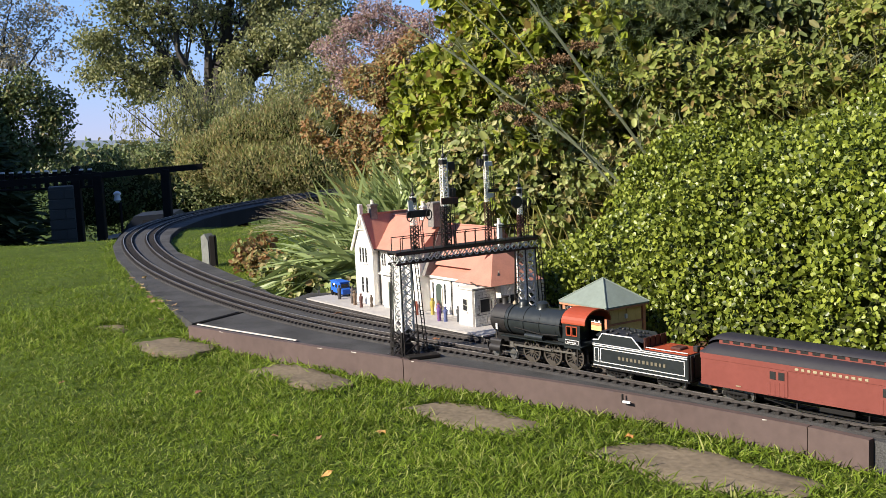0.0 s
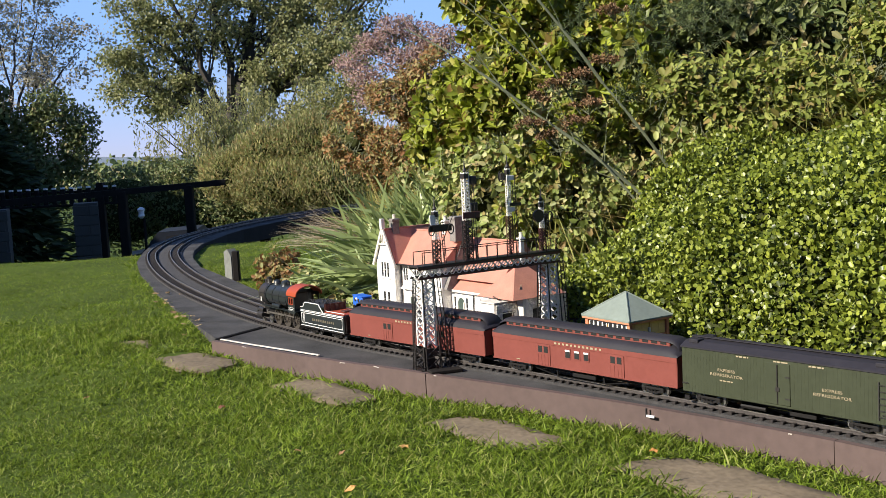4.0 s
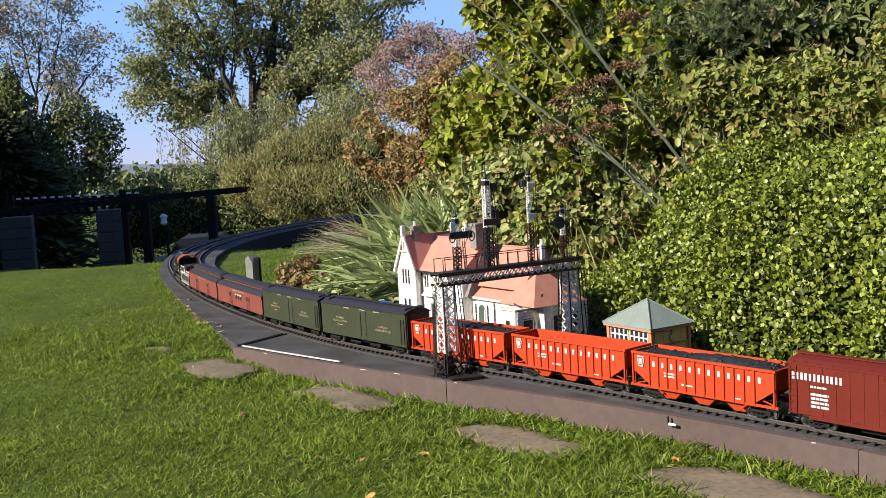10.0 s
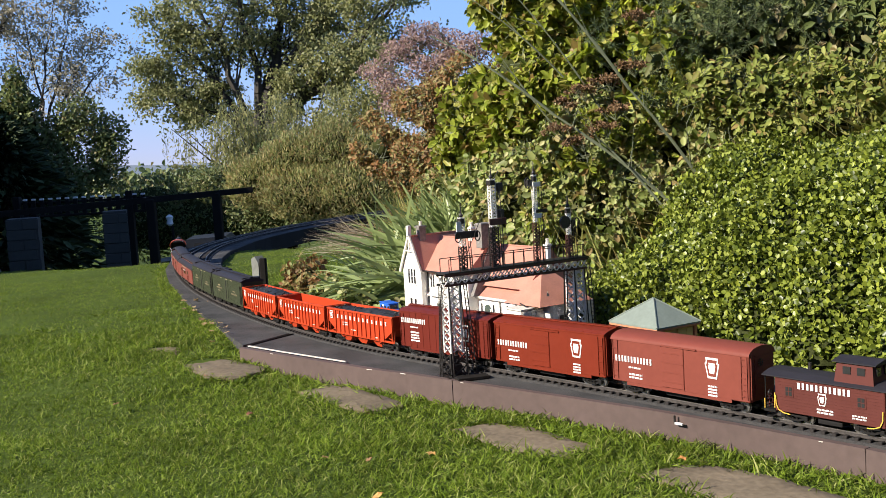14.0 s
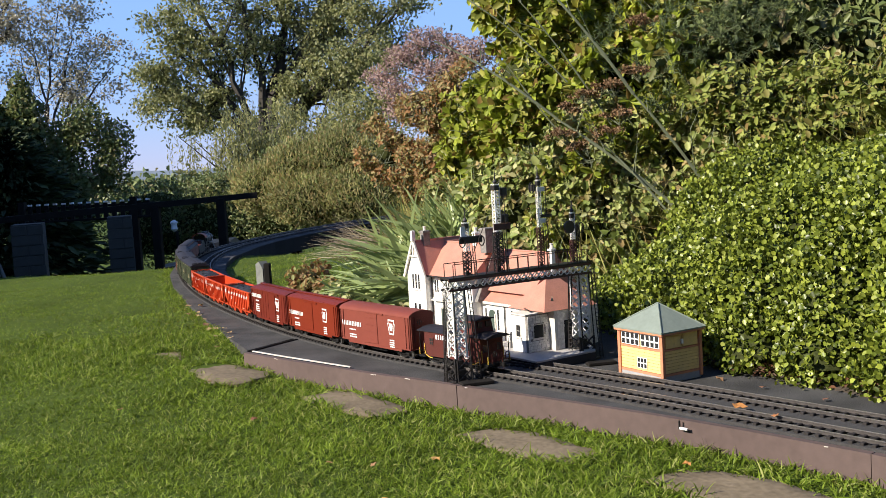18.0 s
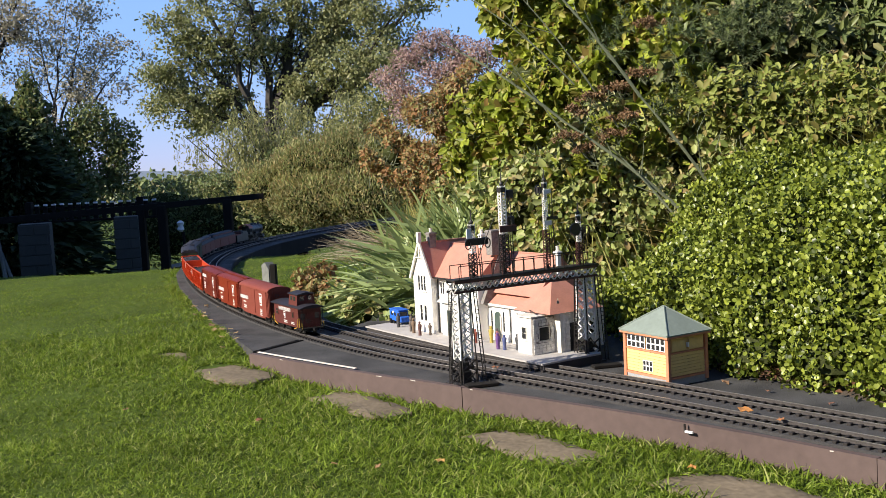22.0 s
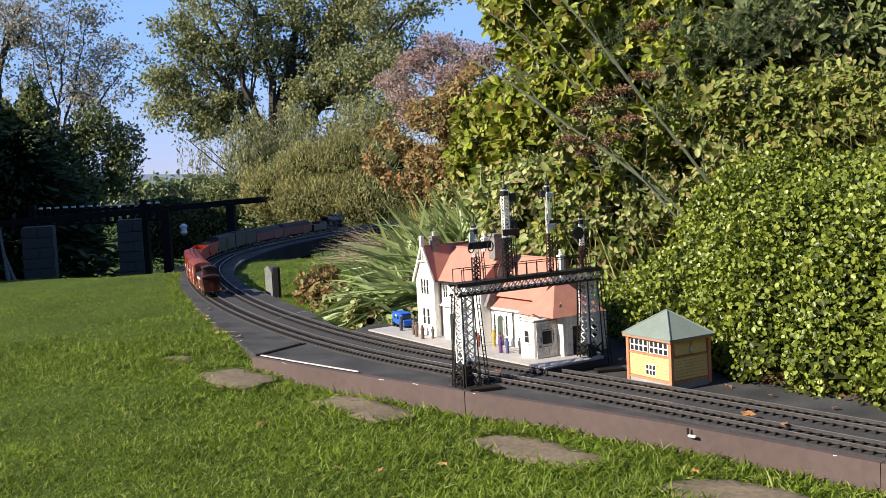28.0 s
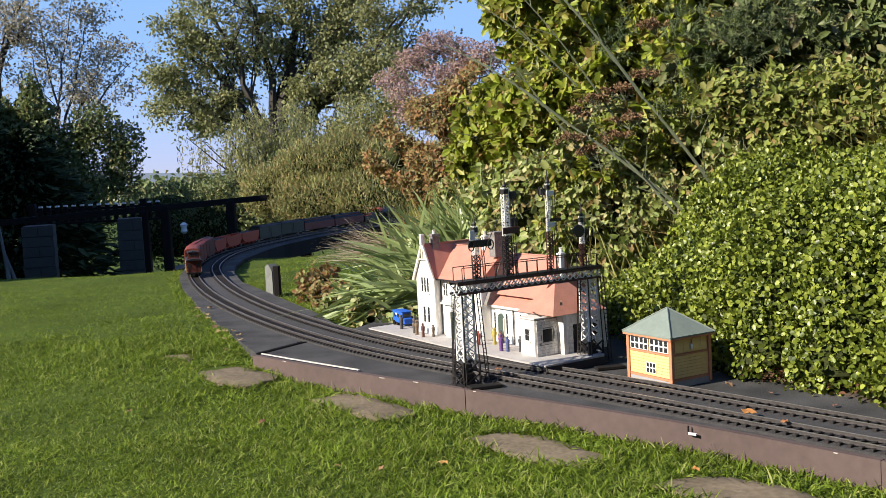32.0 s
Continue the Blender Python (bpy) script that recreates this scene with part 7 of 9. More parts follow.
def grow_grass():
    xs, ys, sc = [], [], []
    for n, x0, x1, y0, y1, k in ((165000, -1.0, 0.75, 1.0, 1.75, 1.0), (125000, -1.55, 0.2, 1.75, 2.7, 1.0), (80000, -2.4, -0.5, 2.7, 4.0, 0.8), (50000, -2.9, -0.9, 4.0, 5.3, 0.75), (20000, -1.05, -0.3, 2.9, 4.9, 0.85)):
        xs.append(R.uniform(x0, x1, n)), ys.append(R.uniform(y0, y1, n)), sc.append(np.full(n, k))
    x, y, sc = np.concatenate(xs), np.concatenate(ys), np.concatenate(sc)
    keep = ~in_poly(x, y, BED_POLY) & (behind_foot(x, y) < 0.02)
    for s_ in STONES:
        c = np.mean(np.array(s_), 0)
        grown = [tuple(c + (np.array(p) - c) * 0.97) for p in s_]
        keep &= ~in_poly(x, y, grown)
    # patchy growth: tufts, thin places and broad bands of thicker turf
    den = 0.5 + 0.5 * np.sin(x * 43 + 3 * np.sin(y * 31)) * np.sin(y * 57 + 2 * np.sin(x * 37))
    wide = 0.5 + 0.5 * np.sin(x * 6.1 + 2 * np.sin(y * 4.3)) * np.sin(y * 7.3 + 1.5 * np.sin(x * 5.1))
    keep &= R.uniform(0, 1, len(x)) < 0.30 + 0.45 * den + 0.25 * wide
    x, y, sc, den, wide = x[keep], y[keep], sc[keep], den[keep], wide[keep]
    n = len(x)
    # neighbouring blades lean together in tufts
    a = 2 * math.pi * (np.sin(x * 61 + 5 * np.sin(y * 47)) + np.sin(y * 71 + 4 * np.sin(x * 53))) * 0.5 + R.normal(0, 0.9, n)
    tilt = R.uniform(0.15, 1.3, n)
    d = np.stack([np.cos(a) * tilt, np.sin(a) * tilt, np.ones(n)], 1)
    # closer-cut turf away from the stepping stones
    way = np.interp(y, [p[1] for p in (np.mean(np.array(q), 0) for q in STONES[::-1])], [p[0] for p in (np.mean(np.array(q), 0) for q in STONES[::-1])])
    cut = 1 - 0.34 * smooth((way - x - 0.10) / 0.45)
    ln = R.uniform(0.008, 0.026, n) * sc * cut * (0.55 + 0.6 * den + 0.25 * wide)
    root = np.stack([x, y, ground_z(x, y) - 0.001], 1)
    me = blade_mesh("lawn_grass", root, d, ln, R.uniform(0.0013, 0.0028, n) * sc * (0.4 + 0.6 * cut), R.uniform(0.1, 0.7, n), M_GRASS, seg=2)
    tagged(new("lawn_grass", me), "short mown green lawn grass", "grass", kind="stuff")
    # longer tufts along the boards and round the stones
    pts = []
    for e in (EDGE_NEAR[2:], EDGE_FAR[:8]):
        for p, q in zip(e, e[1:]):
            p, q = np.array(p), np.array(q)
            m = int(np.hypot(*(q - p)) * (700 if e[0][1] < 2 else 320))
            u = R.uniform(0, 1, (m, 1))
            t = (q - p) / np.hypot(*(q - p))
            pts.append(p + (q - p) * u + np.array([-t[1], t[0]]) * (0.013 + np.abs(R.normal(0, 0.018, (m, 1)))))
    for s_ in STONES:
        for p, q in zip(s_, s_[1:] + s_[:1]):
            p, q = np.array(p), np.array(q)
            u = R.uniform(0, 1, (120, 1))
            pts.append(p + (q - p) * u + R.normal(0, 0.007, (120, 2)))
    # taller tufts in the line of the stones
    for x_, y_ in ((-0.97, 2.62), (-1.00, 2.86), (-0.90, 2.72), (-0.86, 2.50), (-1.12, 3.05), (-0.84, 2.34), (-0.46, 2.06), (-1.20, 2.75)):
        pts.append(np.array([[x_, y_]]) + R.normal(0, 1, (130, 2)) * np.array([0.045, 0.022]))
    p = np.concatenate(pts)
    clump = 0.5 + 0.5 * np.sin(p[:, 0] * 31 + 2 * np.sin(p[:, 1] * 19))
    keep = R.uniform(0, 1, len(p)) < 0.35 + 0.65 * clump
    p = p[keep]
    n = len(p)
    a = R.uniform(0, 2 * math.pi, n)
    tilt = R.uniform(0.2, 1.2, n)
    d = np.stack([np.cos(a) * tilt, np.sin(a) * tilt, np.ones(n)], 1)
    me = blade_mesh("edge_grass", np.c_[p, ground_z(p[:, 0], p[:, 1]) - 0.001], d, R.uniform(0.014, 0.036, n), R.uniform(0.0018, 0.0034, n), R.uniform(0.2, 0.8, n), M_GRASS, seg=3)
    tagged(new("edge_grass", me), "longer grass tufts along the boards and stones", "grass", kind="stuff")


grow_grass()


def fallen_leaf(x, y, z, size, col, rz, label):
    q = random.Random(int(x * 1000 + y * 77))
    m = mat("fallen_leaf", col, 0.7, var=0.3, scale=90)
    n = 9
    vs = [(0, 0, 0.002)]
    for i in range(n):
        a = 2 * math.pi * i / n
        r = size * (0.5 if i % 2 else 0.36) * q.uniform(0.85, 1.15)
        vs.append((r * math.cos(a) * 1.25, r * math.sin(a), q.uniform(0, 0.3) * size))
    top = [(i + 0.0, j, k + 0.0006) for i, j, k in vs]
    k = n + 1
    fs = [(0, 1 + i, 1 + (i + 1) % n) for i in range(n)] + [(k, k + 1 + (i + 1) % n, k + 1 + i) for i in range(n)] + [(1 + i, k + 1 + i, k + 1 + (i + 1) % n, 1 + (i + 1) % n) for i in range(n)]
    ob = part("fallen_leaf", Geo().add(vs + top, fs), m, None, "", pose(x, y, z, q.uniform(-20, 20), q.uniform(-20, 20), rz))
    tagged(ob, label, "leaf", "fallen leaves")


for x, y, s_, col in ((-0.103, 1.490, 0.022, (0.60, 0.33, 0.10)), (-0.190, 1.465, 0.018, (0.30, 0.17, 0.07)), (-0.256, 1.482, 0.016, (0.34, 0.20, 0.08)), (-0.432, 1.765, 0.020, (0.24, 0.10, 0.05)), (-0.721, 1.91, 0.018, (0.28, 0.14, 0.07)),
                      (0.245, 1.40, 0.020, (0.45, 0.20, 0.05)), (-0.16, 1.30, 0.022, (0.55, 0.30, 0.09)), (-0.41, 1.22, 0.026, (0.22, 0.06, 0.04)), (-0.60, 2.10, 0.014, (0.30, 0.18, 0.08))):
    fallen_leaf(x, y, float(ground_z(x, y)) + 0.018, s_ * 0.65, col, rnd.uniform(0, 360), "dry brown leaf lying on the grass")
for x, y, s_, col in ((0.354, 1.565, 0.020, (0.42, 0.18, 0.05)), (0.392, 1.50, 0.011, (0.36, 0.15, 0.06)), (-0.02, 1.965, 0.016, (0.22, 0.09, 0.04)), (-0.24, 2.30, 0.016, (0.24, 0.12, 0.06)), (0.375, 1.80, 0.014, (0.30, 0.17, 0.09)), (0.43, 1.72, 0.010, (0.20, 0.09, 0.05)), (0.50, 1.62, 0.010, (0.18, 0.08, 0.05))):
    fallen_leaf(x, y, 0.0125 if y < 1.6 or x < 0 else 0.003, s_, col, rnd.uniform(0, 360), "dry orange leaf lying by the rails")
for i in range(18):
    e0, e1 = np.array(EDGE_FAR[1]), np.array(EDGE_FAR[3])
    p = e0 + (e1 - e0) * rnd.uniform(-0.3, 1.0) + np.array([rnd.gauss(-0.012, 0.03), rnd.gauss(0, 0.02)])
    fallen_leaf(p[0], p[1], 0.004, rnd.uniform(0.010, 0.018), rnd.choice([(0.36, 0.24, 0.11), (0.28, 0.16, 0.08), (0.42, 0.30, 0.14)]), rnd.uniform(0, 360), "dry brown leaf by the edge of the track bed")
n_ = 700
u_ = R.uniform(0, 1, n_)
c_ = np.array([(0.40, 1.86), (0.50, 1.74), (0.60, 1.62), (0.80, 1.42)])
lit = np.stack([np.interp(u_ * 3, range(4), c_[:, 0]), np.interp(u_ * 3, range(4), c_[:, 1])], 1) + R.normal(0, 0.018, (n_, 2)) + np.abs(R.normal(0, 0.05, (n_, 1))) * np.array([[0.7, 0.6]])
tagged(new("leaf_litter", leaf_mesh("leaf_litter", np.c_[lit, R.uniform(0.006, 0.026, n_)], R.normal(0, 1, (n_, 3)) * np.array([1, 1, 0.25]), R.normal(0, 0.3, (n_, 3)) + np.array([0, 0, 1]), R.uniform(0.006, 0.015, n_), R.uniform(0.004, 0.009, n_), L_LITTER)), "dry reddish-brown leaf litter under the hedge", "leaf litter", kind="stuff")
nail = thing("metal_clip", "small dark and white clip fixed on the fascia board", "clip", m=pose(0.2545, 1.5405, -0.006, 0, 0, -46))
part("clip_body", Geo().box(0.0068, 0.0086, -0.0022, 0.001, -0.002, 0.0095).box(0.0068, 0.012, -0.0022, 0.001, -0.0030, -0.0008), M_IRON, nail)
part("clip_tag", Geo().box(0.0088, 0.0225, -0.0030, 0.0008, -0.0030, 0.0002, 0.0004), M_LETTER, nail)


# ---- plants ----
def sphere_pts(n):
    v = R.normal(0, 1, (n, 3))
    return unit(v)


def plant(name, label, category="shrub", group=""):
    return thing(name, label, category, group)


def core_mass(c, r, k, sub, floor):
    """A solid dark core that stands for the shade among a shrub's twigs."""
    b = bmesh.new()
    bmesh.ops.create_icosphere(b, subdivisions=sub, radius=1)
    g = Geo()
    q = random.Random(int(c[0] * 1e3))
    g.add([(c[0] + v.co.x * r[0] * k * q.uniform(0.9, 1.05), c[1] + v.co.y * r[1] * k * q.uniform(0.9, 1.05), max(floor, c[2] + v.co.z * r[2] * k)) for v in b.verts], [[v.index for v in f.verts] for f in b.faces])
    b.free()
    return g


def hedge():
    """The clipped bush: shoots of small glossy leaves over a rounded body."""
    h = plant("hedge", "dense rounded hedge of small glossy green leaves", "hedge")
    blobs = [((0.62, 2.06, 0.08), (0.26, 0.20, 0.25)), ((0.90, 1.85, 0.12), (0.36, 0.30, 0.30)), ((1.25, 1.65, 0.15), (0.45, 0.40, 0.34)), ((0.86, 2.20, 0.12), (0.36, 0.30, 0.28)), ((0.45, 2.26, 0.05), (0.20, 0.16, 0.17)), ((1.2, 2.05, 0.17), (0.45, 0.40, 0.39)),
             ((0.66, 2.40, 0.14), (0.28, 0.22, 0.26)), ((0.33, 2.42, 0.02), (0.13, 0.12, 0.12)),
             ((0.68, 1.84, 0.08), (0.16, 0.14, 0.22)), ((0.86, 1.68, 0.09), (0.22, 0.17, 0.26)), ((1.10, 1.50, 0.10), (0.28, 0.20, 0.28)),
             ((0.46, 1.86, 0.03), (0.07, 0.06, 0.07)), ((0.55, 1.76, 0.03), (0.09, 0.07, 0.08)), ((0.65, 1.64, 0.03), (0.10, 0.07, 0.09)), ((0.77, 1.52, 0.04), (0.11, 0.08, 0.10)), ((0.45, 1.98, 0.06), (0.10, 0.09, 0.16)), ((0.51, 1.93, 0.06), (0.13, 0.11, 0.17)), ((0.62, 1.81, 0.07), (0.14, 0.13, 0.20)), ((0.75, 1.67, 0.08), (0.16, 0.14, 0.22)), ((0.93, 1.50, 0.10), (0.22, 0.16, 0.26))]
    shoots, nrm = [], []
    for (c, r) in blobs:
        n = int(25000 * (r[0] * r[1] + r[1] * r[2] + r[0] * r[2]) / 0.4)
        u = sphere_pts(n)
        wob = 1 + 0.06 * np.sin(u[:, :1] * 9 + c[0] * 7) * np.sin(u[:, 1:2] * 11) + R.normal(0, 0.035, (n, 1))
        p = np.array(c) + u * np.array(r) * wob
        inside = np.zeros(n, bool)
        for (c2, r2) in blobs:
            if c2 != c:
                inside |= (((p - np.array(c2)) / np.array(r2)) ** 2).sum(1) < 0.80
        ok = ~inside & (p[:, 2] > 0.0) & (p @ np.array([0.25, 1, 0]) < 3.0) & ((u @ np.array([-0.35, -0.85, 0.3])) > -0.35)
        shoots.append(p[ok]), nrm.append(unit(u / np.array(r))[ok])
    p, u = np.concatenate(shoots), np.concatenate(nrm)
    # each shoot bears several leaves
    k = 3
    p, u = np.repeat(p, k, 0), np.repeat(u, k, 0)
    n = len(p)
    j = R.normal(0, 1, (n, 3))
    al = unit(u * 0.45 + j * 0.55 + np.array([0, 0, 0.25]))
    nr = unit(u * 0.9 + R.normal(0, 0.55, (n, 3)) + np.array([-0.2, -0.15, 0.3]))
    p = p + R.normal(0, 0.006, (n, 3)) - u * R.uniform(0, 0.035, (n, 1))
    part("leaves", leaf_mesh("leaves", p, al, nr, R.uniform(0.0072, 0.0108, n), R.uniform(0.0070, 0.0096, n), L_HEDGE, 0.12, 1.0), None, h)
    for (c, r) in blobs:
        part("shade_core", core_mass(c, r, 0.79, 3, 0.03), M_HEDGECORE, h)


# shade inside the foliage, put into a dark colour for the solid cores
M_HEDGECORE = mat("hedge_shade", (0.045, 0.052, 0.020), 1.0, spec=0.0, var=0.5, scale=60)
hedge()


def bush(name, label, blobs, n, size, wid, leafm, core=None, spread=0.09, up=0.15, category="shrub", jitter=0.55, face=0.7, cull=-0.5):
    """A loose shrub: leaves in the outer shell of a few overlapping ellipsoids, on twigs."""
    h = plant(name, label, category)
    tot = sum(r[0] * r[2] for _, r in blobs)
    ps, us = [], []
    for c, r in blobs:
        m = int(n * r[0] * r[2] / tot)
        u = sphere_pts(m)
        rad = 1 - np.abs(R.normal(0, spread, (m, 1))) * 1.6 + 0.10 * np.sin(u[:, :1] * 7 + c[0] * 9) * np.sin(u[:, 2:] * 8 + c[1] * 5)
        p = np.array(c) + u * np.array(r) * rad
        ok = (u @ np.array([-0.2, -0.95, 0.25])) > cull
        ps.append(p[ok]), us.append(u[ok])
    p, u = np.concatenate(ps), np.concatenate(us)
    m = len(p)
    al = unit(u * 0.4 + R.normal(0, jitter, (m, 3)) + np.array([0, 0, up]))
    nr = unit(u * face + R.normal(0, 0.5, (m, 3)) + np.array([-0.25, -0.2, 0.35]))
    part("leaves", leaf_mesh("leaves", p, al, nr, R.uniform(0.6, 1.25, m) * size, R.uniform(0.7, 1.15, m) * wid, leafm, 0.2), None, h)
    g = Geo()
    for c, r in blobs:
        for _ in range(max(4, int(14 * r[0]))):
            e = Vector(c) + Vector(sphere_pts(1)[0] * np.array(r)) * 0.95
            g.tube((c[0] + rnd.uniform(-0.3, 0.3) * r[0], c[1] + 0.2 * r[1], c[2] - r[2] * 0.8), e, 0.004, 5, 0.0015)
    tagged(part("twig_tangle", g, M_STALK, h), kind="stuff")
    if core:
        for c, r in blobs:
            part("shade_core", core_mass((c[0], c[1] + r[1] * 0.12, c[2]), r, 0.72, 2, -9), core, h)
    return h


def sprays(name, label, blobs, n, leafm, size, wid, per=7, length=0.06, core=0.62, droop=0.1, holes=0.35, whorl=False, category="shrub", grain=9.0, cull=-0.35):
    """A shrub of leafy shoots: each shoot bears its leaves along its stem, or in a whorl at its tip; thin places show the dark inside."""
    h = plant(name, label, category)
    tot = sum(r[0] * r[2] for _, r in blobs)
    ps, us = [], []
    for c, r in blobs:
        m = int(n * r[0] * r[2] / tot * 1.6)
        u = sphere_pts(m)
        u = u[(u @ np.array([-0.2, -0.95, 0.25])) > cull]
        m = len(u)
        swell = 1 + 0.14 * np.sin(u[:, :1] * 6 + c[0] * 9) * np.sin(u[:, 2:] * 7 + c[1] * 5) - np.abs(R.normal(0, 0.16, (m, 1)))
        p = np.array(c) + u * np.array(r) * swell
        v = np.sin(p[:, 0] * grain + 2.1 * np.sin(p[:, 2] * grain * 0.8)) * np.sin(p[:, 2] * grain * 1.2 + 1.7 * np.sin(p[:, 0] * grain * 0.9 + p[:, 1] * 3))
        ok = v > -1 + 2 * holes * R.uniform(0.5, 1.2, m)
        ps.append(p[ok]), us.append(u[ok])
    p, u = np.concatenate(ps), np.concatenate(us)
    m = len(p)
    d = unit(u * 0.7 + R.normal(0, 0.5, (m, 3)) + np.array([0, 0, 0.35 - droop]))
    ln = length * R.uniform(0.6, 1.3, m)[:, None]
    a0 = unit(np.cross(d, R.normal(0, 1, (m, 3))))
    b0 = np.cross(d, a0)
    P, A, N, S = [], [], [], []
    big = R.uniform(0.6, 1.3, m)
    for k in range(per):
        f = 2 * math.pi * k / per if whorl else 2.4 * k
        side = a0 * math.cos(f) + b0 * math.sin(f)
        u_ = 1.0 if whorl else (k + 0.5) / per
        P.append(p + d * ln * (u_ - 0.5) + R.normal(0, size * 0.06, (m, 3)))
        A.append(unit(d * (0.55 if whorl else 0.45) + side * 0.8 + R.normal(0, 0.22, (m, 3)) - np.array([0, 0, droop])))
        N.append(unit(d * 0.8 - side * 0.25 + R.normal(0, 0.28, (m, 3)) + np.array([-0.22, -0.22, 0.3])))
        S.append(big * R.uniform(0.75, 1.2, m))
    S = np.concatenate(S)
    part("leaves", leaf_mesh("leaves", np.concatenate(P), np.concatenate(A), np.concatenate(N), S * size, S * wid, leafm, 0.22, 0.75), None, h)
    e = p + d * ln * 0.4
    q = p - d * ln * 1.2
    w = np.cross(d, np.array([0.3, 1.0, 0.1])) * 0.0011
    w2 = np.cross(unit(w), d) * 0.0011
    v = np.stack([q + w, q - w, q + w2, e + w * 0.5, e - w * 0.5, e + w2 * 0.5], 1).reshape(-1, 3)
    o = np.arange(m)[:, None] * 6
    tagged(part("twig_tangle", soup("twig_tangle", v, np.concatenate([o + np.array([[0, 1, 4, 3]]), o + np.array([[1, 2, 5, 4]]), o + np.array([[2, 0, 3, 5]])]), M_STALK), None, h), kind="stuff")
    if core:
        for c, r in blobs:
            part("shade_core", core_mass((c[0], c[1] + r[1] * 0.12, c[2]), r, core, 2, -9), M_HEDGECORE, h)
    return h


# the planted bank behind the station, from near to far
sprays("laurel", "tall shrub with whorls of broad yellow-green leaves", [((0.16, 3.05, 0.60), (0.20, 0.20, 0.20)), ((0.40, 3.1, 0.62), (0.24, 0.22, 0.24)), ((0.02, 3.15, 0.46), (0.14, 0.16, 0.16)), ((0.24, 3.1, 0.83), (0.24, 0.22, 0.16)), ((0.62, 3.0, 0.80), (0.26, 0.22, 0.22)), ((0.22, 2.98, 0.40), (0.18, 0.14, 0.14))], 4900, L_LAUREL, 0.031, 0.0145, per=8, length=0.05, holes=0.30, whorl=True, droop=0.25)
sprays("laurel", "bright leafy shoots of a laurel among fennel", [((0.47, 2.68, 0.63), (0.05, 0.05, 0.045)), ((0.30, 2.70, 0.60), (0.05, 0.04, 0.05))], 34, L_LAUREL, 0.040, 0.021, per=7, length=0.04, core=0, holes=0.2, whorl=True)
sprays("bramble", "tangled bramble and ivy with small grey-green leaves", [((0.32, 2.75, 0.20), (0.22, 0.14, 0.20)), ((0.55, 2.75, 0.28), (0.26, 0.16, 0.24)), ((0.80, 2.68, 0.36), (0.30, 0.18, 0.24)), ((0.12, 2.85, 0.24), (0.16, 0.12, 0.16)), ((0.36, 2.80, 0.40), (0.20, 0.12, 0.14)), ((0.06, 2.95, 0.32), (0.14, 0.10, 0.10)), ((0.20, 2.82, 0.34), (0.14, 0.10, 0.10))], 6400, L_BRAMBLE, 0.022, 0.0135, per=6, length=0.05, holes=0.14, grain=14, droop=0.3)
sprays("willowherb", "narrow yellow-green leafy shoots between the fennel stalks", [((0.20, 2.74, 0.40), (0.12, 0.06, 0.11)), ((0.34, 2.72, 0.36), (0.13, 0.06, 0.12)), ((0.47, 2.70, 0.37), (0.11, 0.05, 0.11)), ((0.24, 2.74, 0.24), (0.13, 0.06, 0.10)), ((0.33, 2.72, 0.52), (0.12, 0.05, 0.07)), ((0.50, 2.69, 0.50), (0.09, 0.05, 0.06))], 330, L_LAUREL, 0.028, 0.0095, per=7, length=0.045, core=0, holes=0.2, whorl=True)
sprays("leafy_scrub", "mixed scrub of small dull green leaves above the hedge", [((0.92, 2.50, 0.47), (0.24, 0.16, 0.13)), ((1.15, 2.45, 0.56), (0.26, 0.18, 0.18)), ((0.72, 2.55, 0.42), (0.20, 0.13, 0.12)), ((0.60, 2.56, 0.50), (0.14, 0.10, 0.10))], 2700, L_SCRUB, 0.020, 0.0100, per=7, length=0.055, holes=0.32, grain=13)
sprays("dark_shrub", "dark shrub in shade on top of the bank", [((0.95, 2.95, 0.86), (0.32, 0.2, 0.26)), ((1.25, 2.8, 0.80), (0.3, 0.22, 0.3)), ((0.78, 3.15, 1.0), (0.4, 0.25, 0.22)), ((0.85, 2.75, 0.64), (0.34, 0.14, 0.16)), ((1.15, 2.65, 0.70), (0.24, 0.12, 0.12)), ((0.62, 2.85, 0.62), (0.2, 0.12, 0.14))], 2900, L_DARK, 0.040, 0.014, per=7, length=0.08, holes=0.3)
sprays("broad_leaf_shrub", "shrub with long bright green leaves above the hedge", [((1.10, 2.34, 0.71), (0.10, 0.09, 0.09)), ((1.20, 2.30, 0.56), (0.07, 0.06, 0.05))], 46, L_LAUREL, 0.062, 0.022, per=5, length=0.07, core=0, holes=0.2)
sprays("russet_shrub", "russet brown seeding shrub", [((-0.16, 3.75, 0.54), (0.18, 0.2, 0.16)), ((-0.02, 3.7, 0.58), (0.18, 0.2, 0.17)), ((-0.06, 3.6, 0.38), (0.20, 0.18, 0.14)), ((-0.36, 3.8, 0.45), (0.12, 0.12, 0.12)), ((-0.23, 3.7, 0.38), (0.13, 0.12, 0.12))], 3900, L_RUST, 0.0155, 0.0085, per=7, length=0.045, core=0.42, holes=0.34, grain=15)
sprays("golden_shrub", "shrub with yellow and green autumn leaves", [((0.10, 3.35, 0.47), (0.12, 0.12, 0.13)), ((0.16, 3.3, 0.34), (0.13, 0.1, 0.11)), ((-0.06, 3.4, 0.40), (0.06, 0.06, 0.06))], 420, L_GOLD, 0.026, 0.014, per=7, length=0.05, holes=0.4, grain=16)
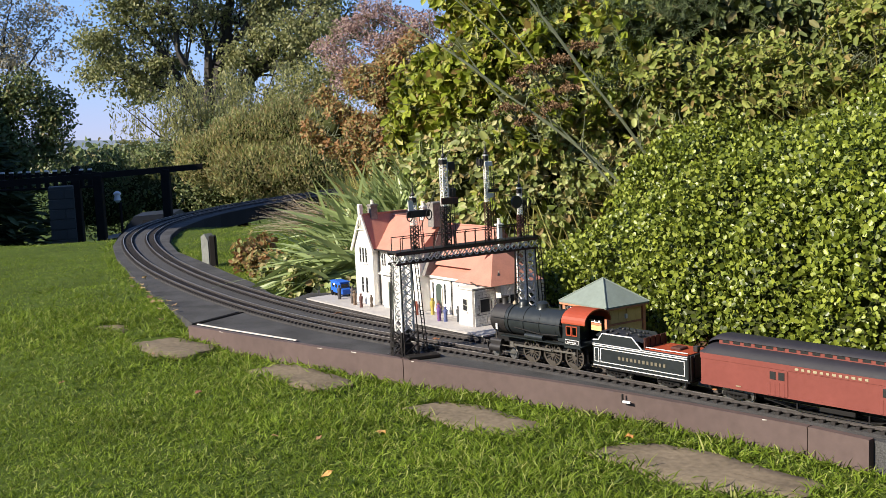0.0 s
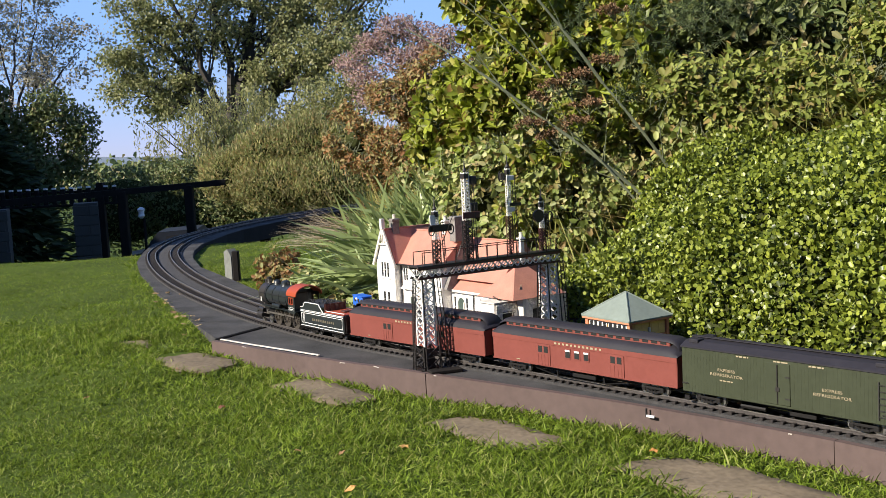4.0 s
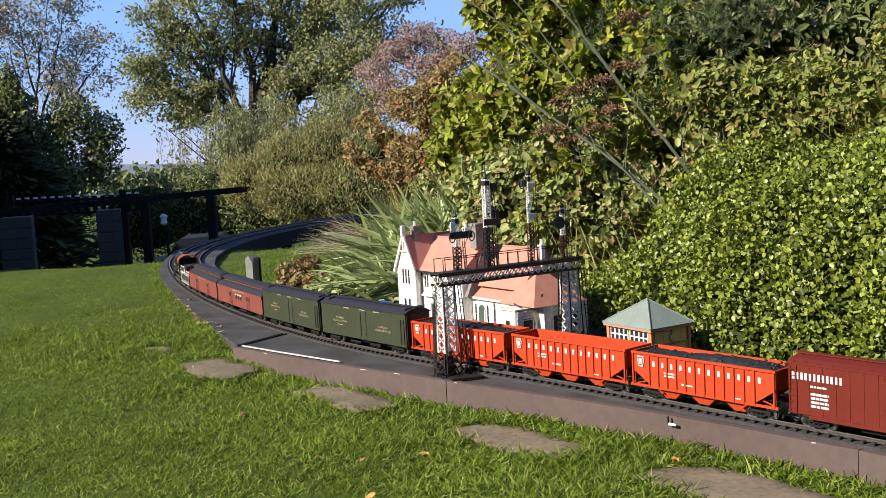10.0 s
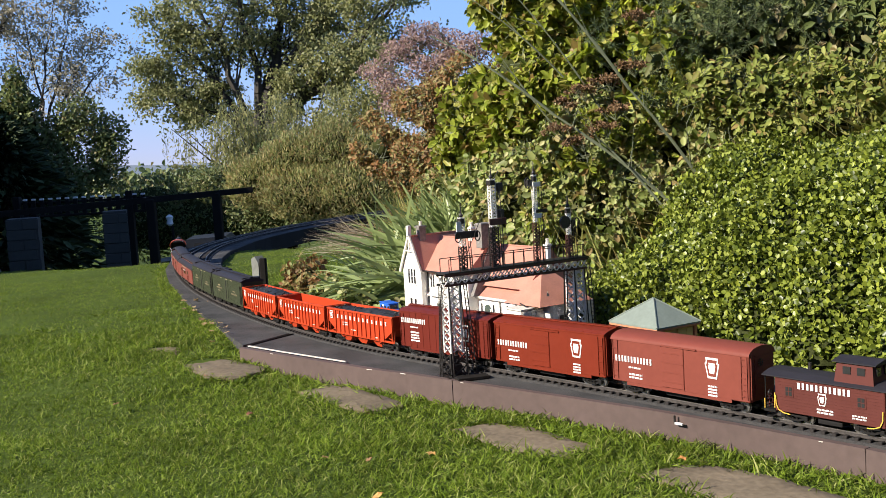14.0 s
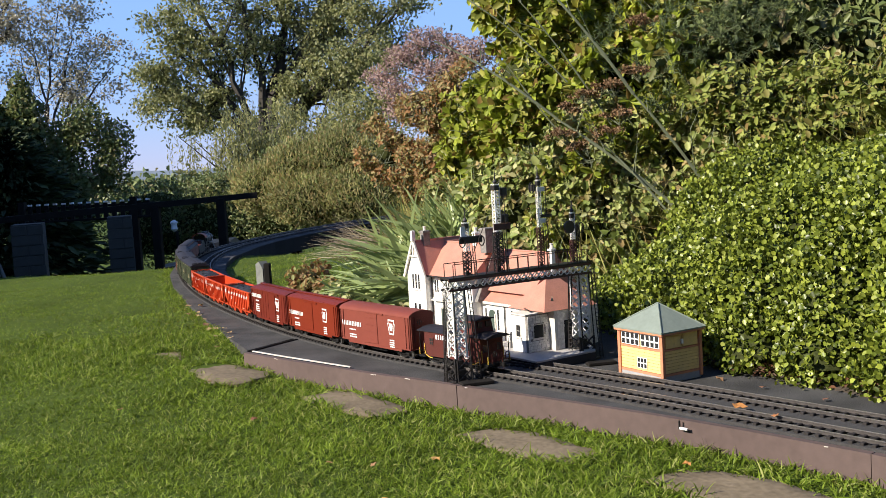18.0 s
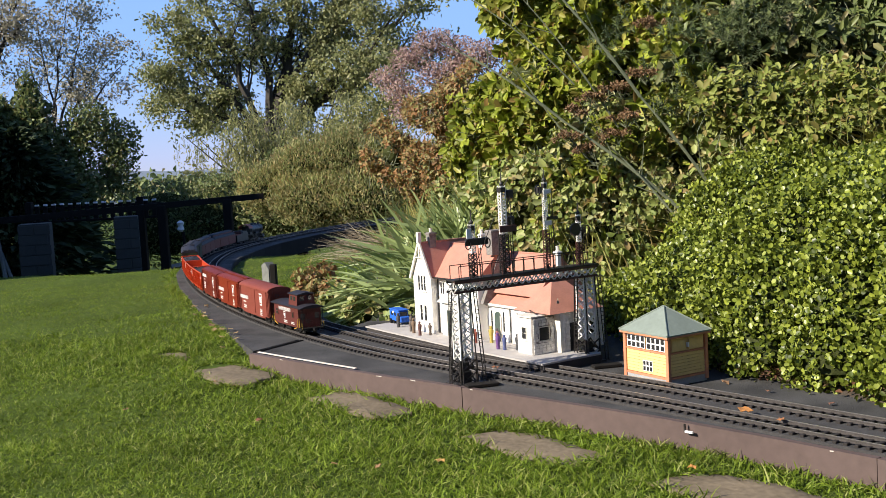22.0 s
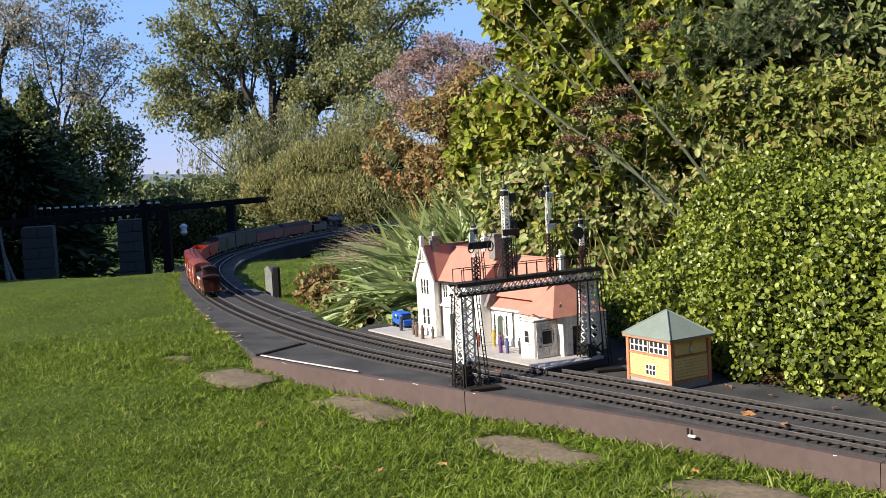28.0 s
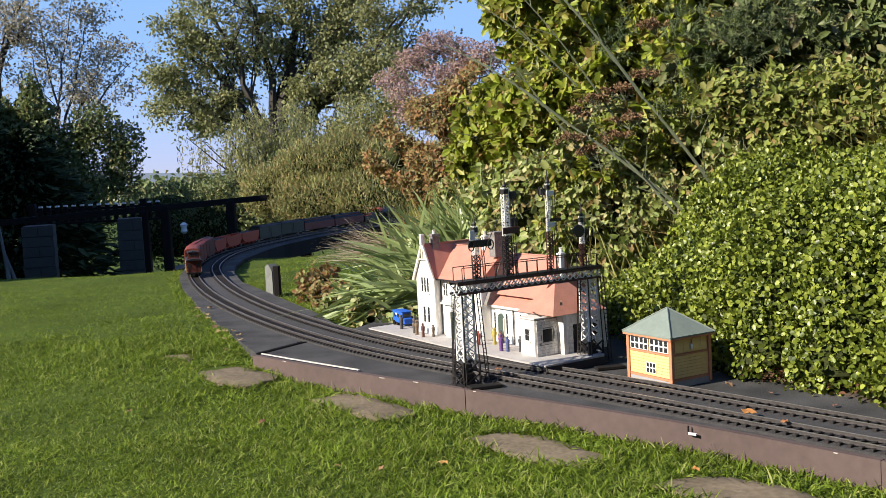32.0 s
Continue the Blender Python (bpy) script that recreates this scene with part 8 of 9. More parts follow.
bush("seedhead_shrub", "purple-brown seedheads on a tall shrub", [((-0.40, 4.1, 0.74), (0.08, 0.1, 0.045)), ((-0.31, 4.1, 0.81), (0.09, 0.1, 0.05)), ((-0.22, 4.1, 0.87), (0.09, 0.1, 0.05)), ((-0.13, 4.1, 0.84), (0.09, 0.1, 0.05)), ((-0.34, 4.05, 0.68), (0.09, 0.1, 0.05)), ((-0.20, 4.05, 0.74), (0.10, 0.1, 0.05)), ((-0.10, 4.05, 0.76), (0.10, 0.1, 0.05)), ((-0.26, 4.0, 0.60), (0.14, 0.1, 0.06)), ((-0.11, 4.0, 0.66), (0.12, 0.1, 0.05)), ((-0.02, 4.0, 0.80), (0.10, 0.1, 0.06))], 15000, 0.012, 0.0055, L_PLUM, None, spread=0.3)
sprays("laurel", "leafy shrub behind the russet one", [((0.20, 3.6, 0.92), (0.22, 0.2, 0.2)), ((0.42, 3.6, 1.08), (0.34, 0.25, 0.22))], 700, L_LAUREL, 0.044, 0.017, per=7, length=0.06, holes=0.4, whorl=True)
sprays("orange_leaved_plant", "low plant with orange and brown autumn leaves", [((-0.60, 3.35, 0.03), (0.075, 0.06, 0.07)), ((-0.54, 3.20, 0.01), (0.06, 0.05, 0.05))], 120, L_RUST, 0.019, 0.013, per=6, length=0.03, core=0.5, holes=0.3, grain=30)
sprays("low_green_plant", "low broad-leaved green plant at the foot of the bank", [((-0.36, 2.86, 0.00), (0.10, 0.06, 0.05)), ((-0.28, 2.76, -0.01), (0.08, 0.05, 0.045)), ((-0.42, 3.02, -0.01), (0.10, 0.06, 0.06)), ((-0.48, 3.14, 0.0), (0.08, 0.05, 0.06))], 260, L_BRAMBLE, 0.017, 0.013, per=6, length=0.03, core=0.5, holes=0.35, grain=30)


def blades(name, label, centers, n, length, width, leafm, spread, tilt=(0.1, 0.9), droop=(0.1, 0.6), bias=(0, 0), category="plant", seg=5, lift=0.0, single=0, rise=(1.0, 1.0)):
    """A clump of blades; the first `single` of them are leaves of their own."""
    h = plant(name, label, category)
    c = np.array(centers)
    i = R.integers(0, len(c), n)
    off = R.normal(0, spread, (n, 2))
    x, y = c[i, 0] + off[:, 0], c[i, 1] + off[:, 1]
    z = ground_z(x, y) + lift
    a = R.uniform(0, 2 * math.pi, n)
    t = R.uniform(*tilt, n)
    d = np.stack([np.cos(a) * t + bias[0], np.sin(a) * t + bias[1], R.uniform(*rise, n)], 1)
    root = np.stack([x, y, z - 0.01], 1)
    ln, wd, dr = R.uniform(0.6, 1.15, n) * length, R.uniform(0.7, 1.2, n) * width, R.uniform(*droop, n)
    for k in range(single):
        part("leaf", blade_mesh("leaf", root[k:k + 1], d[k:k + 1], ln[k], wd[k], dr[k], leafm, seg), None, h)
    if n > single:
        k = single
        ob = part("leaves", blade_mesh("leaves", root[k:], d[k:], ln[k:], wd[k:], dr[k:], leafm, seg), None, h)
        tagged(ob, kind="stuff")
    return h


def fan(label, root, n, length, width, a0, a1, reach, droop, lift=0.0):
    """A clump of sword leaves that spreads between two angles (degrees from +x towards up), each leaf its own."""
    h = plant("iris", label, "plant")
    for k in range(n):
        a = radians(rnd.uniform(a0, a1))
        x, y = root[0] + rnd.gauss(0, reach), root[1] + rnd.gauss(0, reach * 0.9)
        p = np.array([[x, y, root[2] + rnd.uniform(-0.03, 0.03) + lift]])
        d = np.array([[math.cos(a), rnd.uniform(-0.45, 0.25), math.sin(a)]])
        part("leaf", blade_mesh("leaf", p, d, rnd.uniform(0.55, 1.1) * length, rnd.uniform(0.7, 1.2) * width, rnd.uniform(*droop), L_IRIS, 6), None, h)


fan("clump of broad sword-shaped green leaves arching down over the bank", (-0.23, 2.90, 0.05), 140, 0.22, 0.0155, 115, 215, 0.06, (0.10, 0.5))
fan("clump of arching sword-shaped leaves beside the station", (-0.30, 2.97, 0.00), 110, 0.19, 0.015, 100, 225, 0.065, (0.15, 0.55))
fan("clump of broad sword-shaped green leaves", (-0.18, 3.02, 0.12), 135, 0.24, 0.015, 70, 175, 0.065, (0.02, 0.35))
fan("clump of tall upright sword-shaped leaves", (-0.04, 3.05, 0.15), 125, 0.24, 0.0145, 66, 145, 0.06, (0.0, 0.35))
fan("clump of tall sword-shaped leaves behind the roof", (0.05, 3.08, 0.14), 70, 0.24, 0.014, 62, 125, 0.035, (0.0, 0.3))
blades("sedge", "green and brown ornamental grass on the slope", [(-0.36, 3.65), (-0.30, 3.75), (-0.24, 3.6), (-0.22, 3.45), (-0.14, 3.55), (-0.05, 3.4), (0.0, 3.3)], 900, 0.26, 0.0042, L_SEDGE, 0.05, (0.05, 0.6), (0.05, 0.5), (-0.15, -0.05))
blades("dead_grass", "pale dead grass stems hanging over the deck", [(-0.44, 3.60), (-0.40, 3.55), (-0.37, 3.5), (-0.33, 3.45)], 230, 0.21, 0.0028, L_DEAD, 0.025, (0.3, 0.9), (0.15, 0.6), (-1.3, -0.2), lift=0.10)
bush("olive_shrub", "fluffy olive-brown shrub of tiny leaves on the slope", [((-2.25, 10.2, 0.22), (0.33, 0.35, 0.28)), ((-1.87, 10.15, 0.35), (0.38, 0.35, 0.34)), ((-1.45, 10.1, 0.42), (0.41, 0.35, 0.38)), ((-1.04, 10.05, 0.37), (0.41, 0.35, 0.36)), ((-1.68, 9.85, 0.09), (0.51, 0.3, 0.28)), ((-1.23, 9.75, 0.09), (0.44, 0.3, 0.28)), ((-0.58, 10.0, 0.30), (0.38, 0.3, 0.32))], 64000, 0.042, 0.0105, L_OLIVE, M_HEDGECORE, spread=0.22, up=0.8, jitter=0.5)
sprays("small_leaf_shrub", "mixed green and russet shrub behind the irises", [((-0.10, 3.50, 0.24), (0.14, 0.14, 0.14)), ((0.08, 3.40, 0.26), (0.2, 0.14, 0.16)), ((-0.20, 3.30, 0.12), (0.14, 0.12, 0.10))], 800, L_BRAMBLE, 0.020, 0.011, per=6, length=0.05, holes=0.35, grain=14)


STALKS = (((0.13, 2.58, 0.84), (0.35, 2.54, 0.54), 0.012, 0.0050), ((0.35, 2.54, 0.54), (0.57, 2.50, 0.21), 0.012, 0.0062), ((-0.12, 2.62, 0.70), (0.17, 2.58, 0.49), 0.014, 0.0036), ((0.17, 2.58, 0.49), (0.46, 2.52, 0.24), 0.010, 0.0052),
          ((0.06, 2.60, 0.82), (0.30, 2.58, 0.47), 0.02, 0.0028), ((-0.04, 2.62, 0.80), (0.20, 2.60, 0.58), 0.015, 0.0024), ((0.28, 2.56, 0.42), (0.44, 2.50, 0.22), 0.008, 0.0036), ((0.05, 2.62, 0.64), (0.24, 2.58, 0.38), -0.012, 0.0026))
SEEDS = ((0.30, 2.56, 0.57), (0.24, 2.57, 0.55), (0.18, 2.58, 0.46), (0.29, 2.58, 0.46), (0.36, 2.56, 0.60), (0.23, 2.58, 0.43), (0.38, 2.56, 0.72), (0.31, 2.57, 0.50), (0.20, 2.58, 0.52))


def stalks():
    """Long grey fennel stems that lean across the bank, with feathery foliage and flat seedheads."""
    h = plant("fennel", "long leaning grey-green fennel stalks with brown seedheads", "plant")
    for a_, b_, bow, r in STALKS:
        n = 14
        p = [np.array(a_) + (np.array(b_) - np.array(a_)) * u + np.array([0, 0, bow * 4 * u * (1 - u)]) for u in np.linspace(0, 1, n)]
        vs, fs = [], []
        for i, c in enumerate(p):
            rr = r * (0.45 + 0.55 * i / n) * (1.25 if i in (4, 9) else 1.0)
            vs += [(c[0] + rr * math.cos(a), c[1] + rr * 0.6 * math.sin(a), c[2] + rr * math.sin(a)) for a in np.linspace(0, 2 * math.pi, 7)[:-1]]
            if i:
                fs += [((i - 1) * 6 + k, (i - 1) * 6 + (k + 1) % 6, i * 6 + (k + 1) % 6, i * 6 + k) for k in range(6)]
        st = part("stalk", Geo().add(vs, fs), M_STALK, h, smooth=True)
        for i in range(2, n - 4, 3):
            e = Vector(p[i]) + Vector((rnd.uniform(-0.10, 0.03), rnd.uniform(-0.04, 0.04), rnd.uniform(0.01, 0.11)))
            part("side_stem", Geo().tube(p[i], e, 0.0014, 5, 0.0006), M_STALK, st)
    for c in SEEDS:
        # an umbel: rays from one point, each ending in a flat cluster
        g, ps = Geo(), []
        for k in range(13):
            a, r = rnd.uniform(0, 6.28), rnd.uniform(0.008, 0.038)
            e = (c[0] + r * math.cos(a), c[1] + r * math.sin(a) * 0.7, c[2] + rnd.uniform(-0.006, 0.008) - r * 0.25)
            g.tube((c[0] + 0.01, c[1], c[2] - 0.035), e, 0.0008, 4, 0.0005)
            ps.append(np.array(e) + R.normal(0, 0.0055, (26, 3)) * np.array([1, 1, 0.6]))
        p = np.concatenate(ps)
        n = len(p)
        u = part("seedhead", leaf_mesh("seedhead", p, R.normal(0, 1, (n, 3)), R.normal(0, 1, (n, 3)), 0.0075, 0.0040, L_UMBEL), None, h)
        tagged(part("ray", g, M_STALK, u), kind="stuff")


stalks()


def feather(label, centers, n):
    """Feathery dark fennel foliage: threads along branching fronds."""
    h = plant("fennel", label, "plant")
    ps, ds = [], []
    g = Geo()
    for c, r in centers:
        for _ in range(int(n * r[0] * r[2] * 100)):
            p = np.array(c) + R.normal(0, 0.5, 3) * np.array(r)
            d = unit(np.array([R.normal(0, 0.6), R.normal(0, 0.3), R.uniform(-0.4, 1.0)]))
            ln = rnd.uniform(0.04, 0.09)
            g.tube(p, p + d * ln, 0.0009, 4, 0.0004, caps=False)
            k = R.uniform(0, 1, (58, 1))
            ps.append(p + d * ln * k), ds.append(unit(d * 0.6 + R.normal(0, 0.6, (58, 3))))
    p, d = np.concatenate(ps), np.concatenate(ds)
    m = len(p)
    part("fronds", leaf_mesh("fronds", p, d, R.normal(0, 1, (m, 3)) + np.array([-0.3, -0.4, 0.4]), R.uniform(0.008, 0.020, m), R.uniform(0.0011, 0.0019, m), L_FENNEL, 0.1), None, h)
    tagged(part("stem", g, M_STALK, h), kind="stuff")


feather("feathery dark green fennel above the hedge", (((0.50, 2.62, 0.70), (0.10, 0.08, 0.12)), ((0.62, 2.60, 0.72), (0.12, 0.08, 0.14)), ((0.46, 2.60, 0.50), (0.10, 0.06, 0.05)), ((0.75, 2.60, 0.68), (0.08, 0.08, 0.12)), ((0.56, 2.58, 0.52), (0.08, 0.06, 0.05)), ((0.52, 2.60, 0.60), (0.12, 0.06, 0.08)), ((0.30, 2.60, 0.66), (0.10, 0.05, 0.06))), 20)
blades("meadow_grass", "thin dry grass stems rising through the shrubs", [(0.55, 2.60), (0.75, 2.53), (0.92, 2.46), (0.35, 2.64), (0.85, 2.4), (0.65, 2.5)], 520, 0.30, 0.0034, L_SEDGE, 0.09, (0.05, 0.8), (0.0, 0.6), (-0.1, -0.1))
blades("strap_leaved_plant", "arching strap leaves at the top of the hedge", [(0.86, 2.40), (0.92, 2.36)], 40, 0.20, 0.011, L_SEDGE, 0.03, (0.2, 0.9), (0.2, 0.7), (-0.3, -0.1), lift=0.12)


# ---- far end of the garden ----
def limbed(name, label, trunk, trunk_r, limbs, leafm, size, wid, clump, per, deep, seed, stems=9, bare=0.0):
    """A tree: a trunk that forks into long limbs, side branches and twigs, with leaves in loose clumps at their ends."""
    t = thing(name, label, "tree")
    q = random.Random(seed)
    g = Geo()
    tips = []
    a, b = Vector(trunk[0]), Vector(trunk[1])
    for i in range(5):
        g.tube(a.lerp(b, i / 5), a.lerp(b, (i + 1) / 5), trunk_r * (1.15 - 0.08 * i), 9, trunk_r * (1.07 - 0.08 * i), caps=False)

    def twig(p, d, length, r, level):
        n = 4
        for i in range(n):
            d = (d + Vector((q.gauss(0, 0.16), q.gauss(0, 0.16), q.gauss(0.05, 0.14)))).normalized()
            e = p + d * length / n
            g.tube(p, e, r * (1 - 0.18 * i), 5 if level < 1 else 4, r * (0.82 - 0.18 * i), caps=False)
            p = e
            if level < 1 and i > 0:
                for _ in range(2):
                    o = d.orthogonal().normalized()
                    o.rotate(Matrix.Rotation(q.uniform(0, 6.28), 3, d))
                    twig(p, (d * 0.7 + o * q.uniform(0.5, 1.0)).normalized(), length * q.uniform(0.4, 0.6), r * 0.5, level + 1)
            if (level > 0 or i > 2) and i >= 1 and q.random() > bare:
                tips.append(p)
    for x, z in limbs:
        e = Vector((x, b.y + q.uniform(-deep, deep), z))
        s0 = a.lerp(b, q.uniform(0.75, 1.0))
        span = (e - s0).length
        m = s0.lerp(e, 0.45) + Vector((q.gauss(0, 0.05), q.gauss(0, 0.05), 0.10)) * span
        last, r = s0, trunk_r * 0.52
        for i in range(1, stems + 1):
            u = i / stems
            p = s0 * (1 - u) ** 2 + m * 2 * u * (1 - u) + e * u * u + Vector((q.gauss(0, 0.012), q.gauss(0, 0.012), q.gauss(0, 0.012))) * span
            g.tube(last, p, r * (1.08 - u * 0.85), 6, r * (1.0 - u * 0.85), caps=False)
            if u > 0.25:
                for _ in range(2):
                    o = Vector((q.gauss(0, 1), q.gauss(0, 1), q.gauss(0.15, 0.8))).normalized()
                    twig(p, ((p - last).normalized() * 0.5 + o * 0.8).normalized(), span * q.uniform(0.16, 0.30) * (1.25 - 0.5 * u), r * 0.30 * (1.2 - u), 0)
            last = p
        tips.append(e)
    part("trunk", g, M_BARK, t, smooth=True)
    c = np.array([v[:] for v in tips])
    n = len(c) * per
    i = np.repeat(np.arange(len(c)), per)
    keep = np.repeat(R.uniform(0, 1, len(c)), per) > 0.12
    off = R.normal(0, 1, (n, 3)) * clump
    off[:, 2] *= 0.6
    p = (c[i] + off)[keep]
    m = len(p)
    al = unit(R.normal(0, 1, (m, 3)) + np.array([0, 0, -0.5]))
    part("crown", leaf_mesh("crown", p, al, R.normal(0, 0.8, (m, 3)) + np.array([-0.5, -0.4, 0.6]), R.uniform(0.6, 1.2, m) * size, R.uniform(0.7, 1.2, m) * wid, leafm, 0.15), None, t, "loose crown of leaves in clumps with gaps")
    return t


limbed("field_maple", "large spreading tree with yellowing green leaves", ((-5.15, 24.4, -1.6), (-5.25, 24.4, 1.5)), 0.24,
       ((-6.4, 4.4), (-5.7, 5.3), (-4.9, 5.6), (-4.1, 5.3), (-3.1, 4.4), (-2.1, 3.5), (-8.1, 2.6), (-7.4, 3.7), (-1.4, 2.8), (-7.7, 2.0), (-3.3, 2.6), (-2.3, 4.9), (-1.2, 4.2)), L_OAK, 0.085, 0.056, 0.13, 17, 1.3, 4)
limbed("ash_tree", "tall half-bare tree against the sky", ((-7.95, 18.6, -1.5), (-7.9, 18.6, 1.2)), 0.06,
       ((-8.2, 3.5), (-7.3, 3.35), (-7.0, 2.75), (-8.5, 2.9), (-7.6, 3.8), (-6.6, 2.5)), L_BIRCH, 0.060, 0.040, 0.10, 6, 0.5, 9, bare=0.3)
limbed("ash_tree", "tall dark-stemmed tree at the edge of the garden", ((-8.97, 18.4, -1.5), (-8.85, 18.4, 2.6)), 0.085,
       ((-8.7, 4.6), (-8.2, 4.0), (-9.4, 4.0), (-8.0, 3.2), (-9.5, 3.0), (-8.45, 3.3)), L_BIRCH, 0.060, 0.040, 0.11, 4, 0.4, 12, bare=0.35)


def willow(x, y, z, label):
    """A weeping willow: arching limbs and long hanging strands of narrow leaves."""
    t = thing("weeping_willow", label, "tree")
    g = Geo().tube((x, y, z), (x + 0.1, y, z + 2.0), 0.12, 9, 0.07, caps=False)
    g2, ps = Geo(), []
    for i in range(330):
        u = rnd.uniform(-1.55, 1.95)
        sx, sy = x + u, y + rnd.gauss(0, 0.45)
        # two domes of arching shoots, thin at the outer side
        top = 2.72 - 0.22 * u * u if u < 0.7 else 2.75 - 0.9 * (u - 1.42) ** 2
        sz = z + top + rnd.uniform(-0.85, 0.12) * (1 if u > -1.0 else 0.4)
        if u < -0.9 and rnd.random() < 0.8:
            continue
        if i % 9 == 0:
            part("limb", Geo().tube((x + 0.1 + u * 0.3, y, z + 1.2), (sx, sy, sz), 0.022, 6, 0.006), M_BARK, t)
        length = rnd.uniform(0.5, 1.5) if u > -0.7 else rnd.uniform(0.4, 0.95)
        sway = rnd.uniform(-0.12, 0.12)
        e = (sx + sway, sy, sz - length)
        g2.tube((sx, sy, sz), e, 0.004, 4, 0.002, caps=False)
        k = R.uniform(0, 1, (int(length * 62), 1))
        ps.append(np.array([[sx, sy, sz]]) * (1 - k) + np.array([e]) * k + R.normal(0, 0.045, (len(k), 3)))
    part("trunk", g, M_BARK, t, smooth=True)
    tagged(part("hanging_twig", g2, M_STALK, t), kind="stuff")
    p = np.concatenate(ps)
    m = len(p)
    al = R.normal(0, 0.7, (m, 3)) + np.array([0, 0, -1.0])
    part("crown", leaf_mesh("crown", p, al, R.normal(0, 1, (m, 3)) + np.array([-0.4, -0.4, 0.2]), R.uniform(0.05, 0.085, m), R.uniform(0.016, 0.026, m), L_WILLOW, 0.1), None, t, "hanging curtain of narrow leaves")


bush("hazel", "loose grey-green shrub beyond the slope", [((-1.75, 12.85, 0.75), (0.45, 0.3, 0.40)), ((-1.25, 12.9, 1.1), (0.5, 0.3, 0.5)), ((-1.95, 12.8, 0.25), (0.6, 0.3, 0.5))], 9000, 0.05, 0.024, L_WILLOW, None, spread=0.3)
willow(-3.6, 17.1, -1.2, "weeping willow with hanging pale leaves")


def conifer(base, h, r, n, label):
    t = thing("conifer", label, "tree")
    part("trunk", Geo().tube(base, (base[0], base[1], base[2] + h), r * 0.10, 8, 0.01), M_BARK, t)
    u = R.uniform(0, 1, n) ** 0.8
    a = R.uniform(0, 2 * math.pi, n)
    rr = r * (1 - u) ** 0.7 * (0.65 + 0.35 * np.abs(np.sin(a * 3 + u * 19))) * R.uniform(0.35, 1.25, n)
    p = np.stack([base[0] + rr * np.cos(a), base[1] + rr * np.sin(a), base[2] + 0.1 + u * h], 1)
    al = np.stack([np.cos(a), np.sin(a), R.uniform(-0.5, 0.4, n)], 1)
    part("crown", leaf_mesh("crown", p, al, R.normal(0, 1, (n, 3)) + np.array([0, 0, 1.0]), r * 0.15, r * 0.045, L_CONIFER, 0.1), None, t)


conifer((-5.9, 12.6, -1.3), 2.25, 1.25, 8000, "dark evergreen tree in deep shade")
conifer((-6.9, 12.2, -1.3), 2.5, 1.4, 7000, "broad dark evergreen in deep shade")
bush("ivy_shrub", "ivy-clad trunk in front of the ash", [((-6.15, 13.8, 0.85), (0.30, 0.25, 0.80)), ((-6.4, 13.9, 0.4), (0.45, 0.3, 0.6)), ((-5.8, 13.7, 0.1), (0.6, 0.3, 0.6)), ((-6.55, 13.9, 1.1), (0.25, 0.25, 0.5)), ((-6.25, 13.9, 1.45), (0.14, 0.14, 0.45))], 12500, 0.07, 0.05, L_DARK, M_HEDGECORE, spread=0.16)
bush("brown_leaved_shrub", "loose shrub with small brown leaves", [((-5.45, 14.0, 1.12), (0.40, 0.3, 0.36)), ((-5.1, 14.1, 0.85), (0.30, 0.3, 0.36)), ((-5.75, 14.0, 0.75), (0.4, 0.3, 0.45)), ((-5.2, 14.1, 0.45), (0.34, 0.3, 0.30))], 9500, 0.055, 0.036, L_DARK, None, spread=0.35)
bush("far_shrub", "green shrubs beyond the end of the lawn", [((-5.2, 16.0, -0.35), (1.0, 0.5, 0.7)), ((-4.0, 15.6, -0.25), (0.9, 0.5, 0.75)), ((-2.9, 14.6, -0.05), (0.9, 0.5, 0.75)), ((-1.8, 13.0, 0.1), (0.9, 0.5, 0.8)), ((-3.6, 18, 0.35), (1.1, 0.6, 0.7))], 26000, 0.055, 0.028, L_DARK, M_HEDGECORE, spread=0.14)


def far_woods():
    """A distant belt of trees below the skyline."""
    h = thing("far_woods", "distant hazy belt of trees and hedges", "woods", kind="stuff")
    n = 22000
    x = R.uniform(-75, 30, n)
    y = 120 + R.normal(0, 8, n)
    z = -1.9 + np.abs(R.normal(0, 1, n)) * 1.0 * (0.6 + 0.4 * np.sin(x * 0.21) * np.sin(x * 0.083 + 1))
    part("foliage", leaf_mesh("foliage", np.stack([x, y, z], 1), R.normal(0, 1, (n, 3)), R.normal(0, 1, (n, 3)) + np.array([-.5, -.5, .5]), 0.8, 0.6, L_DARK), None, h)


far_woods()
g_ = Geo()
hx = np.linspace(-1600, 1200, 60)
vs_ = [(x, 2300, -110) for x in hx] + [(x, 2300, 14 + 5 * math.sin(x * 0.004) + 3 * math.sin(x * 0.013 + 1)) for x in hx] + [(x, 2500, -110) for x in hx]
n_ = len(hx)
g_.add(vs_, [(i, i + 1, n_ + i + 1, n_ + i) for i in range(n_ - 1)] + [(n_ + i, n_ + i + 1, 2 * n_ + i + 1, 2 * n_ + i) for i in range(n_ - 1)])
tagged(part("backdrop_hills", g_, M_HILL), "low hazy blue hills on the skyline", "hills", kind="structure")


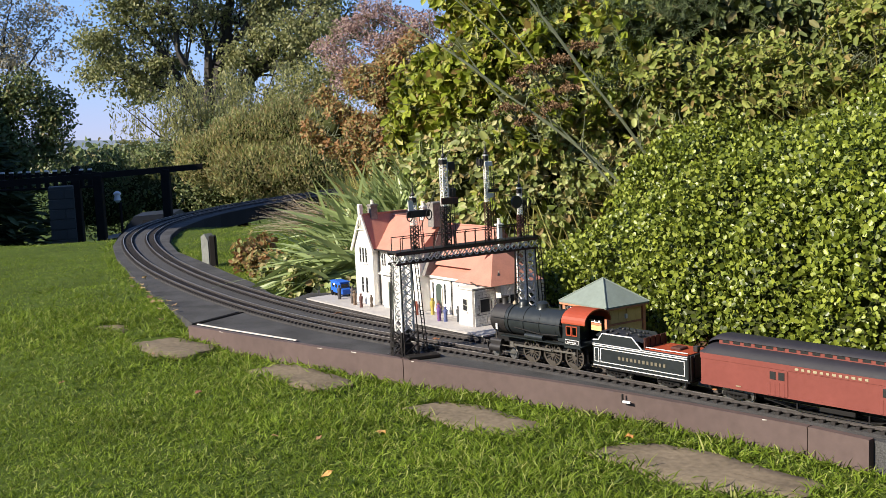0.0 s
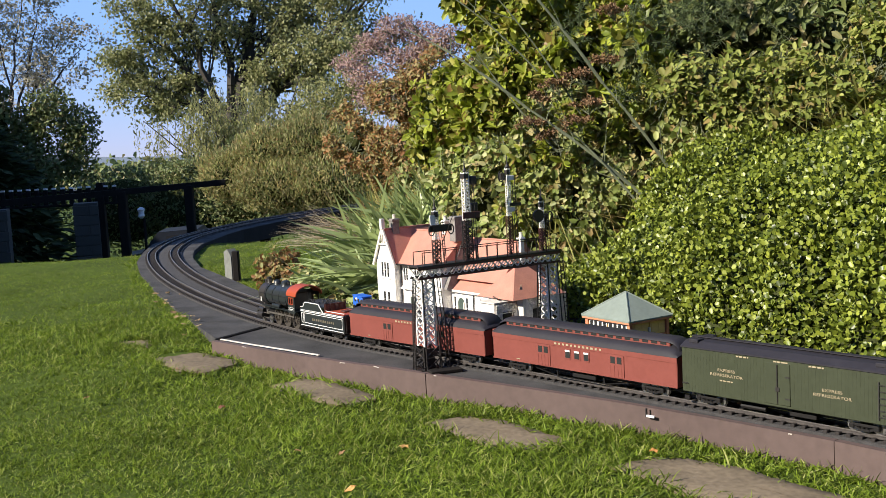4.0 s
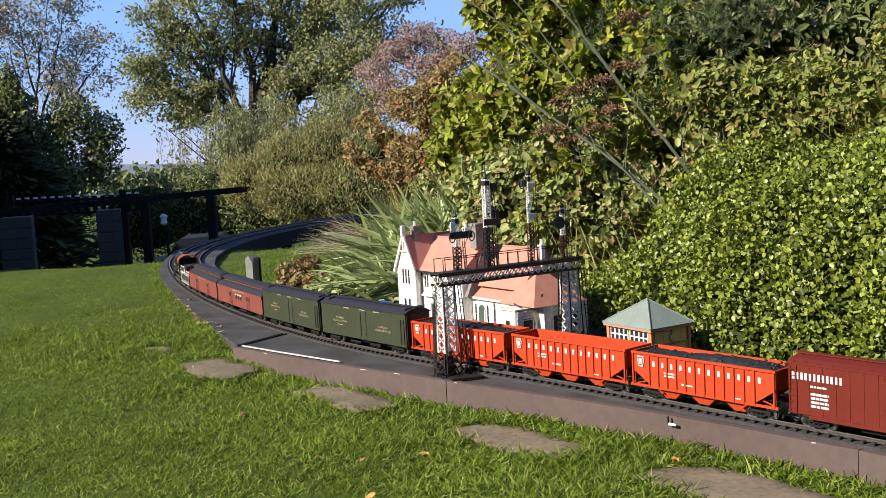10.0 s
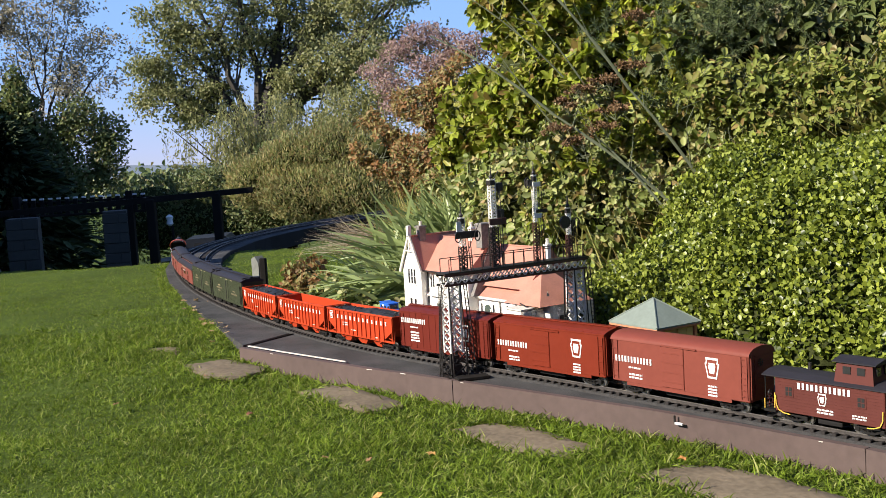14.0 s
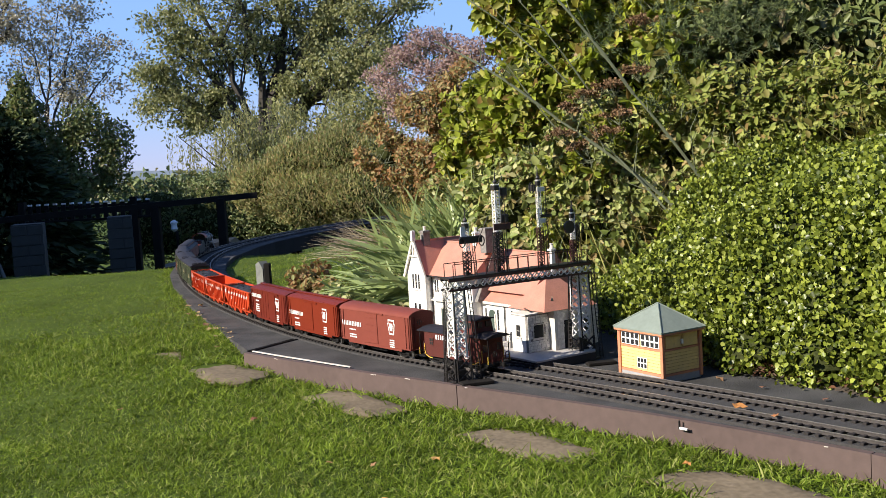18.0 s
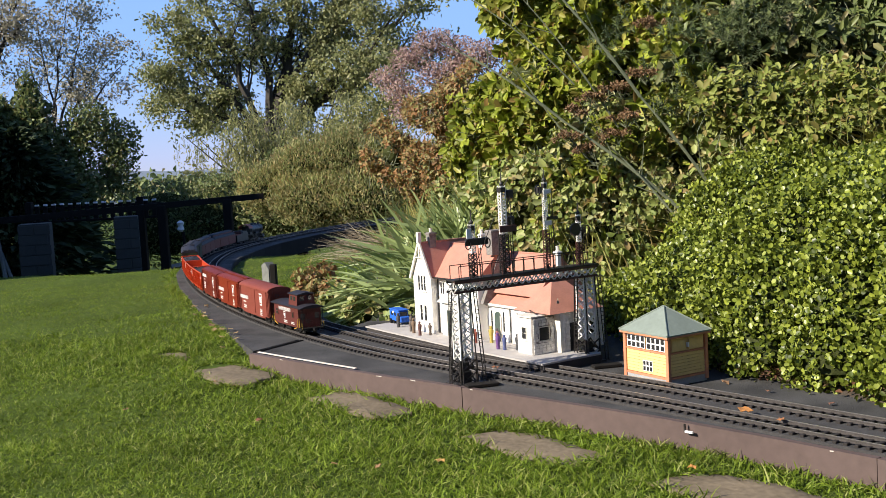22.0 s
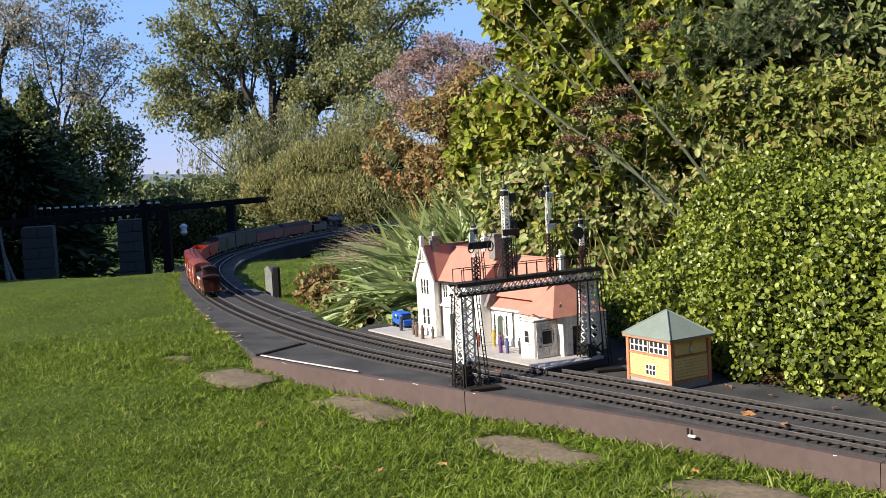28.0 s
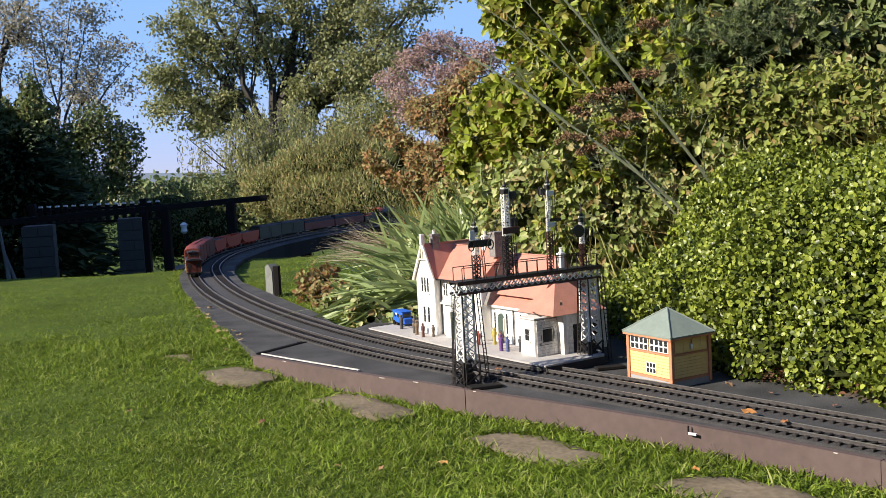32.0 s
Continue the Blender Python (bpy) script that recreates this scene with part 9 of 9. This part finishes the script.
def pier(x, y, w, d, z0, z1, label):
    t = thing("garden_pier", label, "pier", "block piers", m=pose(x, y, z0, 0, 0, 18))
    part("core", Geo().box(-w / 2 + 0.008, w / 2 - 0.008, -d / 2 + 0.008, d / 2 - 0.008, 0, z1 - z0), M_PIER, t)
    q = random.Random(int(x * 100))
    z, k = 0.0, 0
    while z < z1 - z0 - 0.03:
        hgt = 0.072
        u = -w / 2 - (0.09 if k % 2 else 0.0)
        while u < w / 2 - 0.01:
            a, b = max(u, -w / 2), min(u + 0.2, w / 2)
            if b - a > 0.03:
                part("block", Geo().box(a + 0.003, b - 0.003, -d / 2, -d / 2 + 0.012, z + 0.003, z + hgt - 0.003, 0.002), M_PIER, t)
            u += 0.2
        z += hgt
        k += 1



pier(-3.30, 7.29, 0.22, 0.25, -0.75, 0.12, "grey block pier in shade beyond the lawn")
pier(-2.72, 7.52, 0.18, 0.25, -0.75, 0.13, "grey block pier beside the pergola")


def build_pergola():
    t = thing("pergola", "dark timber rail on posts beyond the lawn", "fence")
    a, b = Vector((-3.05, 8.45, 0.155)), Vector((-1.98, 8.78, 0.196))
    part("beam", Geo().bar(a, b, 0.05, 0.048), M_DARKWOOD, t)
    part("rail", Geo().bar((-4.6, 8.0, 0.10), a, 0.05, 0.05), M_DARKWOOD, t)
    for x in (-4.3, -2.78, -2.27):
        y = 8.45 + (x + 3.05) * 0.308
        part("post", Geo().box(x - 0.035, x + 0.035, y - 0.035, y + 0.035, -0.95, 0.16 + (x + 3.05) * 0.038, 0.006), M_DARKWOOD, t)


build_pergola()


def balustrade():
    t = thing("balustrade", "dark slatted railing in shade with painted glints", "railing")
    for i in range(15):
        x = -4.05 + i * 0.075
        sl = part("slat", Geo().box(x - 0.018, x + 0.018, 9.0, 9.02, 0.07, 0.200), M_DARKWOOD, t)
        # the glint along each slat is a white cap
        part("slat_glint", Geo().box(x - 0.016, x + 0.018, 8.998, 9.022, 0.201, 0.216, 0.002), M_MIRROR, sl, "white cap painted as a glint on the slat")
    part("top_rail", Geo().box(-4.12, -2.95, 9.024, 9.05, 0.165, 0.185, 0.003), M_DARKWOOD, t)
    part("bottom_rail", Geo().box(-4.12, -2.95, 8.995, 9.025, 0.05, 0.07, 0.003), M_DARKWOOD, t)
    for x in (-4.12, -3.12):
        part("post", Geo().box(x - 0.03, x + 0.03, 8.98, 9.04, -0.95, 0.24, 0.004), M_DARKWOOD, t)


balustrade()


def parked_car():
    t = thing("parked_car", "dark blue parked car in deep shade behind the railing", "car", m=pose(-3.55, 12.6, -1.31, 0, 0, 8))
    t.scale = (0.66, 0.66, 0.78)
    prof = [(-0.95, 0.25), (-0.95, 0.62), (-0.80, 0.78), (-0.45, 0.82), (-0.15, 1.12), (0.55, 1.14), (0.85, 0.85), (1.0, 0.75), (1.0, 0.25)]
    part("body", Geo().prism(prof, -0.55, 0.55, axis="y"), M_CARPAINT, t)
    part("windscreen", Geo().add([(-0.44, -0.5, 0.84), (-0.44, 0.5, 0.84), (-0.17, 0.46, 1.10), (-0.17, -0.46, 1.10), (-0.43, -0.5, 0.82), (-0.43, 0.5, 0.82), (-0.15, 0.46, 1.09), (-0.15, -0.46, 1.09)], [(0, 1, 2, 3), (4, 5, 6, 7), (0, 1, 5, 4), (2, 3, 7, 6), (1, 2, 6, 5), (0, 3, 7, 4)]), M_GLASSDARK, t)
    for x in (-0.6, 0.65):
        for y in (-0.55, 0.55):
            part("wheel", Geo().tube((x, y - 0.08, 0.22), (x, y + 0.08, 0.22), 0.22, 18), M_TRUCK, t)
    part("side_window", Geo().prism([(-0.1, 0.86), (0.5, 0.86), (0.42, 1.06), (0.0, 1.06)], -0.553, -0.548, axis="y"), M_GLASSDARK, t)


parked_car()
white = thing("garden_lamp", "small white plastic lantern on the railing post", "lantern", m=pose(-2.63, 8.52, -0.06))
part("head", Geo().lathe([(0.012, 0), (0.030, 0.02), (0.022, 0.05), (0.034, 0.075), (0.01, 0.095)], n=10), M_MIRROR, white, smooth=True)
part("stem", Geo().tube((0.02, 0, -0.9), (0.02, 0, 0.0), 0.012, 8), M_DARKWOOD, white)
stump = thing("birch_stem", "pale split birch stem leaning by the pier", "tree stem")
part("stem", Geo().tube((-3.44, 7.1, -0.42), (-3.52, 7.15, 0.12), 0.022, 7, 0.008).tube((-3.36, 7.1, -0.42), (-3.50, 7.15, -0.05), 0.018, 7, 0.008), M_POST, stump, smooth=True)
# tall blocks added outside the view to shade the far end
screen = thing("shade_blocks", "tall dark blocks added out of view to cast shade", "hedge")
part("body", Geo().box(-9.6, -8.2, 2.6, 17.0, -1.2, 2.75, 0.2), M_HEDGECORE, screen)
part("body", Geo().box(-6.4, -5.1, 2.85, 6.4, -1.2, 3.05, 0.2), M_HEDGECORE, screen)
part("body", Geo().box(-6.4, -5.1, 6.4, 7.7, -1.2, 2.45, 0.2), M_HEDGECORE, screen)
part("body", Geo().box(-6.4, -5.1, 7.7, 10.4, -1.2, 1.7, 0.2), M_HEDGECORE, screen)
# an unseen plain wall, added behind the lawn
tagged(part("wall_south", Geo().box(-7, 9, -4.3, -4.0, -0.5, 3.9), mat("rear_wall", (0.16, 0.10, 0.08), 0.9, var=0.3, scale=4)), "plain brown wall added out of view behind the lawn", "wall", kind="structure")


# ---- what moves ----
PILOT = [(0, 4.489), (3, 5.155), (6, 5.830), (9, 6.50), (13, 7.395), (16, 8.00), (19, 8.57), (22, 9.10), (25, 9.64), (28, 10.19), (32, 10.90)]


def pilot_at(t):
    """How far along the line the engine's front has come."""
    a = np.array(PILOT)
    slopes = np.gradient(a[:, 1], a[:, 0])
    i = int(np.clip(np.searchsorted(a[:, 0], t, "right") - 1, 0, len(a) - 2))
    h = a[i + 1, 0] - a[i, 0]
    u = (t - a[i, 0]) / h
    return ((2 * u ** 3 - 3 * u ** 2 + 1) * a[i, 1] + (u ** 3 - 2 * u ** 2 + u) * h * slopes[i] + (3 * u ** 2 - 2 * u ** 3) * a[i + 1, 1] + (u ** 3 - u ** 2) * h * slopes[i + 1])


def motions():
    for ob, front, length in TRAIN:
        rows = []
        for t in np.arange(0, 32.01, 0.5):
            mid = pilot_at(t) - front - length / 2
            a, _ = along(mid + length * 0.34, GAUGE / 2)
            b, _ = along(mid - length * 0.34, GAUGE / 2)
            c, d = (a + b) / 2, a - b
            rows.append((float(t), pose(c[0], c[1], RAIL_TOP, 0, 0, math.degrees(math.atan2(d[1], d[0])))))
        walk(ob, rows)
    for ob, x, z, radius in DRIVERS:
        walk(ob, [(f / 30, pose(x, 0, z, 0, math.degrees((pilot_at(f / 30) - 4.4) / radius) % 360, 0)) for f in range(0, 961, 2)])
    for ob, x, z, crank, radius in RODS:
        rows = []
        for f in range(0, 961, 2):
            a = (pilot_at(f / 30) - 4.4) / radius
            rows.append((f / 30, pose(x + crank * math.cos(a), 0, z - crank * math.sin(a))))
        walk(ob, rows)


motions()
